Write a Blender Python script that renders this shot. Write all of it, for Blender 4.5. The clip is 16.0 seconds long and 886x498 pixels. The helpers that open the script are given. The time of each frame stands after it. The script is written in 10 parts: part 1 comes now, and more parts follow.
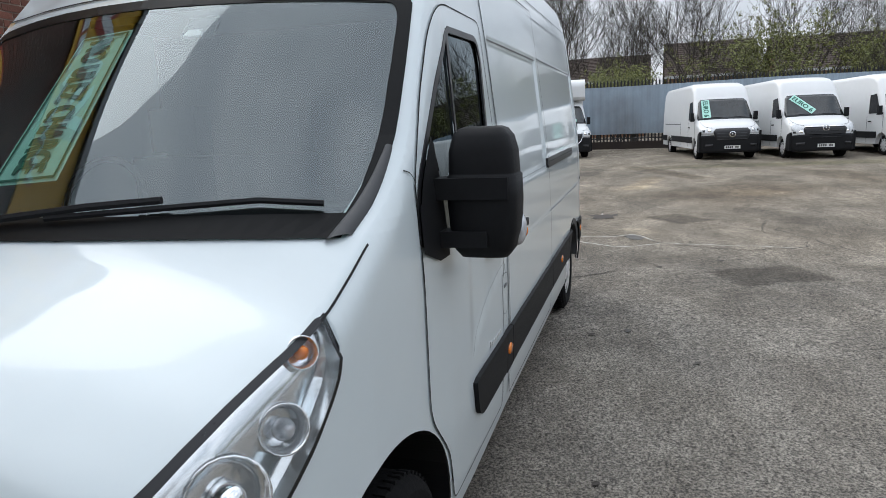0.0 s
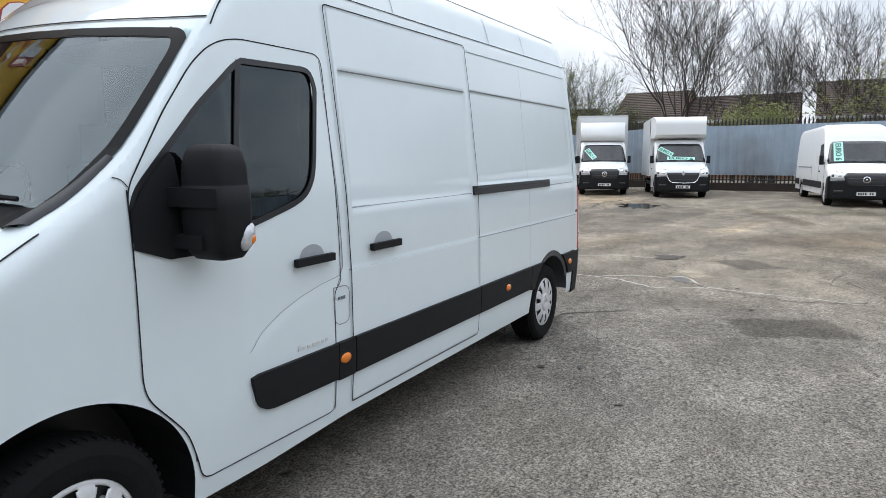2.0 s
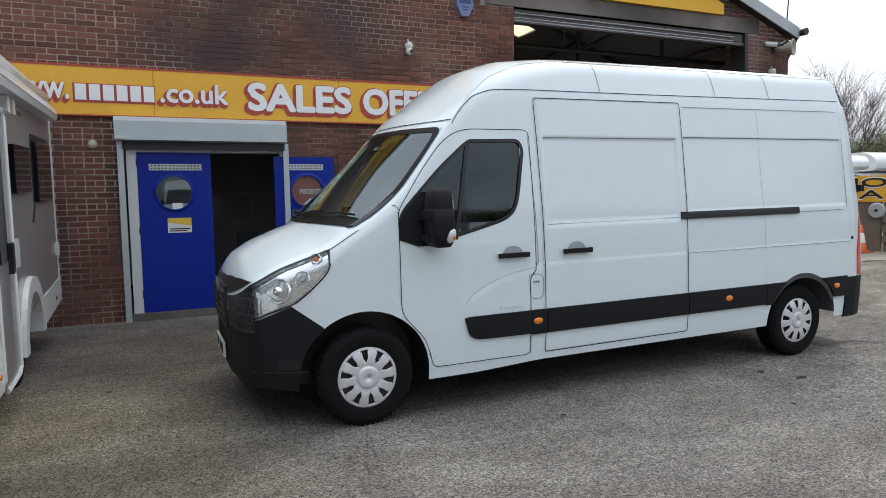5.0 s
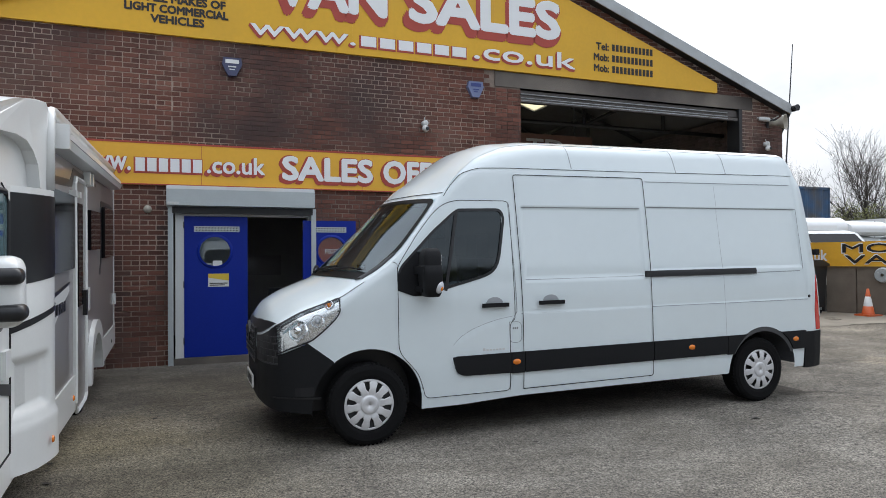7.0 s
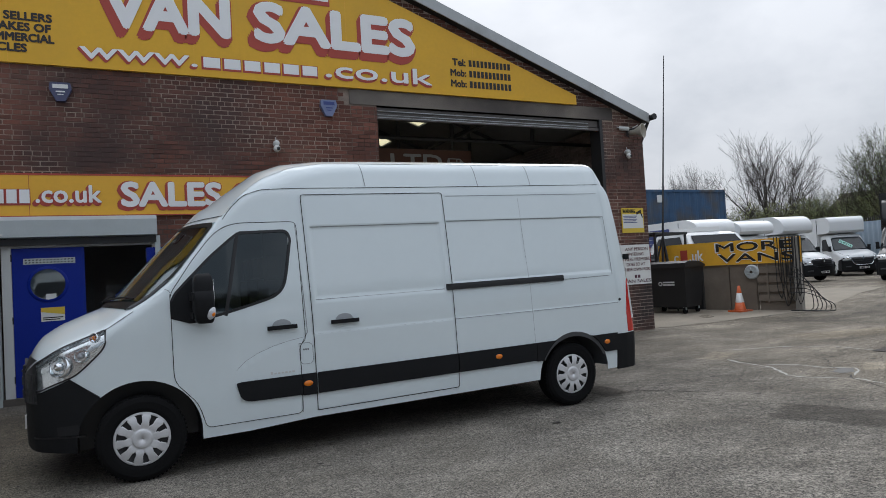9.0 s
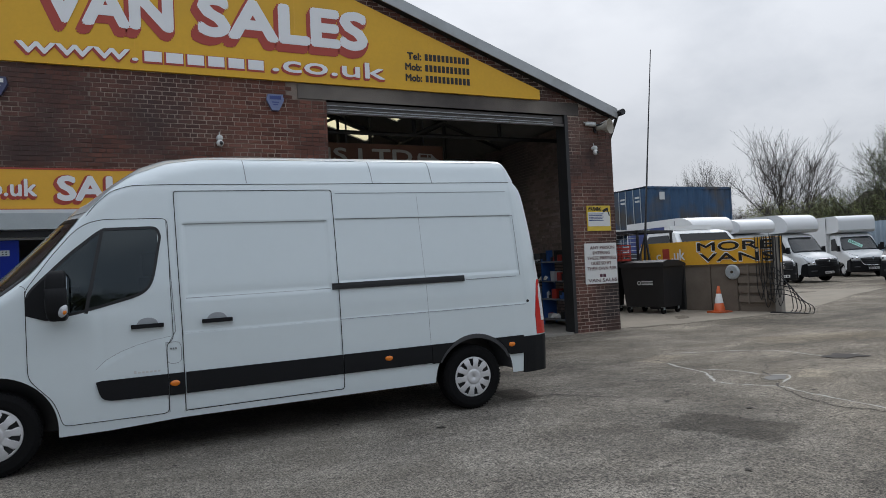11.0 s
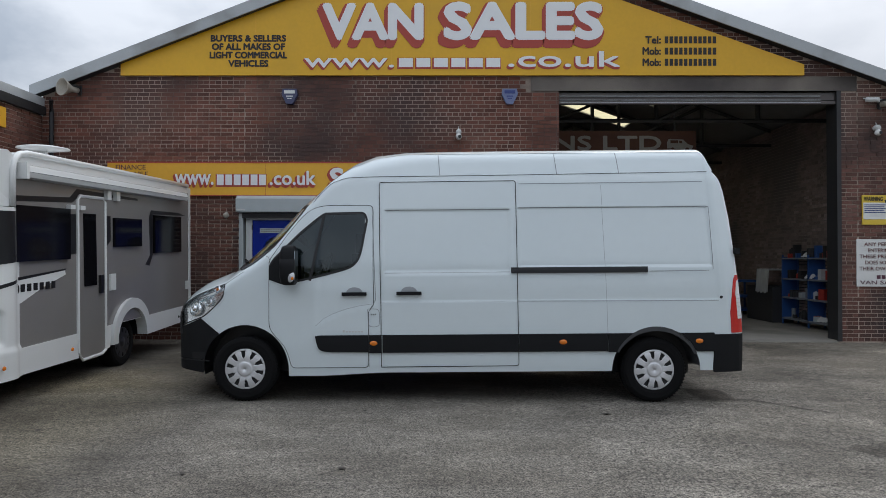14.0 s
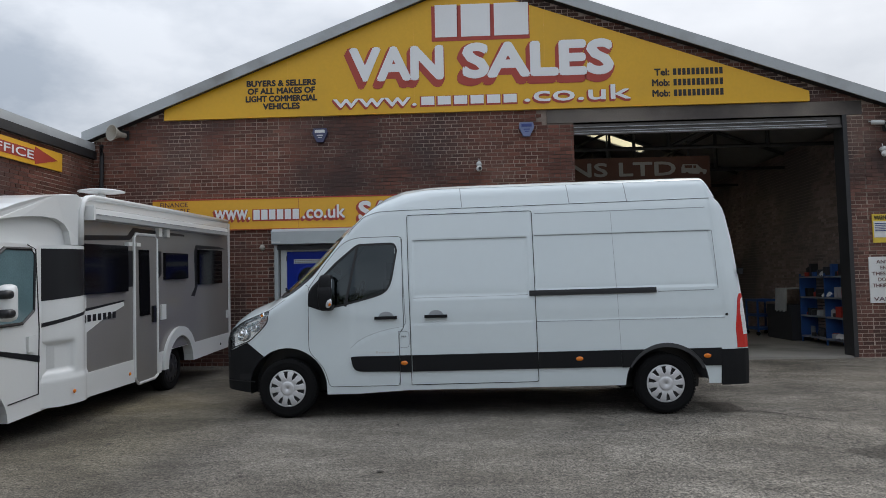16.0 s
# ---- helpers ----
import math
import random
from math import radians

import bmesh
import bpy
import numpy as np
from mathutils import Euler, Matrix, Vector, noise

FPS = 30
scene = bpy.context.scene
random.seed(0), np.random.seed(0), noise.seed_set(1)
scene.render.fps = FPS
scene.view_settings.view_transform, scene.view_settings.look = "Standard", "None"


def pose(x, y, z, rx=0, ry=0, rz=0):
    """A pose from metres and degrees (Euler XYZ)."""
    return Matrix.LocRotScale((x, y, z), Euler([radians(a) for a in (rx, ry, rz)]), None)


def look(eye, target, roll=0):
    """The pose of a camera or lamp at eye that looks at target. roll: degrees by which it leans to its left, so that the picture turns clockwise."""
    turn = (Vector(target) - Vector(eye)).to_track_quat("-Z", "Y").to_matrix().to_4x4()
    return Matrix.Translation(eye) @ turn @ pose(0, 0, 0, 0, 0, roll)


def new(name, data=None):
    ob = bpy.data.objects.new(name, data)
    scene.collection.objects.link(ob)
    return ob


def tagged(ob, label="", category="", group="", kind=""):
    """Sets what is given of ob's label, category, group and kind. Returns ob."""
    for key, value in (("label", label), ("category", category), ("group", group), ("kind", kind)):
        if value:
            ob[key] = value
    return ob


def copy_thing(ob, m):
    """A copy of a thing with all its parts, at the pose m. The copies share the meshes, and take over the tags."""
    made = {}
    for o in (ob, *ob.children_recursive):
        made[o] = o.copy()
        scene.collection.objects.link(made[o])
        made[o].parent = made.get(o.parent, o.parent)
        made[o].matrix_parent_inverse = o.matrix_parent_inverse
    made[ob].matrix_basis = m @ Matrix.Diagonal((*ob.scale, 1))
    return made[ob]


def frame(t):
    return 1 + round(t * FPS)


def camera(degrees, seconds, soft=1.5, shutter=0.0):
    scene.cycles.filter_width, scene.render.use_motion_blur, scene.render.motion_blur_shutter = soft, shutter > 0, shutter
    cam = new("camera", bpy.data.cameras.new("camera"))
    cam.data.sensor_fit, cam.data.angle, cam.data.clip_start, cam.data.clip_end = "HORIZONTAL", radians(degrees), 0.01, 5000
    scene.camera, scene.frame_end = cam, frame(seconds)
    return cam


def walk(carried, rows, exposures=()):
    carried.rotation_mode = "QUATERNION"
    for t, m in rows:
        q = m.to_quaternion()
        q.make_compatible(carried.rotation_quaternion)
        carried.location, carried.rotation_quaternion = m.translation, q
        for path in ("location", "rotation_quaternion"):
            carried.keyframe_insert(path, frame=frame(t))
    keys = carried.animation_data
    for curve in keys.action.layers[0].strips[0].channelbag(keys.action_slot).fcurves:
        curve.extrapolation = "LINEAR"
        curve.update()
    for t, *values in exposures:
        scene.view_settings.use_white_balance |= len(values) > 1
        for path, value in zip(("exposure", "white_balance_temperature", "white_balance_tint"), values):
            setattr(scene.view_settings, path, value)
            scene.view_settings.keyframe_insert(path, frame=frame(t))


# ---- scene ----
cam = camera(68.0, 16.0, soft=0.45)
PATH = [
    (0, (-1.537, -0.709, 1.664), (0.337, -0.114, 1.299), -2.3),
    (0.5, (-1.39, -0.97, 1.627), (0.474, -0.329, 1.289), -1.3),
    (1, (-1.347, -1.4, 1.637), (0.513, -0.716, 1.367), -3.9),
    (1.5, (-1.324, -1.883, 1.665), (0.425, -0.959, 1.367), -1.0),
    (2, (-1.159, -2.093, 1.6), (0.565, -1.114, 1.336), -0.0),
    (2.5, (-1.047, -2.581, 1.592), (0.491, -1.316, 1.407), -0.5),
    (3, (-1.01, -2.923, 1.577), (0.276, -1.398, 1.443), -0.3),
    (3.5, (-1.14, -3.287, 1.657), (0.031, -1.676, 1.478), -0.2),
    (4, (-1.19, -3.716, 1.612), (-0.265, -1.951, 1.44), 0.1),
    (4.2, (-1.202, -3.844, 1.622), (-0.363, -2.038, 1.437), -0.3),
    (6.3, (-1.537, -5.161, 1.596), (-0.75, -3.323, 1.536), -1.8),
    (6.5, (-1.545, -5.21, 1.605), (-0.765, -3.369, 1.569), -1.9),
    (7, (-1.407, -5.464, 1.582), (-0.689, -3.597, 1.608), -0.4),
    (7.5, (-1.166, -5.645, 1.541), (-0.328, -3.829, 1.58), -3.1),
    (8, (-0.904, -5.689, 1.58), (0.121, -3.972, 1.645), -1.5),
    (8.2, (-0.768, -5.76, 1.575), (0.239, -4.034, 1.642), -2.0),
    (10.3, (0.741, -6.337, 1.577), (1.483, -4.48, 1.613), -3.2),
    (10.5, (0.823, -6.392, 1.568), (1.561, -4.534, 1.596), -3.3),
    (11, (1.175, -6.434, 1.556), (1.998, -4.611, 1.608), -2.6),
    (11.5, (1.542, -6.635, 1.536), (2.29, -4.782, 1.598), -3.4),
    (12, (1.895, -6.673, 1.587), (2.346, -4.725, 1.567), -2.4),
    (12.5, (2.058, -6.702, 1.549), (2.481, -4.749, 1.639), -0.9),
    (13, (2.299, -6.654, 1.555), (2.218, -4.656, 1.607), -0.3),
    (13.5, (2.251, -6.895, 1.527), (2.064, -4.904, 1.574), -0.5),
    (14, (2.156, -7.074, 1.532), (2.142, -5.074, 1.56), 0.1),
    (14.5, (2.138, -7.246, 1.541), (2.128, -5.246, 1.572), -0.1),
    (15, (2.239, -7.418, 1.532), (2.197, -5.421, 1.626), 0.0),
    (15.5, (2.267, -7.582, 1.532), (2.164, -5.586, 1.598), -0.4),
    (16, (2.177, -7.72, 1.516), (2.09, -5.725, 1.626), -1.1),
]
walk(cam, [(t, look(eye, target, roll)) for t, eye, target, roll in PATH], [(0.0, 0.0, 6080, 10), (1.2, 0.26, 6080, 10), (2.5, 0.33, 6080, 10), (4.2, 0.23, 6080, 10), (7.0, 0.12, 6080, 10), (8.2, -0.22, 6000, 10), (10.3, -0.46, 6000, 10), (11.5, -0.5, 6000, 10), (13.2, -0.53, 5960, 10), (14.5, -0.22, 6000, 10), (16.0, -0.38, 6060, 10)])

# ---- light ----
world = bpy.data.worlds.new("overcast_sky")
scene.world = world
world.use_nodes = True
wn, wl = world.node_tree.nodes, world.node_tree.links
wn.clear()
SUN_EL, SUN_AZ = 44.0, 52.0          # height over the horizon; direction from +x towards +y
sky = wn.new("ShaderNodeTexSky")
sky.sky_type = "NISHITA"
sky.sun_disc = False
sky.sun_elevation = radians(SUN_EL)
sky.sun_rotation = radians(90 - SUN_AZ)
sky.air_density, sky.dust_density = 1.0, 3.0
tint = wn.new("ShaderNodeVectorMath")
tint.operation = "SCALE"
tint.inputs["Scale"].default_value = 0.12
wl.new(sky.outputs[0], tint.inputs[0])
tc = wn.new("ShaderNodeTexCoord")
mp = wn.new("ShaderNodeMapping")
mp.inputs["Scale"].default_value = (1.0, 1.5, 2.2)
wl.new(tc.outputs["Generated"], mp.inputs[0])
cl = wn.new("ShaderNodeTexNoise")
cl.inputs["Scale"].default_value = 2.9
cl.inputs["Detail"].default_value = 6.0
cl.inputs["Roughness"].default_value = 0.55
wl.new(mp.outputs[0], cl.inputs["Vector"])
cr = wn.new("ShaderNodeValToRGB")
cr.color_ramp.elements[0].position, cr.color_ramp.elements[0].color = 0.37, (0.58, 0.63, 0.69, 1)
cr.color_ramp.elements[1].position, cr.color_ramp.elements[1].color = 0.61, (1.1, 1.11, 1.12, 1)
wl.new(cl.outputs[0], cr.inputs[0])
cm = wn.new("ShaderNodeMix")
cm.data_type = "RGBA"
cm.inputs["Factor"].default_value = 0.88
wl.new(tint.outputs[0], cm.inputs["A"])
wl.new(cr.outputs[0], cm.inputs["B"])
sx = wn.new("ShaderNodeSeparateXYZ")
wl.new(tc.outputs["Generated"], sx.inputs[0])
up = wn.new("ShaderNodeMapRange")           # an overcast sky is brightest overhead
up.inputs["From Min"].default_value, up.inputs["From Max"].default_value = 0.0, 1.0
up.inputs["To Min"].default_value, up.inputs["To Max"].default_value = 0.66, 1.72
wl.new(sx.outputs[2], up.inputs["Value"])
glow = wn.new("ShaderNodeVectorMath")       # thin cloud round the veiled sun is whiter and brighter
glow.operation = "DOT_PRODUCT"
glow.inputs[1].default_value = (math.cos(radians(SUN_EL)) * math.cos(radians(SUN_AZ)), math.cos(radians(SUN_EL)) * math.sin(radians(SUN_AZ)), math.sin(radians(SUN_EL)))
wl.new(tc.outputs["Generated"], glow.inputs[0])
near_sun = wn.new("ShaderNodeMapRange")
near_sun.interpolation_type = "SMOOTHSTEP"
near_sun.inputs["From Min"].default_value, near_sun.inputs["From Max"].default_value = 0.25, 1.0
near_sun.inputs["To Max"].default_value = 0.6
wl.new(glow.outputs["Value"], near_sun.inputs["Value"])
white = wn.new("ShaderNodeMix")
white.data_type = "RGBA"
white.inputs["B"].default_value = (1.06, 1.04, 1.02, 1)
wl.new(near_sun.outputs[0], white.inputs["Factor"])
wl.new(cm.outputs["Result"], white.inputs["A"])
gain = wn.new("ShaderNodeMath")
gain.operation = "MULTIPLY_ADD"
gain.inputs[1].default_value, gain.inputs[2].default_value = 0.05, 1.07
wl.new(near_sun.outputs[0], gain.inputs[0])
power = wn.new("ShaderNodeMath")
power.operation = "MULTIPLY"
wl.new(up.outputs[0], power.inputs[0])
wl.new(gain.outputs[0], power.inputs[1])
bg = wn.new("ShaderNodeBackground")
wl.new(power.outputs[0], bg.inputs["Strength"])
wl.new(white.outputs["Result"], bg.inputs["Color"])
wo = wn.new("ShaderNodeOutputWorld")
wl.new(bg.outputs[0], wo.inputs[0])

sun_data = bpy.data.lights.new("sun", "SUN")
sun_data.energy, sun_data.angle, sun_data.color = 1.4, radians(60), (1.0, 0.96, 0.9)
sun = new("sun", sun_data)
sa, se = radians(SUN_AZ), radians(SUN_EL)
sun.matrix_world = look((40 * math.cos(sa), 40 * math.sin(sa), 40), (40 * math.cos(sa) - math.cos(se) * math.cos(sa), 40 * math.sin(sa) - math.cos(se) * math.sin(sa), 40 - math.sin(se)))


# ---- materials ----
def node_mat(name):
    m = bpy.data.materials.new(name)
    m.use_nodes = True
    b = m.node_tree.nodes["Principled BSDF"]
    return m, m.node_tree.nodes, m.node_tree.links, b


def surface(name, col, rough=0.5, metal=0.0, var=0.12, bloom=None, scale=3.0, fine=60.0, bump=0.0, bscale=80.0, coat=0.0, spec=0.5, dirt=None, dirt_at=0.62, per="", per_amt=0.25):
    """Base colour varied at two scales, with bump, optional stains and a tone of its own for each piece."""
    m, n, l, b = node_mat(name)
    b.inputs["Roughness"].default_value = rough
    b.inputs["Metallic"].default_value = metal
    b.inputs["Specular IOR Level"].default_value = spec
    b.inputs["Coat Weight"].default_value = coat
    b.inputs["Coat Roughness"].default_value = 0.04
    c = n.new("ShaderNodeTexCoord")
    big, small = n.new("ShaderNodeTexNoise"), n.new("ShaderNodeTexNoise")
    big.inputs["Scale"].default_value, small.inputs["Scale"].default_value = scale, fine
    big.inputs["Detail"].default_value, small.inputs["Detail"].default_value = 5, 3
    l.new(c.outputs["Object"], big.inputs["Vector"])
    l.new(c.outputs["Object"], small.inputs["Vector"])
    add = n.new("ShaderNodeMath")
    add.operation = "ADD"
    l.new(big.outputs[0], add.inputs[0])
    l.new(small.outputs[0], add.inputs[1])
    rng = n.new("ShaderNodeMapRange")
    rng.inputs["From Min"].default_value, rng.inputs["From Max"].default_value = 0.6, 1.4
    rng.inputs["To Min"].default_value, rng.inputs["To Max"].default_value = 1 - var, 1 + var
    l.new(add.outputs[0], rng.inputs["Value"])
    last = rng.outputs[0]
    if per:
        if per == "island":
            src = n.new("ShaderNodeNewGeometry").outputs["Random Per Island"]
        else:
            src = n.new("ShaderNodeObjectInfo").outputs["Random"]
        pr = n.new("ShaderNodeMapRange")
        pr.inputs["To Min"].default_value, pr.inputs["To Max"].default_value = 1 - per_amt, 1 + per_amt
        l.new(src, pr.inputs["Value"])
        mu = n.new("ShaderNodeMath")
        mu.operation = "MULTIPLY"
        l.new(last, mu.inputs[0])
        l.new(pr.outputs[0], mu.inputs[1])
        last = mu.outputs[0]
    sc = n.new("ShaderNodeVectorMath")
    sc.operation = "SCALE"
    sc.inputs[0].default_value = col[:3]
    l.new(last, sc.inputs["Scale"])
    out = sc.outputs[0]
    if bloom:                               # pale salts that come out of old brickwork
        bn = n.new("ShaderNodeTexNoise")
        bn.inputs["Scale"].default_value, bn.inputs["Detail"].default_value, bn.inputs["Roughness"].default_value = 0.55, 8, 0.7
        l.new(c.outputs["Object"], bn.inputs["Vector"])
        br = n.new("ShaderNodeMapRange")
        br.inputs["From Min"].default_value, br.inputs["From Max"].default_value = 0.5, 0.72
        br.inputs["To Max"].default_value = 0.55
        l.new(bn.outputs[0], br.inputs["Value"])
        bx = n.new("ShaderNodeMix")
        bx.data_type = "RGBA"
        l.new(br.outputs[0], bx.inputs["Factor"])
        l.new(out, bx.inputs["A"])
        bx.inputs["B"].default_value = (*bloom, 1)
        out = bx.outputs["Result"]
    if dirt:
        dn = n.new("ShaderNodeTexNoise")
        dn.inputs["Scale"].default_value, dn.inputs["Detail"].default_value = scale * 0.45, 7
        l.new(c.outputs["Object"], dn.inputs["Vector"])
        dr = n.new("ShaderNodeMapRange")
        dr.inputs["From Min"].default_value, dr.inputs["From Max"].default_value = dirt_at - 0.1, dirt_at + 0.1
        l.new(dn.outputs[0], dr.inputs["Value"])
        mx = n.new("ShaderNodeMix")
        mx.data_type = "RGBA"
        l.new(dr.outputs[0], mx.inputs["Factor"])
        l.new(out, mx.inputs["A"])
        mx.inputs["B"].default_value = (*dirt, 1)
        out = mx.outputs["Result"]
    l.new(out, b.inputs["Base Color"])
    if bump:
        bn = n.new("ShaderNodeTexNoise")
        bn.inputs["Scale"].default_value, bn.inputs["Detail"].default_value = bscale, 4
        l.new(c.outputs["Object"], bn.inputs["Vector"])
        bp = n.new("ShaderNodeBump")
        bp.inputs["Strength"].default_value, bp.inputs["Distance"].default_value = bump, 0.02
        l.new(bn.outputs[0], bp.inputs["Height"])
        l.new(bp.outputs[0], b.inputs["Normal"])
    return m


def pane_mat(name, tint_col, ior=1.5):
    """Clear sheet glass: what lies behind, tinted, under a mirror-like gloss."""
    m, n, l, b = node_mat(name)
    n.remove(b)
    tr, gl, mx, fr = n.new("ShaderNodeBsdfTransparent"), n.new("ShaderNodeBsdfGlossy"), n.new("ShaderNodeMixShader"), n.new("ShaderNodeFresnel")
    tr.inputs["Color"].default_value = (*tint_col, 1)
    gl.inputs["Roughness"].default_value = 0.01
    gl.inputs["Color"].default_value = (0.86, 0.96, 1.0, 1)
    fr.inputs["IOR"].default_value = ior
    l.new(fr.outputs[0], mx.inputs[0])
    l.new(tr.outputs[0], mx.inputs[1])
    l.new(gl.outputs[0], mx.inputs[2])
    l.new(mx.outputs[0], n["Material Output"].inputs[0])
    return m


WHITE_PAINT = surface("white_van_paint", (0.70, 0.77, 0.79), 0.32, var=0.015, scale=1.2, fine=9, coat=0.9, spec=0.5)
WHITE_FAR = surface("white_paint_parked", (0.74, 0.75, 0.75), 0.35, var=0.03, coat=0.4)
GEL_WHITE = surface("white_gelcoat", (0.74, 0.75, 0.74), 0.28, var=0.02, coat=0.4)
GREY_PANEL = surface("warm_grey_panel", (0.22, 0.207, 0.197), 0.3, var=0.05, coat=0.4)
DARK_GRAPHIC = surface("charcoal_graphic", (0.016, 0.016, 0.018), 0.35, var=0.05, spec=0.25)
BLACK_PLASTIC = surface("black_plastic", (0.0105, 0.011, 0.0125), 0.6, spec=0.2, var=0.15, bump=0.08, bscale=400)
FRIT = surface("black_glass_border", (0.006, 0.0065, 0.007), 0.4, spec=0.12, var=0.1)
BLACK_TRIM = surface("black_trim", (0.012, 0.012, 0.014), 0.35, var=0.1)
GAP = surface("panel_gap", (0.01, 0.01, 0.011), 0.8, var=0.05)
SEAM = surface("grey_seam", (0.16, 0.17, 0.18), 0.6, var=0.05)
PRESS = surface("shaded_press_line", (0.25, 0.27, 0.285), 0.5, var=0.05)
DISH_SHADE = surface("handle_dish_shade", (0.34, 0.36, 0.38), 0.4, var=0.05)
RUBBER = surface("tyre_rubber", (0.008, 0.008, 0.0085), 0.9, spec=0.15, var=0.2, bump=0.2, bscale=120)
SILVER = surface("silver_wheel_cover", (0.66, 0.66, 0.67), 0.36, 0.3, var=0.06, scale=12, dirt=(0.3, 0.28, 0.26), dirt_at=0.72)
CHROME = surface("chrome", (0.86, 0.87, 0.88), 0.06, 1.0, var=0.02)
STEEL_DARK = surface("dark_steel", (0.05, 0.05, 0.052), 0.5, 0.6, var=0.2)
AMBER = surface("amber_lens", (0.75, 0.2, 0.01), 0.15, var=0.1, coat=0.5)
RED_LENS = surface("red_lens", (0.55, 0.02, 0.015), 0.12, var=0.1, coat=0.6)
CLEAR_LENS = surface("clear_lens", (0.55, 0.56, 0.58), 0.15, 0.3, var=0.2, scale=40, coat=0.6)
GLASS = pane_mat("tinted_car_glass", (0.78, 0.84, 0.83), 1.9)
SCREEN_GLASS = pane_mat("windscreen_glass", (0.72, 0.8, 0.78), 2.02)
SCREEN_FAR = surface("parked_windscreen", (0.02, 0.024, 0.026), 0.12, var=0.5, scale=1.6, fine=7, spec=0.6)
LAMP_SILVER = surface("lamp_reflector_silver", (0.95, 0.96, 0.97), 0.13, 0.85, var=0.06, scale=12)
# base colour darkened for the shade on the shutter head under the lintel
ROLL_STEEL = surface("shaded_roller_steel", (0.11, 0.1, 0.095), 0.6, 0.3, var=0.3, scale=3)
GLASS_DARK = pane_mat("dark_car_glass", (0.1, 0.12, 0.125), 1.7)
GLASS_CLEAR = pane_mat("clear_lamp_cover", (0.95, 0.96, 0.96), 1.4)
BLACK_WINDOW = surface("black_acrylic_window", (0.006, 0.006, 0.0075), 0.09, var=0.1, spec=0.22)
CABIN = surface("cabin_plastic", (0.03, 0.03, 0.033), 0.7, var=0.1)
SEAT_CLOTH = surface("seat_cloth", (0.035, 0.036, 0.042), 0.9, var=0.2, fine=200)
PLATE = surface("plate_white", (0.72, 0.72, 0.7), 0.4, var=0.03)
PLATE_Y = surface("plate_yellow", (0.7, 0.5, 0.05), 0.4, var=0.03)
MINT = surface("mint_card", (0.46, 0.78, 0.68), 0.5, var=0.03)
MINT_INK = surface("dark_green_ink", (0.015, 0.13, 0.09), 0.5, var=0.05)
YELLOW = surface("yellow_sign_paint", (0.72, 0.4, 0.012), 0.45, var=0.05, scale=1.2, fine=15, dirt=(0.6, 0.34, 0.02), dirt_at=0.66)
GRILLE_EDGE = surface("worn_grille_edge", (0.035, 0.035, 0.038), 0.45, var=0.2)
COWL_GREY = surface("grey_cowl_moulding", (0.06, 0.062, 0.066), 0.6, var=0.1)
YELLOW_LOW = surface("amber_sign_paint", (0.78, 0.42, 0.03), 0.45, var=0.05, scale=1.2, fine=15, dirt=(0.66, 0.36, 0.04), dirt_at=0.66)
SIGN_WHITE = surface("white_vinyl", (0.82, 0.82, 0.82), 0.45, var=0.03)
SIGN_RED = surface("red_vinyl", (0.4, 0.055, 0.035), 0.5, var=0.06)
SIGN_BLACK = surface("black_vinyl", (0.015, 0.013, 0.012), 0.5, var=0.1)
SIGN_PURPLE = surface("dark_purple_vinyl", (0.09, 0.03, 0.05), 0.5, var=0.1)
BLUE_DOOR = surface("blue_door_paint", (0.007, 0.024, 0.27), 0.4, spec=0.2, var=0.08, scale=2, bump=0.05, bscale=20)
GALV = surface("galvanised_steel", (0.48, 0.52, 0.53), 0.4, 0.3, var=0.07, scale=5)
PVC_GREY = surface("light_grey_frame", (0.6, 0.61, 0.6), 0.4, var=0.05)
MORTAR = surface("mortar", (0.43, 0.35, 0.29), 0.9, var=0.3, scale=2, bump=0.3, bscale=60, dirt=(0.09, 0.065, 0.055), dirt_at=0.53)
BRICK = surface("red_brown_brick", (0.152, 0.058, 0.039), 0.85, var=0.2, scale=0.9, fine=45, bump=0.4, bscale=90, dirt=(0.06, 0.036, 0.033), dirt_at=0.55, per="island", per_amt=0.38, bloom=(0.27, 0.17, 0.13))
BRICK_ONE = surface("red_brown_brick_single", (0.152, 0.058, 0.039), 0.85, var=0.2, scale=0.9, fine=45, bump=0.4, bscale=90, dirt=(0.06, 0.036, 0.033), dirt_at=0.55, per="object", per_amt=0.38, bloom=(0.27, 0.17, 0.13))
# dusty brick, made lighter still in place of daylight and haze inside the bay
DUSTY_LIT_BRICK = surface("dusty_daylit_inner_brick", (0.3, 0.23, 0.2), 0.9, var=0.3, scale=0.9, fine=45, bump=0.4, bscale=90, dirt=(0.14, 0.12, 0.115), dirt_at=0.52, per="island", per_amt=0.35, bloom=(0.3, 0.26, 0.23))
LINTEL = surface("sooty_concrete_lintel", (0.2, 0.175, 0.15), 0.9, var=0.25, scale=1.1, bump=0.3, bscale=40, dirt=(0.075, 0.065, 0.06), dirt_at=0.5)
SOOT_BRICK = surface("sooty_pillar_brick", (0.135, 0.062, 0.047), 0.88, var=0.25, scale=1.3, fine=45, bump=0.4, bscale=90, dirt=(0.04, 0.03, 0.029), dirt_at=0.52, per="island", per_amt=0.4, bloom=(0.24, 0.18, 0.15))
BOARD_DIM = surface("dull_brown_board", (0.11, 0.05, 0.037), 0.8, var=0.2)
LETTER_DIM = surface("dull_grey_letter", (0.36, 0.35, 0.34), 0.7, var=0.12)
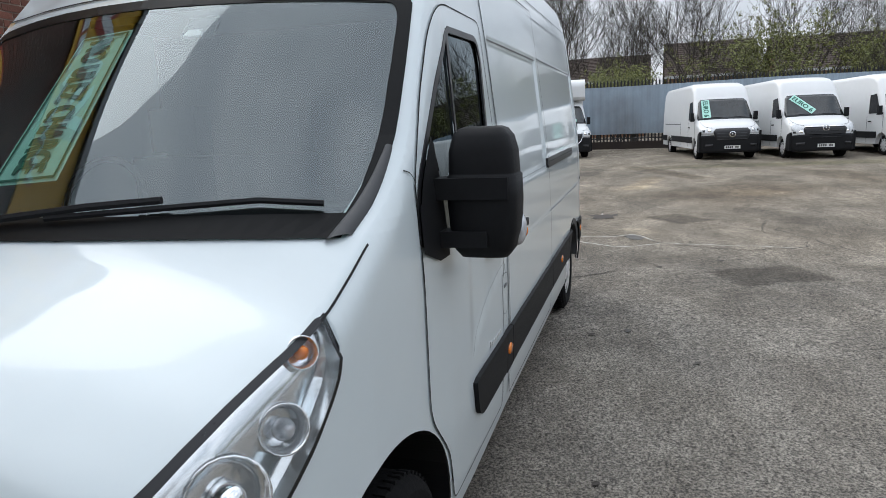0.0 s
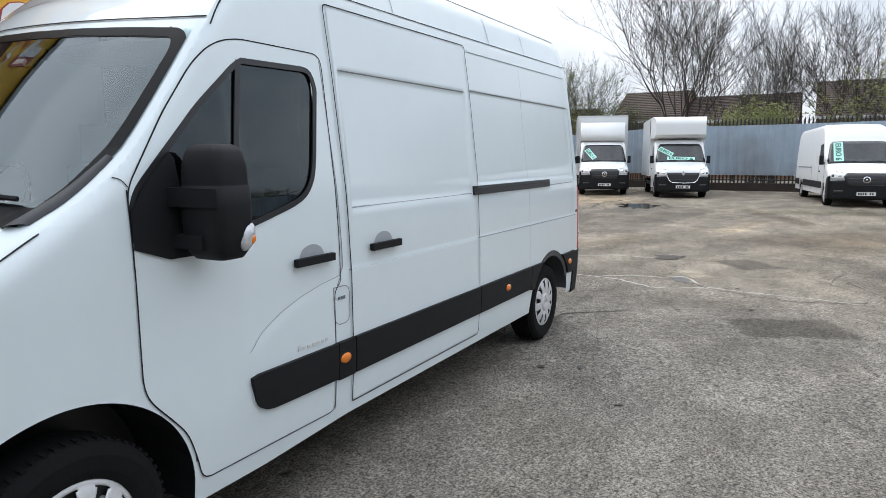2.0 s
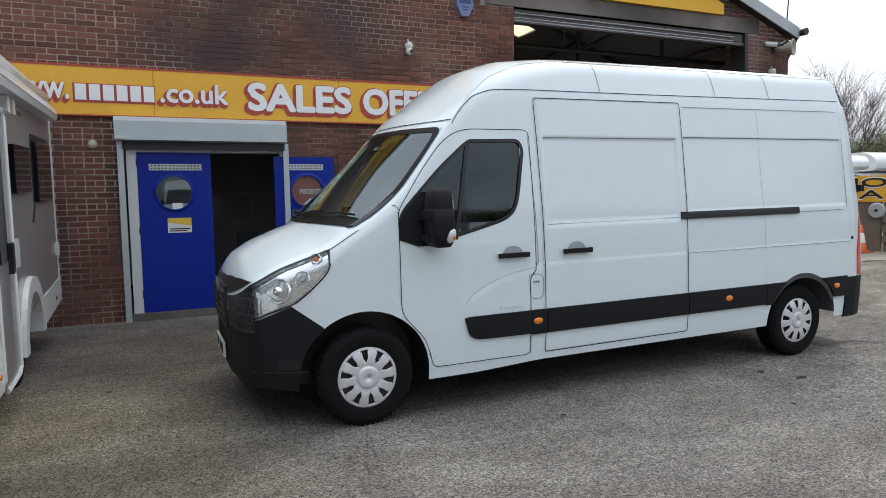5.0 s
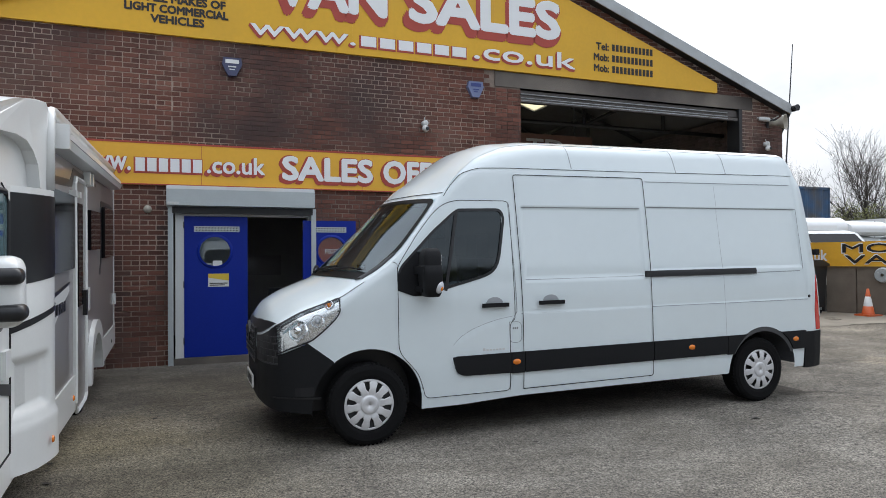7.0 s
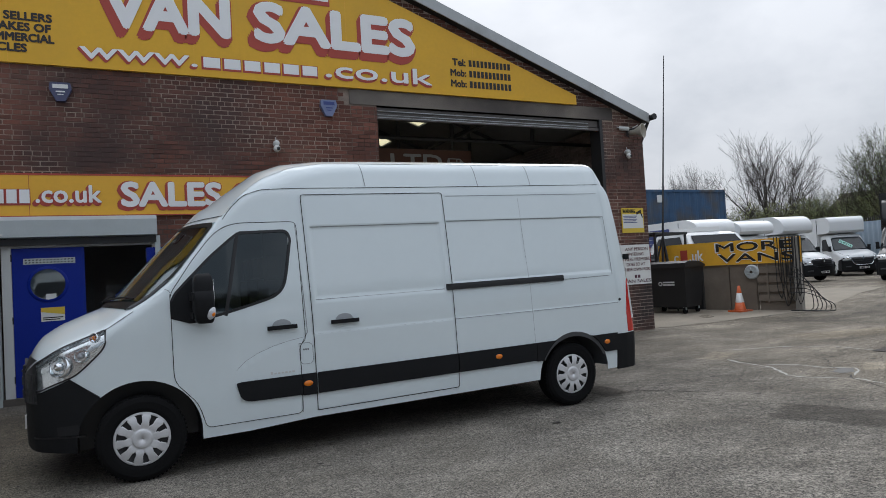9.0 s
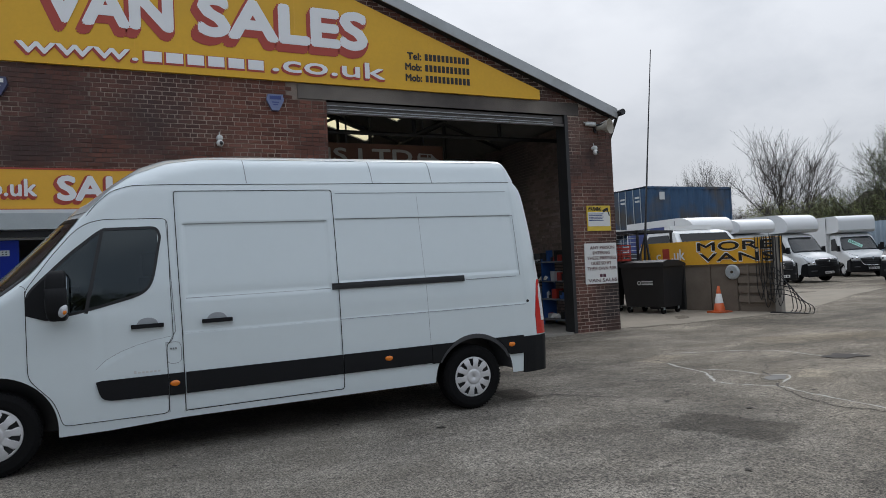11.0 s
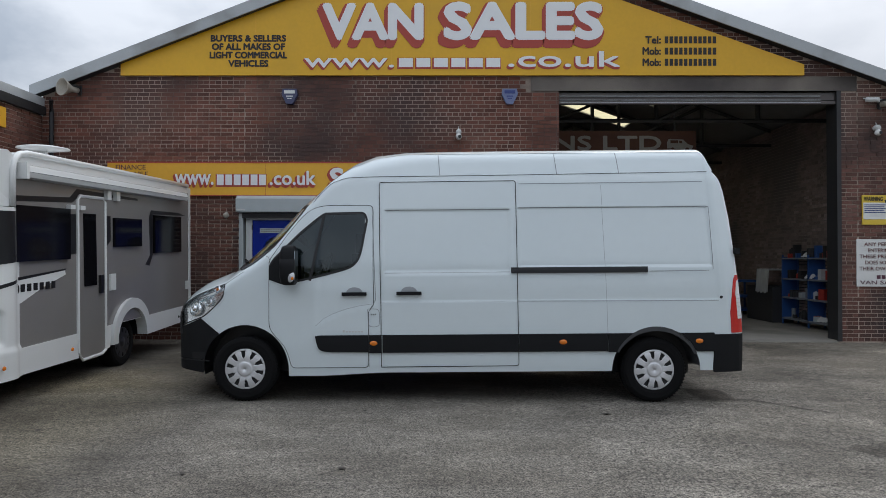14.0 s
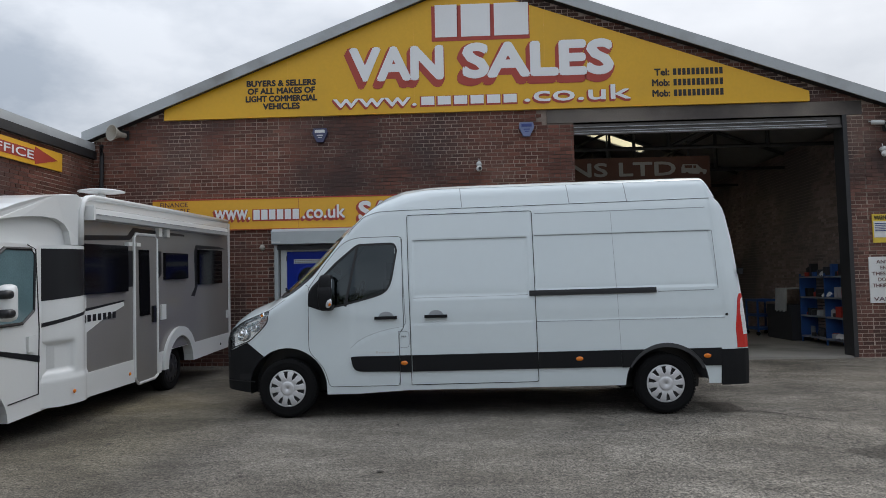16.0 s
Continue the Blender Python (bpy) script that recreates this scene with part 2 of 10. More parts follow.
CONCRETE = surface("weathered_concrete", (0.28, 0.26, 0.23), 0.85, var=0.18, scale=1.5, bump=0.3, bscale=40, dirt=(0.13, 0.12, 0.1), dirt_at=0.58)
BARGE = surface("grey_fascia", (0.42, 0.44, 0.45), 0.55, var=0.08, scale=2, dirt=(0.25, 0.25, 0.24), dirt_at=0.62)
ROOF_SHEET = surface("fibre_cement_roof", (0.22, 0.22, 0.21), 0.8, var=0.15, bump=0.2)
INNER = surface("dim_inner_wall", (0.24, 0.2, 0.18), 0.9, var=0.4, scale=1.2, bump=0.2)
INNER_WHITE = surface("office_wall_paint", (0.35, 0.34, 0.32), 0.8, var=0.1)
FENCE = surface("blue_grey_sheeting", (0.33, 0.4, 0.47), 0.5, 0.1, var=0.1, scale=0.6, dirt=(0.2, 0.22, 0.24), dirt_at=0.62)
PALISADE = surface("dark_palisade", (0.035, 0.035, 0.036), 0.6, 0.3, var=0.2)
CONTAINER = surface("blue_container_paint", (0.03, 0.075, 0.15), 0.6, var=0.3, scale=1.5, dirt=(0.07, 0.065, 0.06), dirt_at=0.55)
RED_BRICK_FAR = surface("far_house_brick", (0.28, 0.15, 0.09), 0.9, var=0.15, scale=2)
ROOF_TILE = surface("brown_roof_tile", (0.075, 0.055, 0.045), 0.85, var=0.25, scale=1.5, fine=8, bump=0.3, bscale=8)
BARK = surface("grey_brown_bark", (0.05, 0.042, 0.035), 0.9, var=0.25, bump=0.3)
LEAF = surface("young_leaf_green", (0.13, 0.17, 0.045), 0.6, var=0.3, per="island", per_amt=0.35)
SHRUB = surface("shrub_leaf", (0.14, 0.15, 0.035), 0.6, var=0.3, per="island", per_amt=0.4)
CONE_RED = surface("cone_orange", (0.62, 0.12, 0.03), 0.5, var=0.1, dirt=(0.3, 0.1, 0.06), dirt_at=0.62)
BIN_BLACK = surface("bin_black_plastic", (0.014, 0.0145, 0.016), 0.5, var=0.2)
RED_CRATE = surface("red_plastic", (0.36, 0.035, 0.025), 0.5, var=0.2)
BLUE_STEEL = surface("blue_shelf_paint", (0.03, 0.09, 0.28), 0.5, var=0.15)
SHELF_GREY = surface("grey_shelf_steel", (0.22, 0.24, 0.27), 0.5, 0.2, var=0.2, scale=5)
SHEET_GREY = surface("grey_plastic_sheet", (0.42, 0.43, 0.44), 0.35, var=0.2, bump=0.3, bscale=12)
CABLE = surface("black_cable", (0.014, 0.014, 0.014), 0.6, var=0.1)
TRUCK_BLACK = surface("black_truck_paint", (0.009, 0.009, 0.0105), 0.3, var=0.1, coat=0.25)
BLUE_SIDE = surface("blue_truck_side", (0.03, 0.05, 0.2), 0.4, var=0.1)


def ground_mat():
    m, n, l, b = node_mat("worn_yard_tarmac")
    b.inputs["Roughness"].default_value = 0.85
    b.inputs["Specular IOR Level"].default_value = 0.3
    c = n.new("ShaderNodeTexCoord")

    def nz(scale, detail=5, rough=0.5, sx=1.0, sy=1.0):
        mpp = n.new("ShaderNodeMapping")
        mpp.inputs["Scale"].default_value = (sx, sy, 1)
        l.new(c.outputs["Object"], mpp.inputs[0])
        t = n.new("ShaderNodeTexNoise")
        t.inputs["Scale"].default_value, t.inputs["Detail"].default_value, t.inputs["Roughness"].default_value = scale, detail, rough
        l.new(mpp.outputs[0], t.inputs["Vector"])
        return t.outputs[0]

    def ramp(src, a, ca, z, cz):
        r = n.new("ShaderNodeValToRGB")
        r.color_ramp.elements[0].position, r.color_ramp.elements[0].color = a, (*ca, 1)
        r.color_ramp.elements[1].position, r.color_ramp.elements[1].color = z, (*cz, 1)
        l.new(src, r.inputs[0])
        return r.outputs[0]

    def mix(f, a, bb, mode="MIX"):
        x = n.new("ShaderNodeMix")
        x.data_type, x.blend_type = "RGBA", mode
        if isinstance(f, float):
            x.inputs["Factor"].default_value = f
        else:
            l.new(f, x.inputs["Factor"])
        l.new(a, x.inputs["A"])
        l.new(bb, x.inputs["B"])
        return x.outputs["Result"]

    old = ramp(nz(0.55, 7, 0.6), 0.3, (0.165, 0.153, 0.14), 0.72, (0.28, 0.258, 0.228))
    pale = ramp(nz(0.8, 6, 0.6, 0.5, 1.0), 0.3, (0.185, 0.162, 0.134), 0.7, (0.335, 0.295, 0.24))
    # paler, more worn surface farther down the yard
    sep = n.new("ShaderNodeSeparateXYZ")
    l.new(c.outputs["Object"], sep.inputs[0])
    wob = n.new("ShaderNodeMath")
    wob.operation = "MULTIPLY_ADD"
    l.new(nz(0.16, 4), wob.inputs[0])
    wob.inputs[1].default_value = 14.0
    l.new(sep.outputs[0], wob.inputs[2])
    far = n.new("ShaderNodeMapRange")
    far.interpolation_type = "SMOOTHSTEP"
    far.inputs["From Min"].default_value, far.inputs["From Max"].default_value = 11.0, 19.0
    l.new(wob.outputs[0], far.inputs["Value"])
    col = mix(far.outputs[0], old, pale)
    blot = ramp(nz(0.35, 8, 0.72), 0.40, (0.6, 0.59, 0.58), 0.6, (1.04, 1.04, 1.04))
    col = mix(1.0, col, blot, "MULTIPLY")
    broken = ramp(nz(1.5, 9, 0.68, 0.6, 1.25), 0.43, (0.84, 0.83, 0.81), 0.56, (1.1, 1.1, 1.09))
    col = mix(1.0, col, broken, "MULTIPLY")
    # fine branching cracks, only in the weaker stretches
    warp = n.new("ShaderNodeTexNoise")
    warp.inputs["Scale"].default_value, warp.inputs["Detail"].default_value = 1.3, 6
    l.new(c.outputs["Object"], warp.inputs["Vector"])
    wv = n.new("ShaderNodeVectorMath")
    wv.operation = "MULTIPLY_ADD"
    wv.inputs[1].default_value = (0.9, 0.9, 0.0)
    l.new(warp.outputs["Color"], wv.inputs[0])
    l.new(c.outputs["Object"], wv.inputs[2])
    web = n.new("ShaderNodeTexVoronoi")
    web.voronoi_dimensions = "2D"
    web.feature = "DISTANCE_TO_EDGE"
    web.inputs["Scale"].default_value = 0.55
    l.new(wv.outputs[0], web.inputs["Vector"])
    line = ramp(web.outputs["Distance"], 0.002, (1, 1, 1), 0.012, (0, 0, 0))
    weak = ramp(nz(0.3, 4, 0.6), 0.5, (0, 0, 0), 0.6, (0.75, 0.75, 0.75))
    both = mix(1.0, mix(1.0, line, weak, "MULTIPLY"), far.outputs[0], "MULTIPLY")
    dark = n.new("ShaderNodeRGB")
    dark.outputs[0].default_value = (0.05, 0.044, 0.038, 1)
    col = mix(both, col, dark.outputs[0])
    grit = ramp(nz(62, 4, 0.8), 0.42, (0.36, 0.36, 0.35), 0.57, (1.52, 1.5, 1.46))
    col = mix(1.0, col, grit, "MULTIPLY")
    grit2 = ramp(nz(20, 5, 0.75), 0.38, (0.62, 0.62, 0.62), 0.63, (1.28, 1.28, 1.26))
    col = mix(1.0, col, grit2, "MULTIPLY")
    pits = ramp(nz(34, 2, 0.5), 0.3, (0.3, 0.29, 0.28), 0.4, (1, 1, 1))
    col = mix(1.0, col, pits, "MULTIPLY")
    spots = ramp(nz(2.6, 3, 0.5), 0.2, (0.45, 0.44, 0.43), 0.3, (1, 1, 1))
    col = mix(1.0, col, spots, "MULTIPLY")
    edge = nz(3.2, 6, 0.7)
    for cx, cy, hx, hy, turn, soft, tone in ((6.02, -1.95, 0.40, 0.55, 25, 0.14, (0.5, 0.49, 0.47)), (10.35, -1.18, 0.5, 0.38, 37, 0.2, (0.52, 0.51, 0.5)), (14.1, -3.1, 0.55, 0.6, 10, 0.5, (1.35, 1.33, 1.28)), (15.2, -0.3, 0.45, 0.75, 15, 0.5, (1.35, 1.33, 1.28)), (13.0, 0.9, 1.6, 0.5, -20, 0.9, (0.72, 0.71, 0.7)), (8.9, -5.4, 1.8, 0.7, 12, 0.8, (0.8, 0.79, 0.78)), (5.15, 0.45, 0.22, 0.34, 0, 0.25, (0.42, 0.4, 0.38)), (8.45, 1.6, 0.45, 0.22, 20, 0.5, (1.45, 1.42, 1.36)), (9.0, -0.6, 0.35, 0.2, 30, 0.5, (1.4, 1.38, 1.33)), (17.5, 2.5, 4.0, 1.55, -8, 0.1, (0.7, 0.7, 0.7)), (14.3, -2.7, 2.2, 1.3, -40, 0.7, (0.66, 0.61, 0.55)), (25.5, 6.6, 4.6, 1.5, 38, 0.4, (1.28, 1.16, 0.98)), (17.2, -5.6, 2.6, 0.8, 15, 0.9, (0.74, 0.70, 0.64)), (12.3, 1.6, 1.3, 0.5, -25, 0.4, (1.22, 1.18, 1.1)), (19.0, -1.2, 2.4, 0.35, 25, 0.6, (0.62, 0.58, 0.52)), (16.2, -0.6, 1.6, 0.3, -12, 0.5, (1.25, 1.2, 1.1)), (21.2, -4.6, 0.7, 4.0, 8, 0.7, (0.72, 0.74, 0.6)), (-0.6, -3.4, 1.1, 0.6, 20, 0.8, (0.9, 0.89, 0.87)), (0.6, 1.2, 2.4, 0.9, 0, 0.6, (0.95, 0.94, 0.93)), (-1.6, -0.6, 1.0, 2.6, 0, 0.8, (0.95, 0.93, 0.82)), (-0.9, 3.2, 1.4, 1.4, 0, 0.8, (0.78, 0.75, 0.67)), (-2.4, -5.0, 2.4, 1.8, 10, 0.9, (1.14, 1.13, 1.1)), (-2.6, 0.8, 1.2, 0.7, 30, 0.7, (1.12, 1.08, 0.95)), (1.2, -4.8, 1.6, 0.35, -6, 0.7, (0.72, 0.71, 0.69)), (4.6, -4.6, 1.4, 0.5, 14, 0.9, (0.8, 0.79, 0.77)), (4.9, 2.2, 0.9, 0.5, 10, 0.7, (0.7, 0.68, 0.66))):
        mpp = n.new("ShaderNodeMapping")
        mpp.vector_type = "TEXTURE"
        mpp.inputs["Location"].default_value = (cx, cy, 0)
        mpp.inputs["Rotation"].default_value = (0, 0, radians(turn))
        mpp.inputs["Scale"].default_value = (hx, hy, 1)
        l.new(c.outputs["Object"], mpp.inputs[0])
        ab = n.new("ShaderNodeVectorMath")
        ab.operation = "ABSOLUTE"
        l.new(mpp.outputs[0], ab.inputs[0])
        sp = n.new("ShaderNodeSeparateXYZ")
        l.new(ab.outputs[0], sp.inputs[0])
        mx = n.new("ShaderNodeMath")
        mx.operation = "SMOOTH_MAX"
        mx.inputs[2].default_value = 0.3
        l.new(sp.outputs[0], mx.inputs[0])
        l.new(sp.outputs[1], mx.inputs[1])
        ja = n.new("ShaderNodeMath")
        ja.operation = "MULTIPLY_ADD"
        ja.inputs[1].default_value = 0.8
        l.new(edge, ja.inputs[0])
        l.new(mx.outputs[0], ja.inputs[2])
        mr = n.new("ShaderNodeMapRange")
        mr.interpolation_type = "SMOOTHSTEP"
        mr.inputs["From Min"].default_value, mr.inputs["From Max"].default_value = 1.4 - soft, 1.4 + soft * 0.6
        mr.inputs["To Min"].default_value, mr.inputs["To Max"].default_value = 1.0, 0.0
        l.new(ja.outputs[0], mr.inputs["Value"])
        rep = n.new("ShaderNodeMix")
        rep.data_type, rep.blend_type = "RGBA", "MULTIPLY"
        l.new(mr.outputs[0], rep.inputs["Factor"])
        l.new(col, rep.inputs["A"])
        rep.inputs["B"].default_value = (*tone, 1)
        col = rep.outputs["Result"]
    l.new(col, b.inputs["Base Color"])
    bp = n.new("ShaderNodeBump")
    bp.inputs["Strength"].default_value, bp.inputs["Distance"].default_value = 0.7, 0.014
    ad = n.new("ShaderNodeMath")
    ad.operation = "ADD"
    l.new(nz(110, 3), ad.inputs[0])
    l.new(nz(6, 5), ad.inputs[1])
    l.new(ad.outputs[0], bp.inputs["Height"])
    l.new(bp.outputs[0], b.inputs["Normal"])
    return m


TIMBER = surface("grey_timber", (0.17, 0.14, 0.11), 0.85, var=0.2, scale=4, bump=0.2)
TARMAC = ground_mat()
CRACK = surface("crack_dirt", (0.06, 0.052, 0.045), 0.95, var=0.3, scale=6)
CHALK = surface("pale_residue", (0.44, 0.425, 0.385), 0.95, var=0.15, scale=8, fine=90)
SILT = surface("pale_concrete_apron", (0.27, 0.235, 0.185), 0.9, var=0.25, scale=1.2, fine=60, bump=0.2)
PUDDLE = surface("wet_hollow", (0.02, 0.018, 0.015), 0.12, var=0.3, scale=3)
OIL = [(-0.54, 0.54, 0.05), (-0.36, 0.25, 0.04), (0.54, 0.16, 0.045), (0.82, 0.19, 0.03), (1.24, 0.19, 0.035), (1.63, 0.17, 0.04), (3.72, -0.57, 0.05), (-0.29, 0.67, 0.06)]
WET = surface("damp_hole", (0.07, 0.065, 0.055), 0.5, var=0.3, scale=5)


# ---- mesh helpers ----
def link_mesh(name, me, material, parent=None, label="", smooth=False):
    if material is not None:
        me.materials.append(material)
    if smooth:
        for p in me.polygons:
            p.use_smooth = True
    ob = new(name, me)
    if parent is not None:
        ob.parent = parent
    if label:
        tagged(ob, label)
    return ob


def part(name, bm, material, parent=None, label="", smooth=False, bevel=0.0):
    if bevel:
        bmesh.ops.bevel(bm, geom=[e for e in bm.edges if e.calc_face_angle(0) > 0.6], offset=bevel, segments=2, affect="EDGES", profile=0.5)
    bmesh.ops.recalc_face_normals(bm, faces=bm.faces)
    me = bpy.data.meshes.new(name)
    bm.to_mesh(me)
    bm.free()
    return link_mesh(name, me, material, parent, label, smooth)


def thing(name, label, category, m=None, group="", kind=""):
    e = new(name)
    e.empty_display_size = 0.2
    if m is not None:
        e.matrix_world = m
    return tagged(e, label, category, group, kind)


def box(bm, x0, x1, y0, y1, z0, z1, m=None):
    vs = [bm.verts.new((x, y, z)) for x in (x0, x1) for y in (y0, y1) for z in (z0, z1)]
    for f in ((0, 1, 3, 2), (4, 6, 7, 5), (0, 4, 5, 1), (2, 3, 7, 6), (0, 2, 6, 4), (1, 5, 7, 3)):
        bm.faces.new([vs[i] for i in f])
    if m is not None:
        bmesh.ops.transform(bm, matrix=m, verts=vs)
    return vs


def boxes(*spans, m=None):
    bm = bmesh.new()
    for s in spans:
        box(bm, *s, m=m)
    return bm


def prism(bm, pts, axis, a, b):
    """A closed outline in the two other axes, pushed from a to b along axis."""
    def at(p, v):
        return {"x": (v, p[0], p[1]), "y": (p[0], v, p[1]), "z": (p[0], p[1], v)}[axis]
    lo, hi = [bm.verts.new(at(p, a)) for p in pts], [bm.verts.new(at(p, b)) for p in pts]
    k = len(pts)
    bm.faces.new(lo)
    bm.faces.new(hi[::-1])
    for i in range(k):
        bm.faces.new((lo[i], hi[i], hi[(i + 1) % k], lo[(i + 1) % k]))
    return lo + hi


def lathe(bm, profile, centre, axis="y", n=32, cap=False):
    """Rings of (radius, offset along axis) about an axis through centre."""
    rings = []
    for r, o in profile:
        ring = []
        for i in range(n):
            a = 2 * math.pi * i / n
            c, s = r * math.cos(a), r * math.sin(a)
            p = {"y": (c, o, s), "z": (c, s, o), "x": (o, c, s)}[axis]
            ring.append(bm.verts.new(Vector(centre) + Vector(p)))
        rings.append(ring)
    for a, b in zip(rings, rings[1:]):
        for i in range(n):
            bm.faces.new((a[i], a[(i + 1) % n], b[(i + 1) % n], b[i]))
    if cap:
        bm.faces.new(rings[0])
        bm.faces.new(rings[-1][::-1])
    return bm


def tube(bm, pts, r, n=8, r_end=None):
    pts = [Vector(p) for p in pts]
    rings = []
    for i, p in enumerate(pts):
        d = (pts[min(i + 1, len(pts) - 1)] - pts[max(i - 1, 0)]).normalized()
        u = d.cross(Vector((0, 0, 1)) if abs(d.z) < 0.9 else Vector((1, 0, 0))).normalized()
        v = d.cross(u)
        rr = r if r_end is None else r + (r_end - r) * i / max(1, len(pts) - 1)
        rings.append([bm.verts.new(p + rr * (math.cos(2 * math.pi * k / n) * u + math.sin(2 * math.pi * k / n) * v)) for k in range(n)])
    for a, b in zip(rings, rings[1:]):
        for k in range(n):
            bm.faces.new((a[k], a[(k + 1) % n], b[(k + 1) % n], b[k]))
    bm.faces.new(rings[0][::-1])
    bm.faces.new(rings[-1])
    return bm


def tab(x, table):
    """Straight-line interpolation in a short table of (x, value)."""
    if x <= table[0][0]:
        return table[0][1]
    for (a, va), (b, vb) in zip(table, table[1:]):
        if x <= b:
            return va + (vb - va) * (x - a) / (b - a)
    return table[-1][1]


def smooth_tab(table, step=0.01, blur=0.05):
    """The table with its corners rounded, as a function."""
    def f(x):
        return (tab(x - blur, table) + 2 * tab(x - blur / 2, table) + 2 * tab(x, table) + 2 * tab(x + blur / 2, table) + tab(x + blur, table)) / 8
    return f


def words(name, text, material, parent, x0, x1, z0, z1, y, m=None, bold=0.0, depth=0.004, label="", spacing=1.0, heavy=0.0):
    """Lettering that stands in the xz plane at y, facing -y, and fills the given box."""
    cu = bpy.data.curves.new(name, "FONT")
    cu.body, cu.size, cu.extrude, cu.space_character = text, 1.0, 0.0, spacing
    heavy = heavy or (z1 - z0) * min(bold, 0.06) * 0.7
    cu.resolution_u = 3
    tmp = bpy.data.objects.new(name, cu)
    me = bpy.data.meshes.new_from_object(tmp)
    bpy.data.objects.remove(tmp)
    bpy.data.curves.remove(cu)
    co = np.empty(len(me.vertices) * 3)
    me.vertices.foreach_get("co", co)
    co = co.reshape(-1, 3)
    lo, hi = co.min(0), co.max(0)
    out = np.empty_like(co)
    out[:, 0] = x0 + (co[:, 0] - lo[0]) / (hi[0] - lo[0]) * (x1 - x0)
    out[:, 2] = z0 + (co[:, 1] - lo[1]) / (hi[1] - lo[1]) * (z1 - z0)
    out[:, 1] = y
    me.vertices.foreach_set("co", out.ravel())
    if heavy:                               # thicker strokes: the letters again, shifted a little, each in its own layer
        bm = bmesh.new()
        bm.from_mesh(me)
        first = bm.faces[:]
        for k, (dx, dz) in enumerate(((1, 0), (-1, 0), (0, 1), (0, -1), (0.7, 0.7), (-0.7, 0.7), (0.7, -0.7), (-0.7, -0.7))):
            more = bmesh.ops.duplicate(bm, geom=first)["geom"]
            bmesh.ops.translate(bm, verts=[g for g in more if isinstance(g, bmesh.types.BMVert)], vec=(dx * heavy, -0.0004 * (k + 1), dz * heavy))
        bm.to_mesh(me)
        bm.free()
    if m is not None:
        me.transform(m)
    me.update()
    return link_mesh(name, me, material, parent, label)


def bars(name, material, parent, spans, y, m=None, depth=0.003):
    """Plain bars for writing that is not spelled out: (x0, x1, z0, z1) each."""
    for x0, x1, z0, z1 in spans:
        bm = bmesh.new()
        box(bm, x0, x1, y - depth, y, z0, z1, m=m)
        ob = part(name, bm, material, parent)
    return ob


def block_row(x0, x1, z0, z1, count, gap=0.22, rise=()):
    """Spans of letter-sized blocks side by side; those in rise stand taller."""
    w = (x1 - x0) / count
    return [(x0 + i * w, x0 + (i + 1 - gap) * w, z0, z1 + (z1 - z0) * (0.35 if i in rise else 0)) for i in range(count)]


# ---- ground ----
def rise(x, y):
    """The yard dips a little in the middle and climbs to the fence, less so behind the workshop."""
    f = tab(x, [(3.5, 0.0), (8.0, -0.05), (12.0, -0.04), (18.0, 0.06), (26.0, 0.2), (40.0, 0.35), (60.0, 0.4)])
    near = min(1.0, max(0.0, (8.0 - y) / 5.0))
    side = min(1.0, max(0.0, (x - 14.0) / 8.0)) * tab(y, [(6.0, 1.0), (9.5, 0.4), (15.0, 0.1), (40.0, 0.3)])
    return f * max(near, side)


def build_ground():
    xs = [-400, -150, -60, -30, -15, -8] + [i * 1.5 - 6 for i in range(0, 32)] + [50, 60, 80, 150, 400, 900]
    ys = [-500, -150, -60, -30, -20] + [i * 1.5 - 15 for i in range(0, 28)] + [35, 50, 80, 200, 600]
    bm = bmesh.new()
    grid = [[bm.verts.new((x, y, rise(x, y))) for y in ys] for x in xs]
    for i in range(len(xs) - 1):
        for j in range(len(ys) - 1):
            bm.faces.new((grid[i][j], grid[i + 1][j], grid[i + 1][j + 1], grid[i][j + 1]))
    g = part("ground", bm, TARMAC, smooth=True)
    return tagged(g, "worn grey tarmac yard with patches, cracks and grit", "ground", kind="structure")


GROUND = build_ground()


def ground_sheet(name, outline, material, label, lift=0.004, seed=1, rough=0.06):
    """A thin layer with an uneven rim that follows the ground."""
    rnd = random.Random(seed)
    pts = []
    k = len(outline)
    for i in range(k):
        a, b = outline[i], outline[(i + 1) % k]
        for s in range(6):
            f = s / 6
            pts.append((a[0] + (b[0] - a[0]) * f + rnd.uniform(-rough, rough), a[1] + (b[1] - a[1]) * f + rnd.uniform(-rough, rough)))
    cx, cy = sum(p[0] for p in pts) / len(pts), sum(p[1] for p in pts) / len(pts)
    bm = bmesh.new()
    c = bm.verts.new((cx, cy, rise(cx, cy) + lift))
    ring = [bm.verts.new((x, y, rise(x, y) + lift)) for x, y in pts]
    for i in range(len(ring)):
        bm.faces.new((c, ring[i], ring[(i + 1) % len(ring)]))
    return part(name, bm, material, GROUND, label)


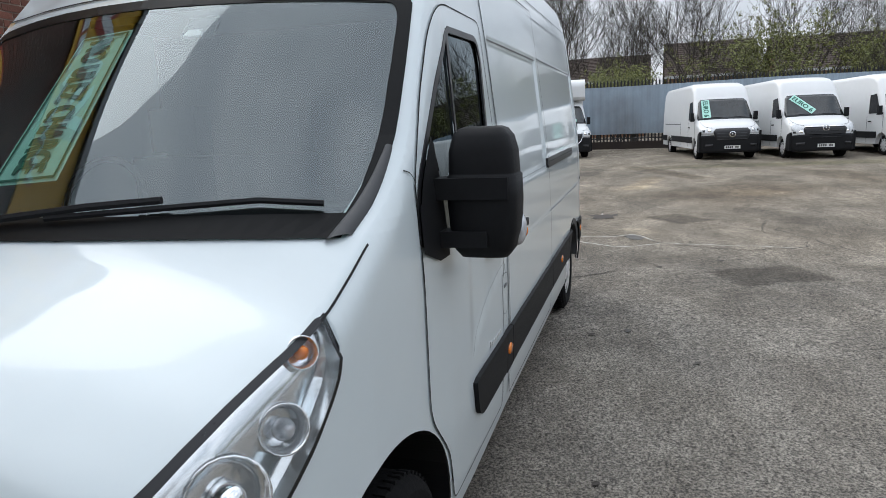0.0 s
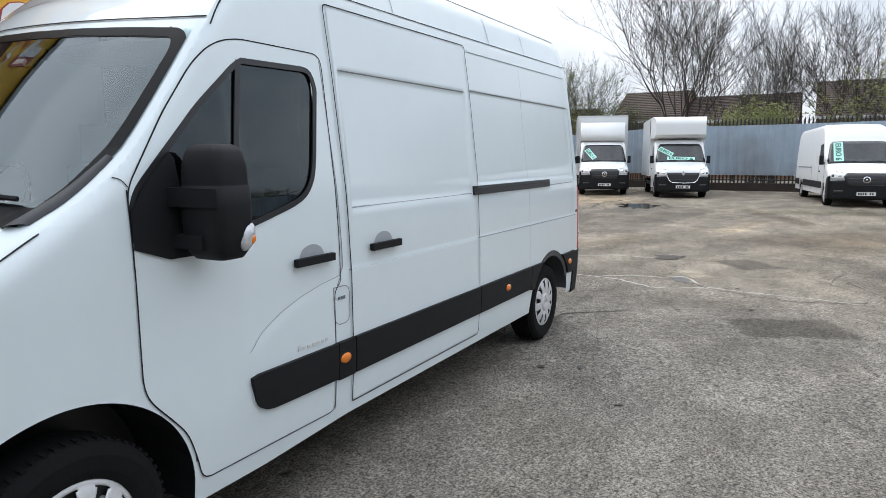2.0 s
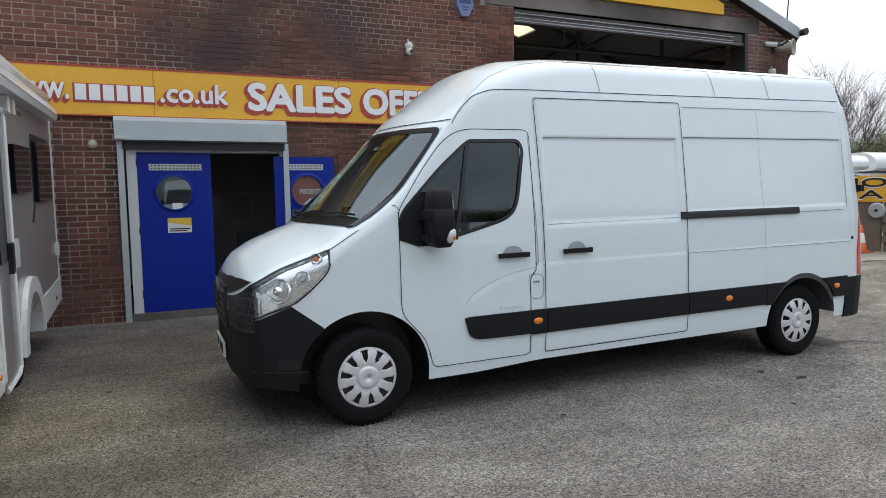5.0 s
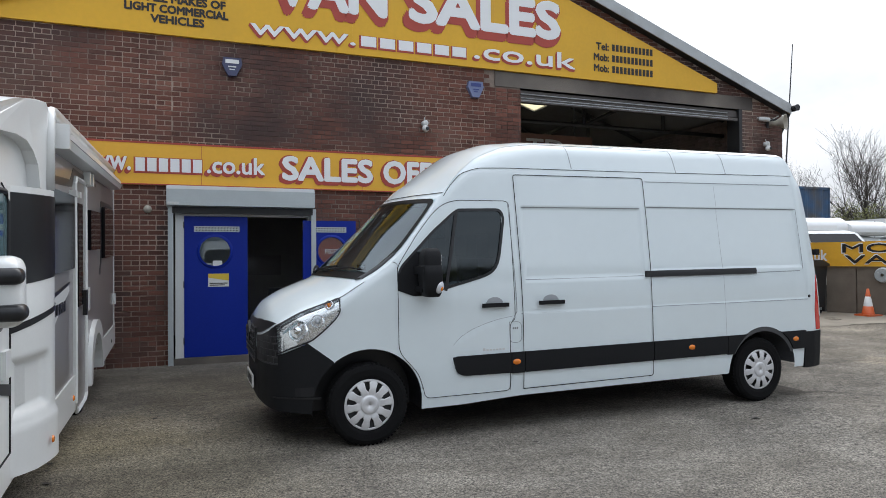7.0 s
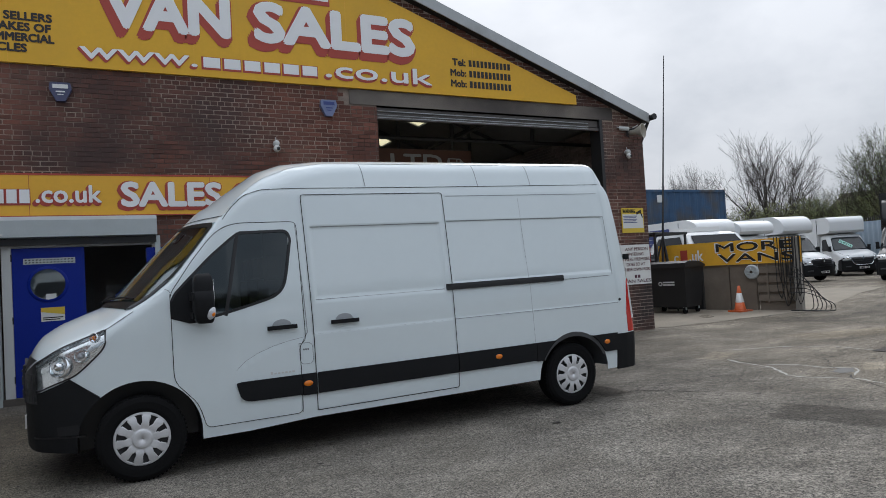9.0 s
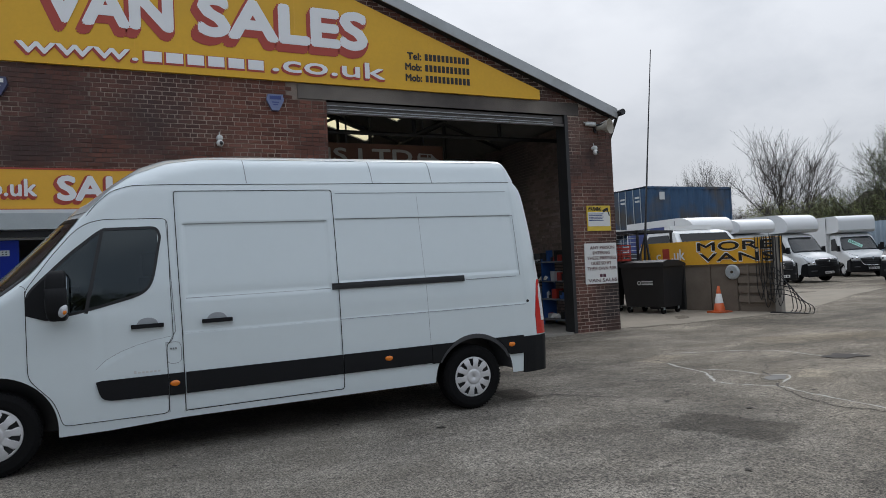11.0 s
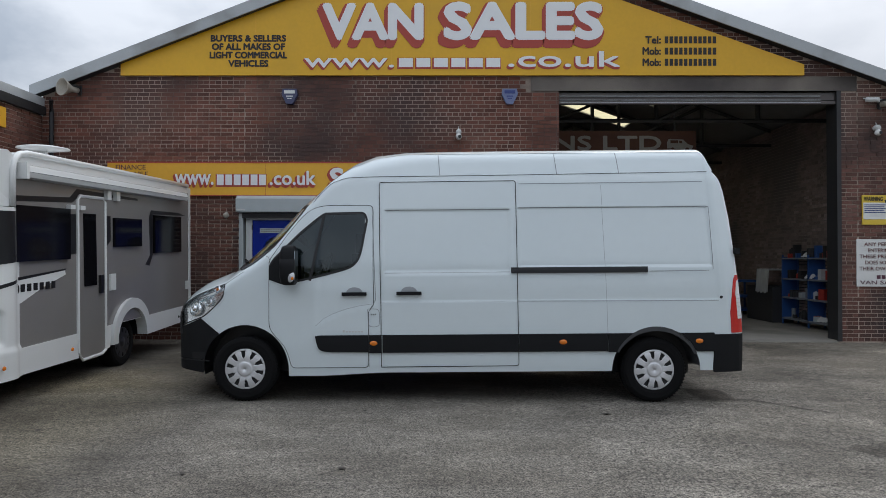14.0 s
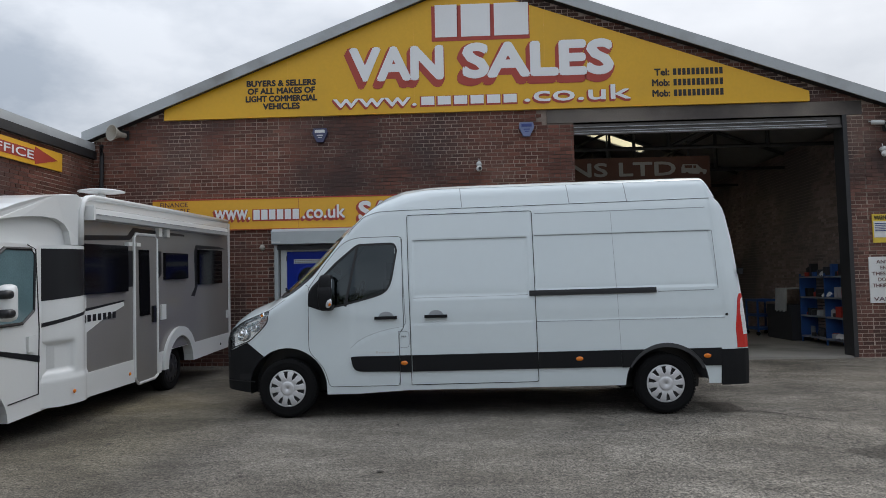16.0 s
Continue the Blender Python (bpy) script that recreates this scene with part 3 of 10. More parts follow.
def crack_line(name, pts, width, material, label, seed=2, jag=0.05, lift=0.005):
    rnd = random.Random(seed)
    fine = []
    for a, b in zip(pts, pts[1:]):
        n = max(2, int(math.dist(a, b) / 0.12))
        for i in range(n):
            f = i / n
            fine.append((a[0] + (b[0] - a[0]) * f + rnd.uniform(-jag, jag), a[1] + (b[1] - a[1]) * f + rnd.uniform(-jag, jag)))
    fine.append(pts[-1])
    bm = bmesh.new()
    prev = None
    for i, (x, y) in enumerate(fine):
        nx, ny = fine[min(i + 1, len(fine) - 1)]
        px, py = fine[max(i - 1, 0)]
        d = Vector((nx - px, ny - py)).normalized()
        w = width * rnd.uniform(0.3, 1.0) * (0.4 if i in (0, len(fine) - 1) else 1)
        z = rise(x, y) + lift
        pair = (bm.verts.new((x - d.y * w / 2, y + d.x * w / 2, z)), bm.verts.new((x + d.y * w / 2, y - d.x * w / 2, z)))
        if prev:
            bm.faces.new((prev[0], prev[1], pair[1], pair[0]))
        prev = pair
    return part(name, bm, material, GROUND, label)


# ---- workshop building ----
WY = 5.21                     # outer face of the front wall
XL, XR, XA, ZA = -5.48, 10.64, 2.41, 7.83
DOOR = (-1.67, 0.44, 0.0, 2.33)
BAY = (4.24, 9.43, 0.0, 4.67)
DEPTH = 17.0


def roof_z(x):
    return ZA - (0.387 * (XA - x) if x < XA else 0.362 * (x - XA))


def build_shell():
    wall = thing("wall_front", "dark red-brown brick gable wall of the workshop", "wall", kind="structure")
    bm = bmesh.new()
    y0, y1 = WY + 0.008, WY + 0.3
    top = lambda x: roof_z(x) - 0.2
    # piers and panels round the two openings
    box(bm, XL, DOOR[0], y0, y1, -0.3, 4.3)
    box(bm, DOOR[0], DOOR[1], y0, y1, DOOR[3], 4.3)
    box(bm, DOOR[1], BAY[0], y0, y1, -0.3, 4.3)
    box(bm, BAY[1], XR, y0, y1, -0.3, 4.3)
    prism(bm, [(XL, 4.3), (BAY[0], 4.3), (BAY[0], top(BAY[0])), (XA, top(XA)), (XL, top(XL))], "y", y0, y1)
    prism(bm, [(BAY[1], 4.3), (XR, 4.3), (XR, top(XR)), (BAY[1], top(BAY[1]))], "y", y0, y1)
    prism(bm, [(BAY[0], BAY[3]), (BAY[1], BAY[3]), (BAY[1], top(BAY[1])), (BAY[0], top(BAY[0]))], "y", y0, y1)
    part("masonry", bm, MORTAR, wall)
    # lintel over the bay
    bm = bmesh.new()
    box(bm, 3.72, 9.79, WY - 0.012, WY + 0.25, BAY[3], 4.94)
    part("concrete_lintel", bm, LINTEL, wall, "stained concrete lintel", bevel=0.01)
    # steel edges of the bay
    part("bay_jamb", boxes((BAY[1] - 0.02, BAY[1] + 0.06, WY - 0.02, WY + 0.32, 0, BAY[3])), STEEL_DARK, wall)
    part("shutter_guide", boxes((BAY[0], BAY[1], WY + 0.05, WY + 0.45, BAY[3] - 0.16, BAY[3] - 0.02), (BAY[0], BAY[1], WY + 0.02, WY + 0.1, BAY[3] - 0.24, BAY[3] - 0.18)), ROLL_STEEL, wall)
    for z in (0.205, 0.16, 0.085):
        part("shutter_edge", boxes((BAY[0] + 0.02, BAY[1] - 0.3, WY + 0.012, WY + 0.05, BAY[3] - z - 0.012, BAY[3] - z)), BARGE, wall)
    # side and back walls, floor, roof
    side = part("wall_east", boxes((XR - 0.25, XR, WY + 0.3, WY + DEPTH, -0.3, roof_z(XR) - 0.062)), INNER)
    tagged(side, "rough brick side wall of the workshop", "wall", kind="structure")
    side = part("wall_west", boxes((XL, XL + 0.25, WY + 0.3, WY + DEPTH, -0.3, roof_z(XL) - 0.062)), INNER)
    tagged(side, "rough brick side wall of the workshop", "wall", kind="structure")
    bm = bmesh.new()
    prism(bm, [(XL, -0.3), (XR, -0.3), (XR, roof_z(XR) - 0.2), (XA, ZA - 0.2), (XL, roof_z(XL) - 0.2)], "y", WY + DEPTH, WY + DEPTH + 0.3)
    tagged(part("wall_back", bm, INNER), "dim rear wall of the workshop", "wall", kind="structure")
    part_w = part("wall_inner", boxes((BAY[0] - 0.6, BAY[0] - 0.4, WY + 0.3, WY + DEPTH, 0, 4.0)), INNER)
    tagged(part_w, "inner partition wall of the workshop", "wall", kind="structure")
    fl = part("floor", boxes((XL + 0.25, XR - 0.25, WY + 0.02, WY + DEPTH, -0.2, 0.02)), CONCRETE)
    tagged(fl, "dusty grey concrete workshop floor", "floor", kind="structure")
    # roof slopes with sky-light strips on the east slope
    roof = thing("roof", "grey sheet roof with pale roof lights", "roof", kind="structure")
    for sgn in (-1, 1):
        xe = -5.6 if sgn < 0 else 10.68
        lights = [(7.6, 8.5), (10.4, 11.3), (13.4, 14.3)] if sgn > 0 else []
        cuts = [WY - 0.165] + [v for ab in lights for v in ab] + [WY + DEPTH + 0.2]
        bm = bmesh.new()
        for a, b in zip(cuts[::2], cuts[1::2]):
            prism(bm, [(XA, ZA), (xe, roof_z(xe)), (xe, roof_z(xe) - 0.06), (XA, ZA - 0.06)], "y", a, b)
        for a, b in lights:
            for xa, xb in ((XA, 4.4), (7.9, xe)):
                prism(bm, [(xa, roof_z(xa)), (xb, roof_z(xb)), (xb, roof_z(xb) - 0.06), (xa, roof_z(xa) - 0.06)], "y", a, b)
        part("roof_slope", bm, ROOF_SHEET, roof)
        for a, b in lights:
            bm = bmesh.new()
            prism(bm, [(4.4, roof_z(4.4) - 0.01), (7.9, roof_z(7.9) - 0.01), (7.9, roof_z(7.9) - 0.03), (4.4, roof_z(4.4) - 0.03)], "y", a, b)
            p = part("roof_light", bm, ROOF_LIGHT, roof, "pale translucent corrugated roof light")
            p.visible_shadow = False
    for sgn in (-1, 1):
        xe = -5.62 if sgn < 0 else 10.7
        bm = bmesh.new()
        prism(bm, [(XA, ZA + 0.01), (xe, roof_z(xe) + 0.01), (xe, roof_z(xe) - 0.205), (XA, ZA - 0.205)], "y", WY - 0.19, WY - 0.165)
        part("barge_board", bm, BARGE, roof, "pale grey barge board")
        bm = bmesh.new()
        prism(bm, [(XA, ZA - 0.13), (xe, roof_z(xe) - 0.13), (xe, roof_z(xe) - 0.195), (XA, ZA - 0.195)], "y", WY - 0.165, WY + 0.02)
        part("soffit", bm, STEEL_DARK, roof)
    bm = bmesh.new()
    tube(bm, [(XR + 0.12, WY - 0.3, roof_z(XR) - 0.1), (XR + 0.12, WY + DEPTH, roof_z(XR) - 0.1)], 0.07, 10)
    tube(bm, [(XR + 0.12, WY - 0.1, roof_z(XR) - 0.15), (XR + 0.03, WY + 0.1, 4.2), (XR + 0.03, WY + 0.1, 0.0)], 0.035, 8)
    part("gutter", bm, BLACK_TRIM, roof, "black plastic gutter and downpipe")
    # trusses seen through the bay
    for k, y in enumerate((6.6, 9.6, 12.6, 15.6)):
        bm = bmesh.new()
        a = XL + 0.3
        for p, q in (((a, 4.4), (XR - 0.3, 4.4)), ((a, roof_z(a) - 0.2), (XA, ZA - 0.2)), ((XA, ZA - 0.2), (XR - 0.3, roof_z(XR - 0.3) - 0.2)), ((XA, 4.4), (XA, ZA - 0.3)), ((XA, 4.4), (6.5, roof_z(6.5) - 0.2)), ((6.5, 4.4), (6.5, roof_z(6.5) - 0.2)), ((6.5, 4.4), (8.6, roof_z(8.6) - 0.2)), ((8.6, 4.4), (8.6, roof_z(8.6) - 0.2))):
            tube(bm, [(p[0], y, p[1]), (q[0], y, q[1])], 0.045, 6)
        tagged(part("roof_truss", bm, STEEL_DARK), "dark steel roof truss of the workshop", "truss", "roof trusses", "structure")
    return wall


def pane_translucent():
    m, n, l, b = node_mat("translucent_roof_light")
    n.remove(b)
    tr, df, mx = n.new("ShaderNodeBsdfTranslucent"), n.new("ShaderNodeBsdfTransparent"), n.new("ShaderNodeMixShader")
    tr.inputs["Color"].default_value = (0.85, 0.8, 0.6, 1)
    df.inputs["Color"].default_value = (0.8, 0.74, 0.55, 1)
    mx.inputs[0].default_value = 0.5
    l.new(tr.outputs[0], mx.inputs[1])
    l.new(df.outputs[0], mx.inputs[2])
    l.new(mx.outputs[0], n["Material Output"].inputs[0])
    return m


ROOF_LIGHT = pane_translucent()
WALL = build_shell()

# annex that stands forward of the gable on the west side
annex = thing("wall_annex", "brown brick annex wall beside the motorhome", "wall", kind="structure")
part("masonry", boxes((XL - 0.35, XL - 0.008, -9.0, WY + 0.3, -0.3, 4.2)), MORTAR, annex)
part("annex_fascia", boxes((XL - 0.4, XL + 0.05, -9.0, WY - 0.02, 4.36, 4.52)), BARGE, annex)
part("annex_gutter", boxes((XL - 0.1, XL + 0.08, -9.0, WY - 0.02, 4.2, 4.36)), STEEL_DARK, annex)
annex_roof = part("roof_annex", boxes((XL - 7, XL + 0.02, -9.0, WY, 4.5, 4.54)), BARGE)
tagged(annex_roof, "grey flat roof edge of the annex", "roof", kind="structure")


# ---- the large van ----
SURROUND = surface("grey_arch_trim", (0.075, 0.078, 0.084), 0.5, var=0.1)
YC, HALF = 0.99, 1.035
van_w = smooth_tab([(-0.90, 0.38), (-0.885, 0.51), (-0.865, 0.62), (-0.83, 0.715), (-0.78, 0.80), (-0.70, 0.868), (-0.56, 0.926), (-0.35, 0.976), (-0.1, 1.01), (0.2, 1.03), (0.5, HALF), (4.9, HALF), (5.15, 1.022), (5.28, 0.985), (5.34, 0.94)], blur=0.02)
van_t = smooth_tab([(0.2, 0.035), (0.35, 0.014), (0.6, 0.0), (1.2, 0.0), (1.45, 0.012), (2.0, 0.074), (2.34, 0.120), (2.42, 0.142), (2.66, 0.212)], blur=0.06)
van_zs = smooth_tab([(-0.90, 0.90), (-0.86, 0.95), (-0.8, 0.985), (-0.74, 1.02), (-0.56, 1.13), (-0.24, 1.245), (-0.04, 1.375), (0.1, 1.45), (0.3, 1.60), (0.5, 1.85), (0.7, 2.11), (0.9, 2.34), (1.1, 2.49), (1.4, 2.61), (1.7, 2.65), (5.34, 2.65)], blur=0.06)
van_zc = smooth_tab([(-0.90, 0.96), (-0.88, 1.02), (-0.83, 1.10), (-0.74, 1.185), (-0.6, 1.27), (-0.4, 1.35), (-0.27, 1.395), (-0.2, 1.45), (0.62, 2.27), (0.7, 2.31), (0.86, 2.43), (1.16, 2.64), (1.37, 2.708), (1.7, 2.728), (5.34, 2.708)], blur=0.03)
van_r = smooth_tab([(-0.90, 0.12), (-0.74, 0.13), (-0.56, 0.125), (-0.24, 0.105), (-0.03, 0.09), (0.15, 0.085), (0.3, 0.09), (0.7, 0.09), (1.2, 0.16), (1.5, 0.15), (1.9, 0.11), (5.0, 0.08)])
van_k = smooth_tab([(-0.90, 0.9), (-0.24, 0.86), (-0.03, 0.84), (0.15, 0.68), (0.3, 0.58), (0.7, 0.58), (1.0, 0.8), (1.5, 0.9), (1.9, 0.86), (5.0, 0.8)])
van_p = smooth_tab([(-0.95, 2.2), (-0.3, 2.0), (0.1, 1.9), (0.7, 1.9), (1.3, 2.6), (1.7, 3.6), (2.2, 5.0), (5.0, 9.0)])


def step(v, a, w):
    f = min(1.0, max(0.0, (v - a) / w + 0.5))
    return f * f * (3 - 2 * f)


def van_dent(x, z):
    """The pressings of the side panels, inwards."""
    d = 0.0
    for x0, x1, z0, z1 in ((1.50, 2.84, 1.345, 2.02), (2.93, 5.03, 1.40, 2.035)):
        d += 0.013 * step(x, x0, 0.03) * (1 - step(x, x1, 0.03)) * step(z, z0, 0.028) * (1 - step(z, z1, 0.022))
    if x > 1.43:
        d += 0.006 * step(z, 1.036, 0.016) * (1 - step(x, 5.08, 0.05))
    if 0.7 < x <= 1.43:
        d += 0.006 * step(z, tab(x, [(0.7, 0.74), (0.78, 0.81), (1.04, 0.936), (1.42, 1.02)]), 0.02) * step(x, 0.78, 0.1)
    return d


def van_ys(x, z):
    zs, r, k = van_zs(x), van_r(x), van_k(x)
    s = min(1.0, max(0.0, (z - (zs - r)) / r))
    return YC - van_w(x) + van_t(z) + r * (1 - math.sqrt(max(0.0, 1 - (k * s) ** 2)))


def van_zt(x, y):
    y0 = van_ys(x, van_zs(x))
    v = min(1.0, max(0.0, (y - y0) / (YC - y0)))
    return van_zs(x) + (van_zc(x) - van_zs(x)) * (1 - (1 - v) ** van_p(x))


van_tail = smooth_tab([(0.8, 0.0), (1.3, 0.045), (1.9, 0.103), (2.2, 0.152), (2.3, 0.188), (2.37, 0.23), (2.41, 0.272), (2.42, 0.288), (2.434, 0.272), (2.64, 0.37), (2.76, 0.42)], blur=0.006)


def van_warp(x, y, z):
    if x < -0.74:
        x = -0.74 + (x + 0.74) * 0.7
    if x > 4.5:
        x -= 0.09 * max(0.0, z - 0.8) * (x - 4.5) / 0.84
        d = x - (5.34 - van_tail(z))
        r = 0.03
        x -= 0.0 if d < -r else d if d > r else (d + r) ** 2 / (4 * r)
    return Vector((x, y, z))


def side_pt(x, z, off=0.0, far=False):
    y = van_ys(x, z) + van_dent(x, z) - off
    return van_warp(x, 2 * YC - y if far else y, z)


def arch(x, cx, cz, r):
    return cz + math.sqrt(r * r - (x - cx) ** 2) if abs(x - cx) < r else -1.0


RW = (4.372, 0.288)
low_tab = [(-0.90, 0.80), (-0.76, 0.78), (-0.70, 0.79), (-0.50, 0.872), (-0.29, 0.71), (-0.285, 0.25), (0.85, 0.255), (1.44, 0.285), (4.99, 0.285), (5.0, 0.67), (5.4, 0.67)]


def van_low(x):
    return max(tab(x, low_tab), arch(x, 0, 0.335, 0.467), arch(x, RW[0] + 0.01, RW[1], 0.468))


def bumper_low(x):
    return max(tab(x, [(-0.90, 0.36), (-0.8, 0.33), (-0.62, 0.305), (-0.39, 0.275)]), arch(x, 0, 0.335, 0.467))


def columns(a, b, step_=0.03, extra=()):
    n = max(1, round((b - a) / step_))
    return sorted(set([round(a + (b - a) * i / n, 4) for i in range(n + 1)] + [e for e in extra if a <= e <= b]))


ZL = sorted(set([round(0.22 + 0.03 * i, 3) for i in range(83)] + [1.025, 1.048, 1.33, 1.36, 1.385, 1.415, 2.008, 2.022, 2.034, 2.048, 2.30, 2.34, 2.37, 2.39, 2.405, 2.413, 2.42, 2.428, 2.436]))


def skin(bm, xs, lo, hi, off=0.0, zl=ZL, hole=None, far=False):
    """Side surface of the van between two curves, column by column."""
    prev = None
    for x in xs:
        a, b = lo(x), hi(x)
        if b < a + 1e-4:
            b = a + 1e-4
        zs = [min(b, max(a, z)) for z in [a] + list(zl) + [b]]
        col = [(x, z, bm.verts.new(side_pt(x, z, off, far))) for z in zs]
        if prev:
            for j in range(len(col) - 1):
                q = (prev[j], col[j], col[j + 1], prev[j + 1])
                if abs(q[1][1] - q[2][1]) < 1e-6 and abs(q[0][1] - q[3][1]) < 1e-6:
                    continue
                if hole and hole(sum(v[0] for v in q) / 4, sum(v[1] for v in q) / 4):
                    continue
                bm.faces.new([v[2] for v in q])
        prev = col


def tidy(bm):
    bmesh.ops.remove_doubles(bm, verts=bm.verts, dist=2e-4)
    bmesh.ops.delete(bm, geom=[v for v in bm.verts if not v.link_faces], context="VERTS")
    return bm


def strip(pts, width, off, where=side_pt, closed=False, thick=0.0, rounds=3):
    """A ribbon along a line in the side view, lying on the van's surface."""
    pts = list(pts)
    for _ in range(rounds):                 # denser, so that it follows the curve
        nxt = []
        for a, b in zip(pts, pts[1:] + (pts[:1] if closed else [])):
            nxt += [a, ((a[0] + b[0]) / 2, (a[1] + b[1]) / 2)]
        pts = nxt if closed else nxt + [pts[-1]]
    bm = bmesh.new()
    rows = []
    k = len(pts)
    for i, p in enumerate(pts):
        a = pts[(i - 1) % k] if closed else pts[max(0, i - 1)]
        b = pts[(i + 1) % k] if closed else pts[min(k - 1, i + 1)]
        d = Vector((b[0] - a[0], b[1] - a[1])).normalized()
        nrm = Vector((-d.y, d.x)) * width / 2
        rows.append((bm.verts.new(where(p[0] + nrm.x, p[1] + nrm.y, off)), bm.verts.new(where(p[0] - nrm.x, p[1] - nrm.y, off))))
    for a, b in zip(rows, rows[1:] + (rows[:1] if closed else [])):
        bm.faces.new((a[0], a[1], b[1], b[0]))
    if thick:
        bmesh.ops.recalc_face_normals(bm, faces=bm.faces)
        bmesh.ops.solidify(bm, geom=bm.faces[:], thickness=thick)
    return bm


def rounded(pts, r=0.05, n=5, closed=False):
    """The same line with its corners turned at about radius r."""
    pts = [Vector(p) for p in pts]
    k, out = len(pts), []
    for i, p in enumerate(pts):
        if not closed and i in (0, k - 1):
            out.append(tuple(p))
            continue
        a, b = pts[i - 1], pts[(i + 1) % k]
        da, db = (a - p), (b - p)
        ca = p + da.normalized() * min(r, da.length * 0.45)
        cb = p + db.normalized() * min(r, db.length * 0.45)
        for j in range(n + 1):
            f = j / n
            out.append(tuple(ca * (1 - f) ** 2 + p * 2 * f * (1 - f) + cb * f * f))
    return out


def slab(xs, lo, hi, out, thick=0.02, far=False):
    """A plate that stands proud of the side."""
    bm = bmesh.new()
    skin(bm, xs, lo, hi, out, zl=[lo(xs[len(xs) // 2]) * 0.5 + hi(xs[len(xs) // 2]) * 0.5], far=far)
    tidy(bm)
    bmesh.ops.recalc_face_normals(bm, faces=bm.faces)
    bmesh.ops.solidify(bm, geom=bm.faces[:], thickness=thick)
    return bm


def screen_x(y, z):
    """Where the windscreen lies at that height, by halving."""
    a, b = -0.5, 1.2
    y = y if y <= YC else 2 * YC - y
    for _ in range(26):
        m = (a + b) / 2
        if van_zt(m, y) < z:
            a = m
        else:
            b = m
    return (a + b) / 2


def screen_half(z):
    """Half the width of the windscreen at that height."""
    x = tab(z, [(1.38, -0.05), (1.45, 0.1), (1.6, 0.3), (1.85, 0.5), (2.11, 0.7), (2.34, 0.9)])
    return YC - van_ys(x, van_zs(x)) - 0.03


def screen_pt(u, v, off=0.0):
    """u from -1 (near side) to 1 across, v from 0 (base) to 1 (top)."""
    z = 1.405 + 0.705 * v - 0.02 * abs(u) ** 3
    y = YC + u * screen_half(z)
    p = Vector((screen_x(y, z), y, z))
    nrm = Vector((-0.70, 0.32 * u, 0.70)).normalized()
    return p + nrm * off




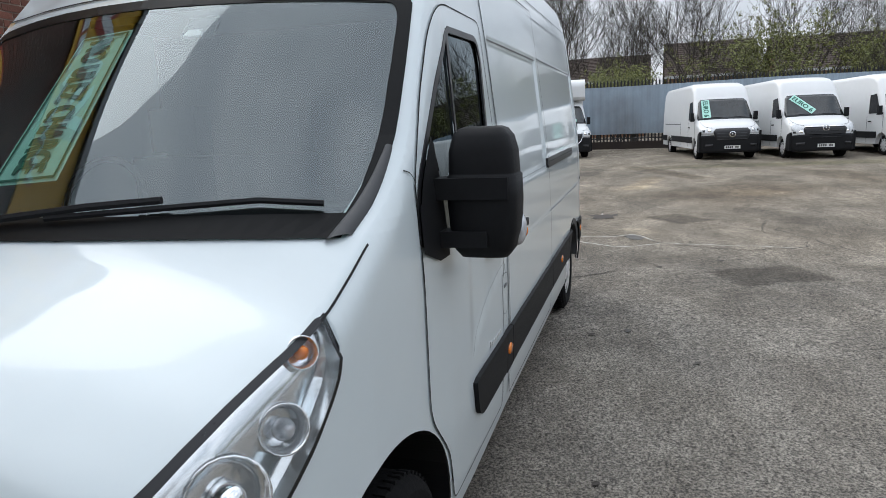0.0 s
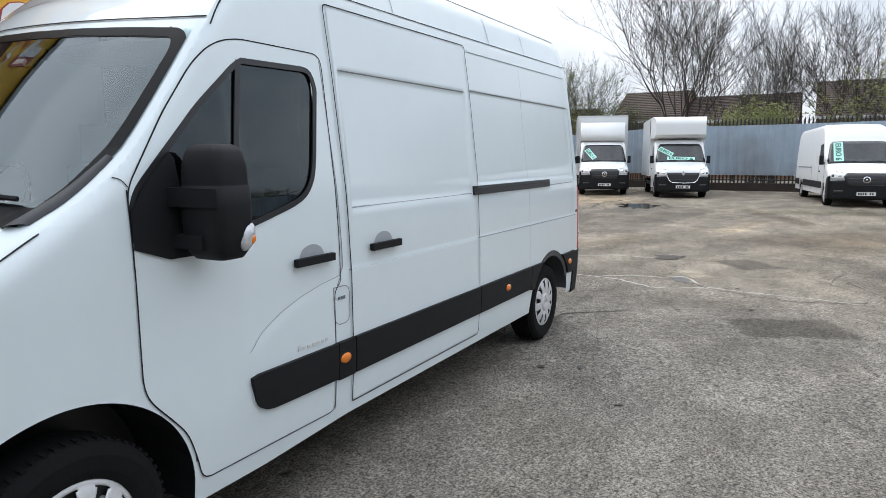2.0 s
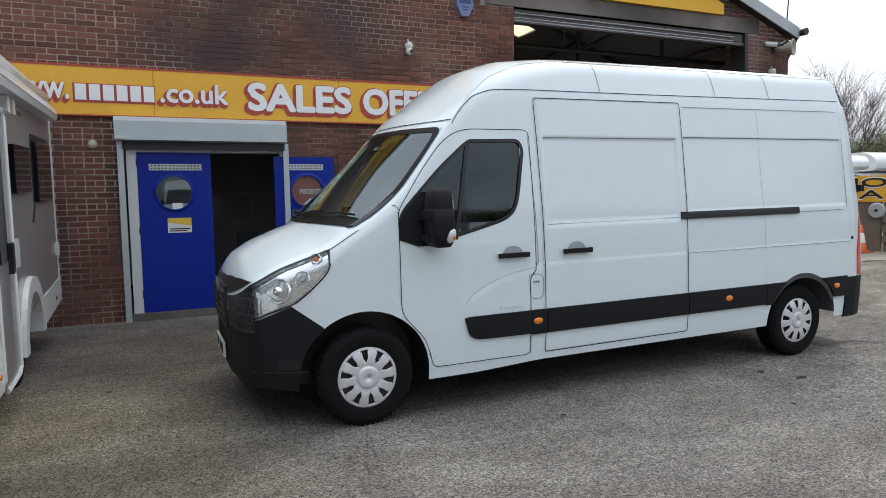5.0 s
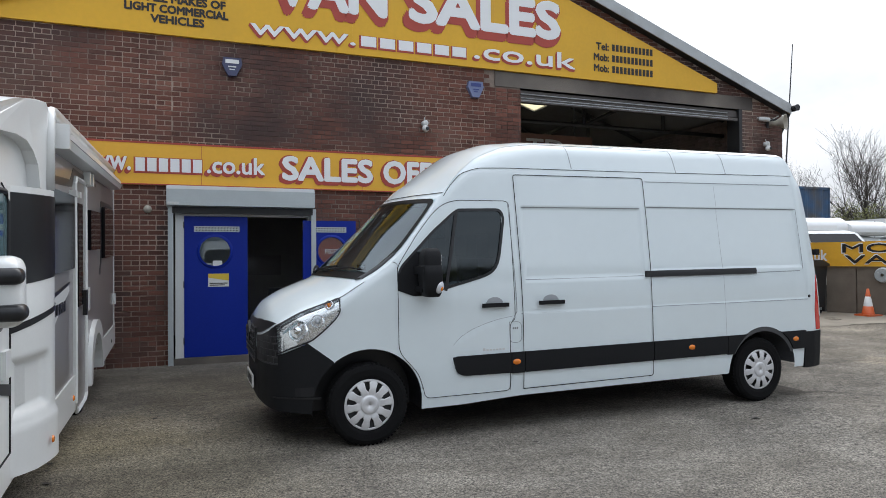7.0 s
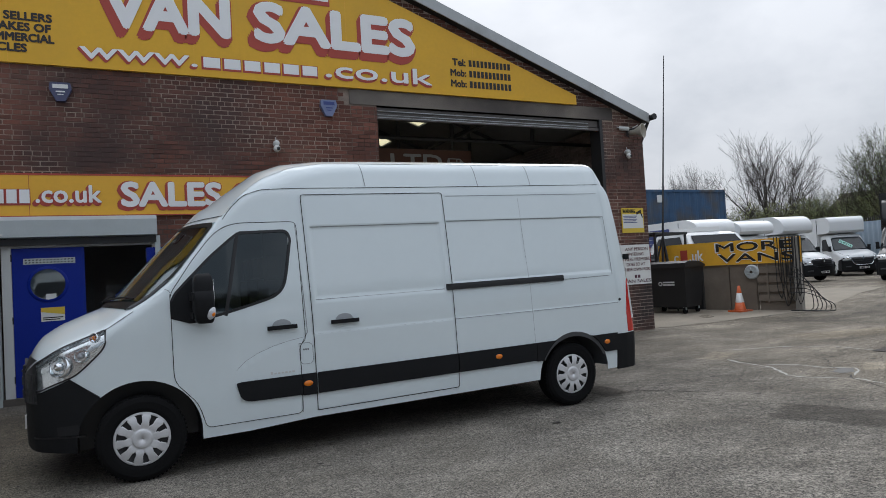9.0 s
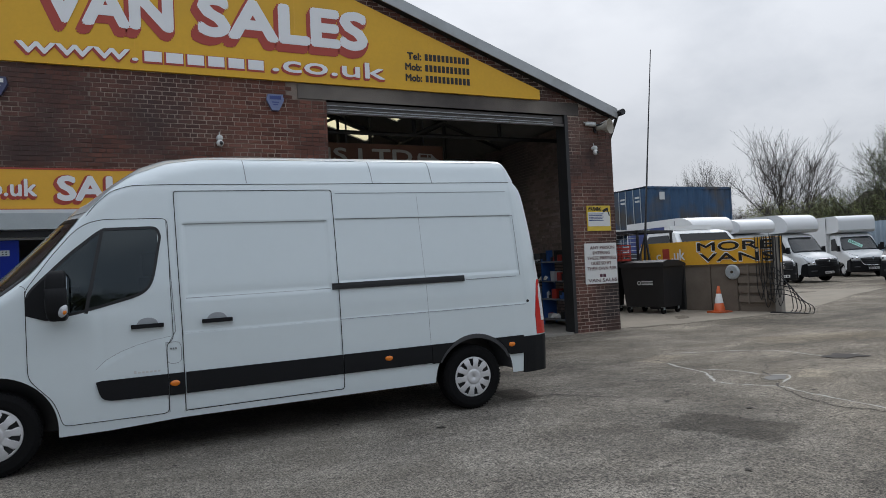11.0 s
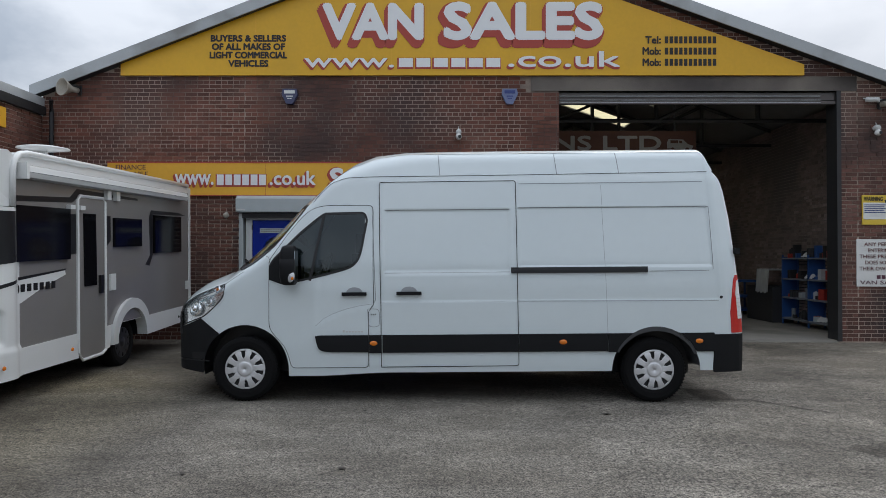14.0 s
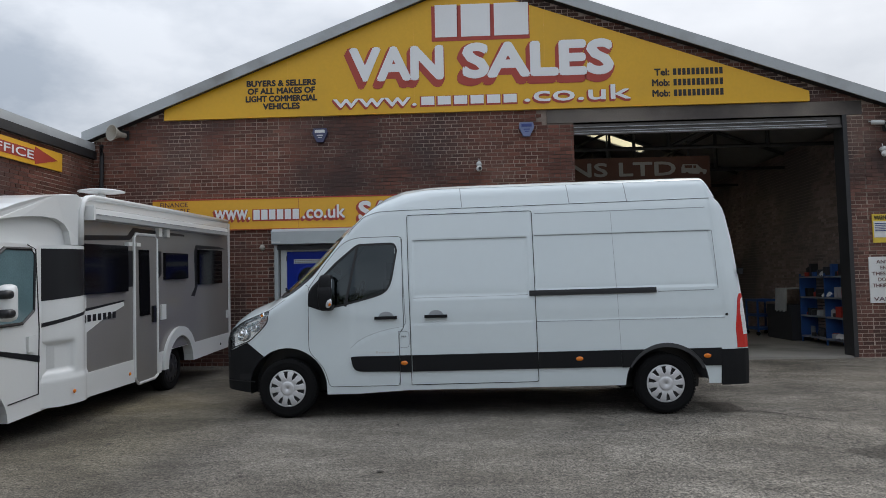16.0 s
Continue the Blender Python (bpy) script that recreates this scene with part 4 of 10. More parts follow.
def van_wheel(parent, cx, cz, yf, s=1, radius=0.335, cover=SILVER, n=36):
    """Tyre and a ten-spoke cover; s is 1 where the outer face looks to -y."""
    k = radius / 0.335
    c = (cx, yf, cz)
    bm = bmesh.new()
    lathe(bm, [(0.2 * k, 0.03 * s), (0.212 * k, -0.008 * s), (0.24 * k, -0.018 * s), (0.29 * k, -0.02 * s), (0.318 * k, -0.004 * s), (0.332 * k, 0.02 * s), (0.335 * k, 0.06 * s), (0.335 * k, 0.15 * s), (0.33 * k, 0.185 * s), (0.3 * k, 0.21 * s), (0.2 * k, 0.2 * s)], c, "y", n)
    for i in range(60 if n > 30 else 0):
        a = 2 * math.pi * i / 60
        m = Matrix.Translation(c) @ Matrix.Rotation(a, 4, "Y")
        box(bm, 0.318 * k, 0.3385 * k, 0.012 * s, 0.05 * s, -0.011, 0.004, m=m)
    tyre = part("tyre", bm, RUBBER, parent)
    bm = bmesh.new()
    lathe(bm, [(0.001, 0.035 * s), (0.2 * k, 0.035 * s), (0.206 * k, 0.01 * s)], c, "y", n)
    part("brake_shade", bm, BLACK_TRIM, tyre)
    if n < 30:
        bm = bmesh.new()
        lathe(bm, [(0.001, -0.022 * s), (0.052 * k, -0.02 * s), (0.06 * k, -0.010 * s), (0.085 * k, -0.010 * s), (0.13 * k, -0.014 * s), (0.17 * k, -0.011 * s), (0.196 * k, -0.004 * s), (0.207 * k, -0.004 * s), (0.212 * k, 0.01 * s)], c, "y", n)
        wc = part("wheel_cover", bm, cover, tyre, "silver ten-spoke plastic wheel cover", smooth=True)
        for i in range(10):
            bm = bmesh.new()
            box(bm, 0.135 * k, 0.19 * k, -0.018 * s, -0.008 * s, -0.014 * k, 0.014 * k, m=Matrix.Translation(c) @ Matrix.Rotation(2 * math.pi * (i + 0.5) / 10, 4, "Y"))
            part("cover_slot", bm, BLACK_TRIM, wc)
        return tyre
    # ten broad spokes with open windows between them, a dished hub and a thin outer ring
    bm = bmesh.new()
    m = 160
    prof = [(0.001, -0.025), (0.064, -0.0245), (0.071, -0.021), (0.074, -0.014), (0.084, -0.0135), (0.098, -0.0175), (0.11, -0.0195), (0.118, -0.02), (0.128, -0.02), (0.14, -0.019), (0.155, -0.017), (0.17, -0.014), (0.184, -0.01), (0.19, -0.007), (0.198, -0.005), (0.208, -0.004), (0.213, 0.008)]
    rings = []
    for r, o in prof:
        row = []
        for i in range(m):
            a = 2 * math.pi * i / m + 0.1
            f = abs((i + 0.5) % 16 - 8) / 8
            sink = 0.004 * max(0.0, 1 - f * 2.6) if 0.095 < r < 0.185 else 0.0
            row.append(bm.verts.new(Vector(c) + Vector((r * k * math.cos(a), (o + sink) * s, r * k * math.sin(a)))))
        rings.append(row)
    for j in range(len(rings) - 1):
        rm = (prof[j][0] + prof[j + 1][0]) / 2
        open_w = 0.0 if not 0.113 < rm < 0.194 else tab(rm, [(0.113, 1.0), (0.124, 2.2), (0.14, 3.1), (0.194, 3.6)])
        for i in range(m):
            if abs((i + 0.5) % 16 - 8) < open_w:
                continue
            bm.faces.new((rings[j][i], rings[j][(i + 1) % m], rings[j + 1][(i + 1) % m], rings[j + 1][i]))
    bmesh.ops.delete(bm, geom=[v for v in bm.verts if not v.link_faces], context="VERTS")
    bmesh.ops.recalc_face_normals(bm, faces=bm.faces)
    bmesh.ops.solidify(bm, geom=bm.faces[:], thickness=0.004)
    wc = part("wheel_cover", bm, cover, tyre, "silver ten-spoke plastic wheel cover", smooth=True)
    bm = bmesh.new()
    lathe(bm, [(0.1 * k, 0.02 * s), (0.13 * k, 0.012 * s), (0.165 * k, 0.016 * s), (0.2 * k, 0.006 * s)], c, "y", 40)
    part("steel_rim", bm, STEEL_DARK, tyre, "dark steel rim behind the cover", smooth=True)
    bolt = None
    for i in range(5):
        if bolt is None:
            bm = bmesh.new()
            lathe(bm, [(0.012 * k, 0.014 * s), (0.012 * k, -0.004 * s), (0.001, -0.005 * s)], (0.148 * k, 0, 0), "y", 8)
            ob = part("valve_bolt", bm, GALV, wc)
            bolt = ob.data
        else:
            ob = new("valve_bolt", bolt)
            ob.parent = wc
        ob.matrix_basis = Matrix.Translation(c) @ Matrix.Rotation(2 * math.pi * (i * 2 + 0.5) / 10 + 0.1, 4, "Y")
    return tyre


def build_van():
    van = thing("panel_van", "long high-roof white panel van with black side strips", "van", Matrix.Translation((0, -0.037, 0.012)) @ Matrix.Rotation(radians(0.21), 4, "Z") @ Matrix.Rotation(radians(-0.55), 4, "Y"))
    nose = [-0.90, -0.895, -0.89, -0.88, -0.87, -0.855, -0.84, -0.82, -0.80, -0.78, -0.76, -0.73]
    xs = nose + columns(-0.70, 5.34, 0.03, (-0.50, -0.29, -0.285, 1.44, 1.485, 1.515, 2.825, 2.855, 2.915, 2.945, 4.955, 4.985, 4.99, 5.0, *[4.85 + 0.012 * i for i in range(41)]))
    xs += [v for c0, cz, r in ((0, 0.335, 0.467), (RW[0] + 0.01, RW[1], 0.468)) for v in [c0 - r * math.cos(a * math.pi / 60) for a in range(61)]]
    xs = sorted(set(round(v, 4) for v in xs))

    # openings left in the shell: cab door, headlamps, windscreen
    door_lo = lambda x: tab(x, [(0.262, 0.80), (0.284, 0.735), (0.36, 0.65), (0.434, 0.564), (0.475, 0.45), (0.50, 0.345), (1.325, 0.342)])
    door_hi = lambda x: tab(x, [(0.262, 1.49), (0.45, 1.76), (0.60, 1.945), (0.68, 2.015), (0.76, 2.055), (0.86, 2.075), (1.34, 2.075), (1.37, 2.05)])
    lamp_hi = lambda x: van_zs(x) - tab(x, [(-0.80, 0.013), (-0.4, 0.009), (-0.225, 0.011)])
    lamp_edge = rounded([(-0.80, 0.80), (-0.72, 0.79), (-0.66, 0.822), (-0.56, 0.858), (-0.47, 0.89), (-0.42, 0.928), (-0.365, 0.975), (-0.32, 1.018), (-0.275, 1.062), (-0.24, 1.108), (-0.228, 1.16), (-0.222, 1.25)], 0.05)
    lamp_lo = lambda x: min(lamp_hi(x) - 0.001, tab(x, lamp_edge))

    def hole(x, z):
        if 0.30 < x < 1.29 and door_lo(x) + 0.04 < z < door_hi(x) - 0.035:
            return True
        return False

    bm = bmesh.new()
    for far in (False, True):
        if far:
            skin(bm, xs, van_low, van_zs, 0.0, far=True)
            continue
        skin(bm, [x for x in xs if x <= -0.80], van_low, van_zs)
        lx = sorted(set([x for x in xs if -0.80 <= x <= -0.222] + [-0.222, -0.228, -0.235, -0.242, -0.25, -0.262, -0.275, -0.288, -0.3]))
        skin(bm, lx, van_low, lamp_lo)
        skin(bm, lx, lamp_hi, van_zs)
        skin(bm, [-0.222] + [x for x in xs if x > -0.222], van_low, van_zs, 0.0, hole=hole)
    cols = []
    for x in xs:
        y0 = van_ys(x, van_zs(x))
        row = []
        for j in range(29):
            u = -1 + 2 * j / 28
            y = YC + u * (YC - y0)
            row.append(bm.verts.new(van_warp(x, y, van_zt(x, y if u <= 0 else 2 * YC - y))))
        cols.append(row)
    for i in range(len(cols) - 1):
        for j in range(28):
            q = (cols[i][j], cols[i + 1][j], cols[i + 1][j + 1], cols[i][j + 1])
            c = sum((v.co for v in q), Vector()) / 4
            if -0.3 < c.x < 0.85 and 1.43 < c.z < 2.092 and abs(c.y - YC) < screen_half(c.z) - 0.035:
                continue
            bm.faces.new(q)
    tidy(bm)
    # close the tail
    for x in (xs[0], xs[-1]):
        rim = [v for v in bm.verts if v.is_boundary and abs(v.co.x - van_warp(x, 0, v.co.z).x) < 1e-3]
        if len(rim) > 3:
            cy, cz = sum(v.co.y for v in rim) / len(rim), sum(v.co.z for v in rim) / len(rim)
            rim.sort(key=lambda v: math.atan2(v.co.z - cz, v.co.y - cy))
            bm.faces.new(rim)
    part("body_shell", bm, WHITE_PAINT, van, smooth=True)

    # doors
    win_lo = [(0.275, 1.315), (0.40, 1.268), (0.544, 1.262), (0.8, 1.318), (1.115, 1.399), (1.19, 1.455), (1.235, 1.54), (1.303, 1.90)]
    win_hi = [(0.275, 1.43), (0.30, 1.49), (0.6, 1.79), (0.80, 1.955), (0.86, 1.99), (1.26, 1.997), (1.29, 1.97), (1.303, 1.92)]
    win_lo = rounded(win_lo, 0.12)
    win_hi = rounded(win_hi[:5], 0.06)[:-1] + rounded(win_hi[4:], 0.05)
    wl, wh = (lambda x: tab(x, win_lo)), (lambda x: tab(x, win_hi))
    bm = bmesh.new()
    dxs = sorted(set(columns(0.262, 1.37, 0.025, (0.275, 1.303, 1.325, 1.345)) + [0.28, 0.29, 0.30, 1.29, 1.297, 1.26, 1.24, 1.3195, 1.321]))
    lo2 = lambda x: door_lo(x) if x < 1.32 else tab(x, [(1.32, 0.342), (1.321, 0.95), (1.345, 0.965), (1.37, 1.0)])
    left = [x for x in dxs if x <= 0.275]
    mid = sorted(set([x for x in dxs if 0.275 <= x <= 1.303] + [round(p[0], 4) for p in win_lo + win_hi]))
    right = [x for x in dxs if x >= 1.303]
    skin(bm, left, lo2, door_hi, 0.003)
    skin(bm, mid, lo2, wl, 0.003)
    skin(bm, mid, wh, door_hi, 0.003)
    skin(bm, right, lo2, door_hi, 0.003)
    door = part("cab_door", tidy(bm), WHITE_PAINT, van, "white front cab door", smooth=True)
    ring = win_lo + win_hi[::-1]
    part("window_seal", strip(ring, 0.024, 0.006, closed=True, thick=0.008, rounds=1), BLACK_TRIM, door)
    bm = bmesh.new()
    skin(bm, mid, wl, wh, -0.006)
    g = part("door_glass", tidy(bm), GLASS_DARK, door, "dark tinted door glass", smooth=True)
    g.visible_shadow = False
    part("quarter_bar", strip([(0.70, 1.27), (0.845, 1.99)], 0.028, 0.004, thick=0.006), BLACK_TRIM, door)
    bm = bmesh.new()
    skin(bm, columns(0.262, 0.50, 0.02), lambda x: tab(x, [(0.262, 1.285), (0.40, 1.235), (0.50, 1.235)]), lambda x: min(wh(x) - 0.01, tab(x, [(0.262, 1.46), (0.40, 1.60), (0.455, 1.65), (0.47, 1.50), (0.50, 1.27)])), 0.012)
    part("mirror_sail", tidy(bm), BLACK_PLASTIC, door, smooth=True)
    bm = bmesh.new()
    sd_lo, sd_hi = (lambda x: 0.352), (lambda x: 2.325)
    lean = lambda x, z: x
    skin(bm, columns(1.465, 2.905, 0.03, (1.485, 1.515, 2.825, 2.855)), sd_lo, sd_hi, 0.003)
    sd = part("sliding_door", tidy(bm), WHITE_PAINT, van, "white sliding side door", smooth=True)
    gaps = {
        "cab door": [(0.262, 1.49), (0.262, 0.80), (0.285, 0.735), (0.36, 0.65), (0.434, 0.564), (0.475, 0.45), (0.50, 0.343), (1.322, 0.341), (1.323, 0.94), (1.345, 0.965), (1.38, 1.0), (1.372, 1.5), (1.372, 2.05), (1.34, 2.078), (0.86, 2.078), (0.76, 2.057), (0.68, 2.018), (0.60, 1.947), (0.45, 1.762), (0.262, 1.49), (0.262, 1.2)],
        "slide": [(1.458, 0.345), (1.457, 1.0), (1.445, 1.6), (1.435, 2.328), (2.912, 2.335), (2.912, 1.42), (2.914, 1.0), (2.921, 0.35), (1.458, 0.345)],
        "flap": [(1.315, 0.965), (1.44, 0.965), (1.44, 0.775), (1.32, 0.775), (1.315, 0.965)],
        "roof": [(0.728, 2.115), (0.765, 2.168), (0.815, 2.228), (0.92, 2.33), (1.08, 2.382), (1.4, 2.392), (2.6, 2.397), (5.1, 2.42)],
        "wing": [(0.225, 1.533), (0.25, 1.527), (0.268, 1.50)],
        "lamp gap": [(-0.50, 0.872), (-0.29, 0.71)],
    }
    for key, pts in gaps.items():
        part("panel_gap", strip(rounded(pts, 0.03 if key == "slide" else 0.05), {"flap": 0.004, "wing": 0.004, "roof": 0.0055, "slide": 0.007}.get(key, 0.0055), 0.009 if key == "slide" else 0.0045, rounds=2), GAP if key != "flap" else SEAM, van)
    # creases and faint seams as grey ribbons, with their shade in the colour
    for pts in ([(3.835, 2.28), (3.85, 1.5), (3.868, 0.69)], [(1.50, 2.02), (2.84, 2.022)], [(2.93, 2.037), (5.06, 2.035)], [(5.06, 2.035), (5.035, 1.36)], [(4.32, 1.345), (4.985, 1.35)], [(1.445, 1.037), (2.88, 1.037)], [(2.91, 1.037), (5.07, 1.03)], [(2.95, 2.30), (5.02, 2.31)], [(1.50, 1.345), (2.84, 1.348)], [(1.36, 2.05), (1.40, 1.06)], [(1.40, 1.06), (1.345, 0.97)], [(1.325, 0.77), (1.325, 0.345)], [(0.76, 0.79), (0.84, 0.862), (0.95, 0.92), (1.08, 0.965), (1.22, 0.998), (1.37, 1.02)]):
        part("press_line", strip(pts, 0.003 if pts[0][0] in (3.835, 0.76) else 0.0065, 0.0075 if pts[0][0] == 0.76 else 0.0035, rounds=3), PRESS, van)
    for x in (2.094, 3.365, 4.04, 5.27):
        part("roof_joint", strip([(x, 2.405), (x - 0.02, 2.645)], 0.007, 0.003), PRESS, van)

    # windscreen, its black border, wipers
    bm = bmesh.new()
    rows = [[bm.verts.new(screen_pt(u / 12, v / 14, 0.004)) for u in range(-12, 13)] for v in range(15)]
    for a, b in zip(rows, rows[1:]):
        for i in range(24):
            bm.faces.new((a[i], a[i + 1], b[i + 1], b[i]))
    ws = part("windscreen", bm, SCREEN_GLASS, van, "large raked windscreen reflecting the sky", smooth=True)
    ws.visible_shadow = False
    def scr(u, v, off):
        return screen_pt(max(-1, min(1, u)), max(-0.0, min(1, v)), off)
    edge = [(-0.99, 0.06), (-0.985, 0.5), (-0.985, 0.9), (-0.95, 0.975), (-0.5, 0.985), (0.5, 0.985), (0.95, 0.975), (0.985, 0.9), (0.985, 0.5), (0.98, 0.06)]
    part("screen_border", strip(rounded(edge, 0.06), 0.06, 0.007, where=scr, rounds=2), FRIT, ws)
    part("screen_header", strip([(-0.96, 0.965), (-0.5, 0.972), (0, 0.974), (0.5, 0.972), (0.96, 0.965)], 0.05, 0.006, where=scr, rounds=3), FRIT, ws)
    part("screen_base", strip([(-0.99, 0.03), (0, 0.03), (0.99, 0.03)], 0.085, 0.008, where=scr, rounds=4), FRIT, ws)
    for nm, mat, u0, u1, v0, v1, off in (("sensor_box", BLACK_TRIM, -0.33, -0.2, 0.82, 0.93, -0.03), ("screen_tag", PLATE, -0.30, -0.235, 0.815, 0.845, -0.012)):
        bm = bmesh.new()
        front, back = [[bm.verts.new(screen_pt(u, v, o)) for u, v in ((u0, v0), (u1, v0), (u1 - 0.01, v1), (u0 + 0.01, v1))] for o in (off, off - 0.012)]
        bm.faces.new(front)
        bm.faces.new(back[::-1])
        for i in range(4):
            bm.faces.new((front[i], back[i], back[(i + 1) % 4], front[(i + 1) % 4]))
        part(nm, bm, mat, ws)
    bm = bmesh.new()
    tube(bm, [screen_pt(-0.9 + 0.08 * i, 0.105 - 0.007 * abs(i - 2), 0.025) for i in range(10)], 0.009, 6)
    tube(bm, [screen_pt(-0.02 + 0.02 * i, 0.02 + 0.012 * i, 0.03) for i in range(3)] + [screen_pt(-0.3, 0.08, 0.04), screen_pt(-0.5, 0.1, 0.038)], 0.011, 6)
    part("wiper", bm, BLACK_PLASTIC, ws, "black wiper")
    bm = bmesh.new()
    tube(bm, [screen_pt(0.1 + 0.075 * i, 0.1 - 0.006 * abs(i - 4), 0.025) for i in range(11)], 0.009, 6)
    tube(bm, [screen_pt(0.06, 0.02, 0.03), screen_pt(0.3, 0.07, 0.04), screen_pt(0.5, 0.09, 0.038)], 0.011, 6)
    part("wiper", bm, BLACK_PLASTIC, ws, "black wiper")
    # joint of the roof moulding above the screen
    bm = bmesh.new()
    prev = None
    for i in range(49):
        u = -1 + i / 24
        pair = []
        for z in (2.142, 2.149):
            y = YC + u * (screen_half(z) + 0.03)
            pair.append(bm.verts.new(Vector((screen_x(y, z), y, z)) + Vector((-0.7, 0.3 * u, 0.7)) * 0.004))
        if prev:
            bm.faces.new((prev[0], pair[0], pair[1], prev[1]))
        prev = pair
    part("roof_front_joint", bm, GAP, van)
    # cowl corner trims
    for sgn in (-1, 1):
        bm = bmesh.new()
        prev = None
        for i in range(15):
            f = i / 14
            v = 0.29 * f + 0.01
            w = 0.035 * (1 - f) + 0.02
            u1 = 1.01 - 0.01 * f
            row = [bm.verts.new(screen_pt(sgn * (u1 - w * q), v - 0.02 * q * (1 - f), o)) for q, o in ((0.0, 0.002), (0.15, 0.014), (0.6, 0.018), (0.9, 0.013), (1.0, 0.002))]
            if prev:
                for k in range(4):
                    bm.faces.new((prev[k], row[k], row[k + 1], prev[k + 1]))
            prev = row
        part("cowl_trim", bm, COWL_GREY, van, "grey cowl corner trim", smooth=True)

    # bonnet shut lines
    for far in (False, True):
        bm = bmesh.new()
        prev = None
        for i in range(31):
            x = -0.74 + i * 0.72 / 30
            pair = [bm.verts.new(side_pt(x, van_zs(x) - tab(x, [(-0.74, 0.006), (-0.4, 0.010), (-0.2, 0.016), (-0.01, 0.016)]) + dv, 0.003, far)) for dv in (-0.0025, 0.0025)]
            if prev:
                bm.faces.new((prev[0], prev[1], pair[1], pair[0]))
            prev = pair
        part("bonnet_gap", bm, GAP, van)

    # black panel in front of the bonnet
    bm = bmesh.new()
    lip = [(0.0, -0.722), (0.054, -0.75), (0.2, -0.815), (0.45, -0.862), (0.8, -0.872)]
    prev = None
    for i in range(-20, 21):
        w = YC * 0.0 + abs(i) / 20
        col = []
        for k in range(7):
            d = 0.80 * (1 - w)
            x = tab(d, lip)
            x = x + (-0.899 - x) * k / 6
            half = YC - van_ys(x, van_zs(x))
            y = YC + (1 if i > 0 else -1) * half * w
            col.append(bm.verts.new(van_warp(x, y, van_zt(x, min(y, 2 * YC - y))) + Vector((-0.004, 0, 0.006))))
        if prev:
            for k in range(6):
                bm.faces.new((prev[k], col[k], col[k + 1], prev[k + 1]))
        prev = col
    part("nose_panel", bm, BLACK_TRIM, van, "black panel below the bonnet edge", smooth=True)

    # bumpers and grille
    bm = bmesh.new()
    bhi = lambda x: tab(x, low_tab) - 0.003
    bxs = nose + columns(-0.70, -0.287, 0.02, (-0.50, -0.467))
    for far in (False, True):
        skin(bm, bxs, bumper_low, bhi, 0.014, zl=[0.3 + 0.05 * i for i in range(12)], far=far)
    tidy(bm)
    rim = [v for v in bm.verts if v.is_boundary and abs(v.co.x - van_warp(-0.90, 0, 0).x) < 1e-3]
    rim.sort(key=lambda v: math.atan2(v.co.z - 0.55, v.co.y - YC))
    bm.faces.new(rim)
    part("front_bumper", bm, BLACK_PLASTIC, van, "black plastic front bumper", smooth=True)
    part("fog_recess", strip([(-0.60, 0.47), (-0.45, 0.475)], 0.075, 0.017, rounds=2), GAP, van)
    part("bumper_lip", strip([(-0.78, 0.43), (-0.40, 0.415)], 0.012, 0.02, thick=0.02, rounds=3), BLACK_TRIM, van)
    gm = bmesh.new()
    box(gm, -0.867, -0.837, YC - 0.38, YC + 0.38, 0.66, 0.97)
    for far in (False, True):
        skin(gm, [x for x in nose if x <= -0.73], lambda x: 0.70, lambda x: van_zs(x) - 0.01, 0.016, zl=[0.8, 0.9], far=far)
    grille = part("grille", gm, BLACK_TRIM, van, "black front grille")
    rows_z = (0.70, 0.755, 0.81, 0.865, 0.92)
    for z in rows_z:
        bm = bmesh.new()
        box(bm, -0.88, -0.852, YC - 0.37, YC + 0.37, z, z + 0.013)
        for far in (False, True):
            prev = None
            for x in nose:
                if z + 0.02 > van_zs(x) - 0.01:
                    continue
                p = [bm.verts.new(side_pt(x, z + dz, off, far)) for dz, off in ((0.0, 0.016), (0.0, 0.026), (0.013, 0.026), (0.013, 0.016))]
                if prev:
                    for i in range(3):
                        bm.faces.new((prev[i], p[i], p[i + 1], prev[i + 1]))
                prev = p
        part("grille_slat", bm, GRILLE_EDGE, grille)
    for j, z in enumerate(rows_z[:-1]):
        bm = bmesh.new()
        for i in range(8):
            y = YC - 0.36 + 0.1 * i + (0.05 if j % 2 else 0.0)
            box(bm, -0.88, -0.86, y - 0.006, y + 0.006, z + 0.012, z + 0.056)
        for far in (False, True):
            for x in ((-0.893, -0.874, -0.842, -0.794, -0.75) if j % 2 else (-0.885, -0.86, -0.82, -0.77)):
                if z + 0.06 > van_zs(x) - 0.01:
                    continue
                w = 0.004 + 0.006 * (x + 0.9) / 0.15
                lo, hi = [[bm.verts.new(side_pt(x + dx, z + dz, off, far)) for dx, off in ((0, 0.016), (0, 0.025), (w, 0.025), (w, 0.016))] for dz in (0.012, 0.056)]
                for i in range(3):
                    bm.faces.new((lo[i], lo[i + 1], hi[i + 1], hi[i]))
        tagged(part("grille_rib", bm, GRILLE_EDGE, grille), kind="stuff")
    bm = bmesh.new()
    prism(bm, [(YC - 0.075, 0.90), (YC, 1.0), (YC + 0.075, 0.90), (YC, 0.80)], "x", -0.89, -0.866)
    part("emblem", bm, STEEL_DARK, grille, "plain chrome lozenge", bevel=0.006)
    plate = part("number_plate", boxes((-0.884, -0.869, YC - 0.26, YC + 0.26, 0.42, 0.53)), PLATE, van, "white front number plate")
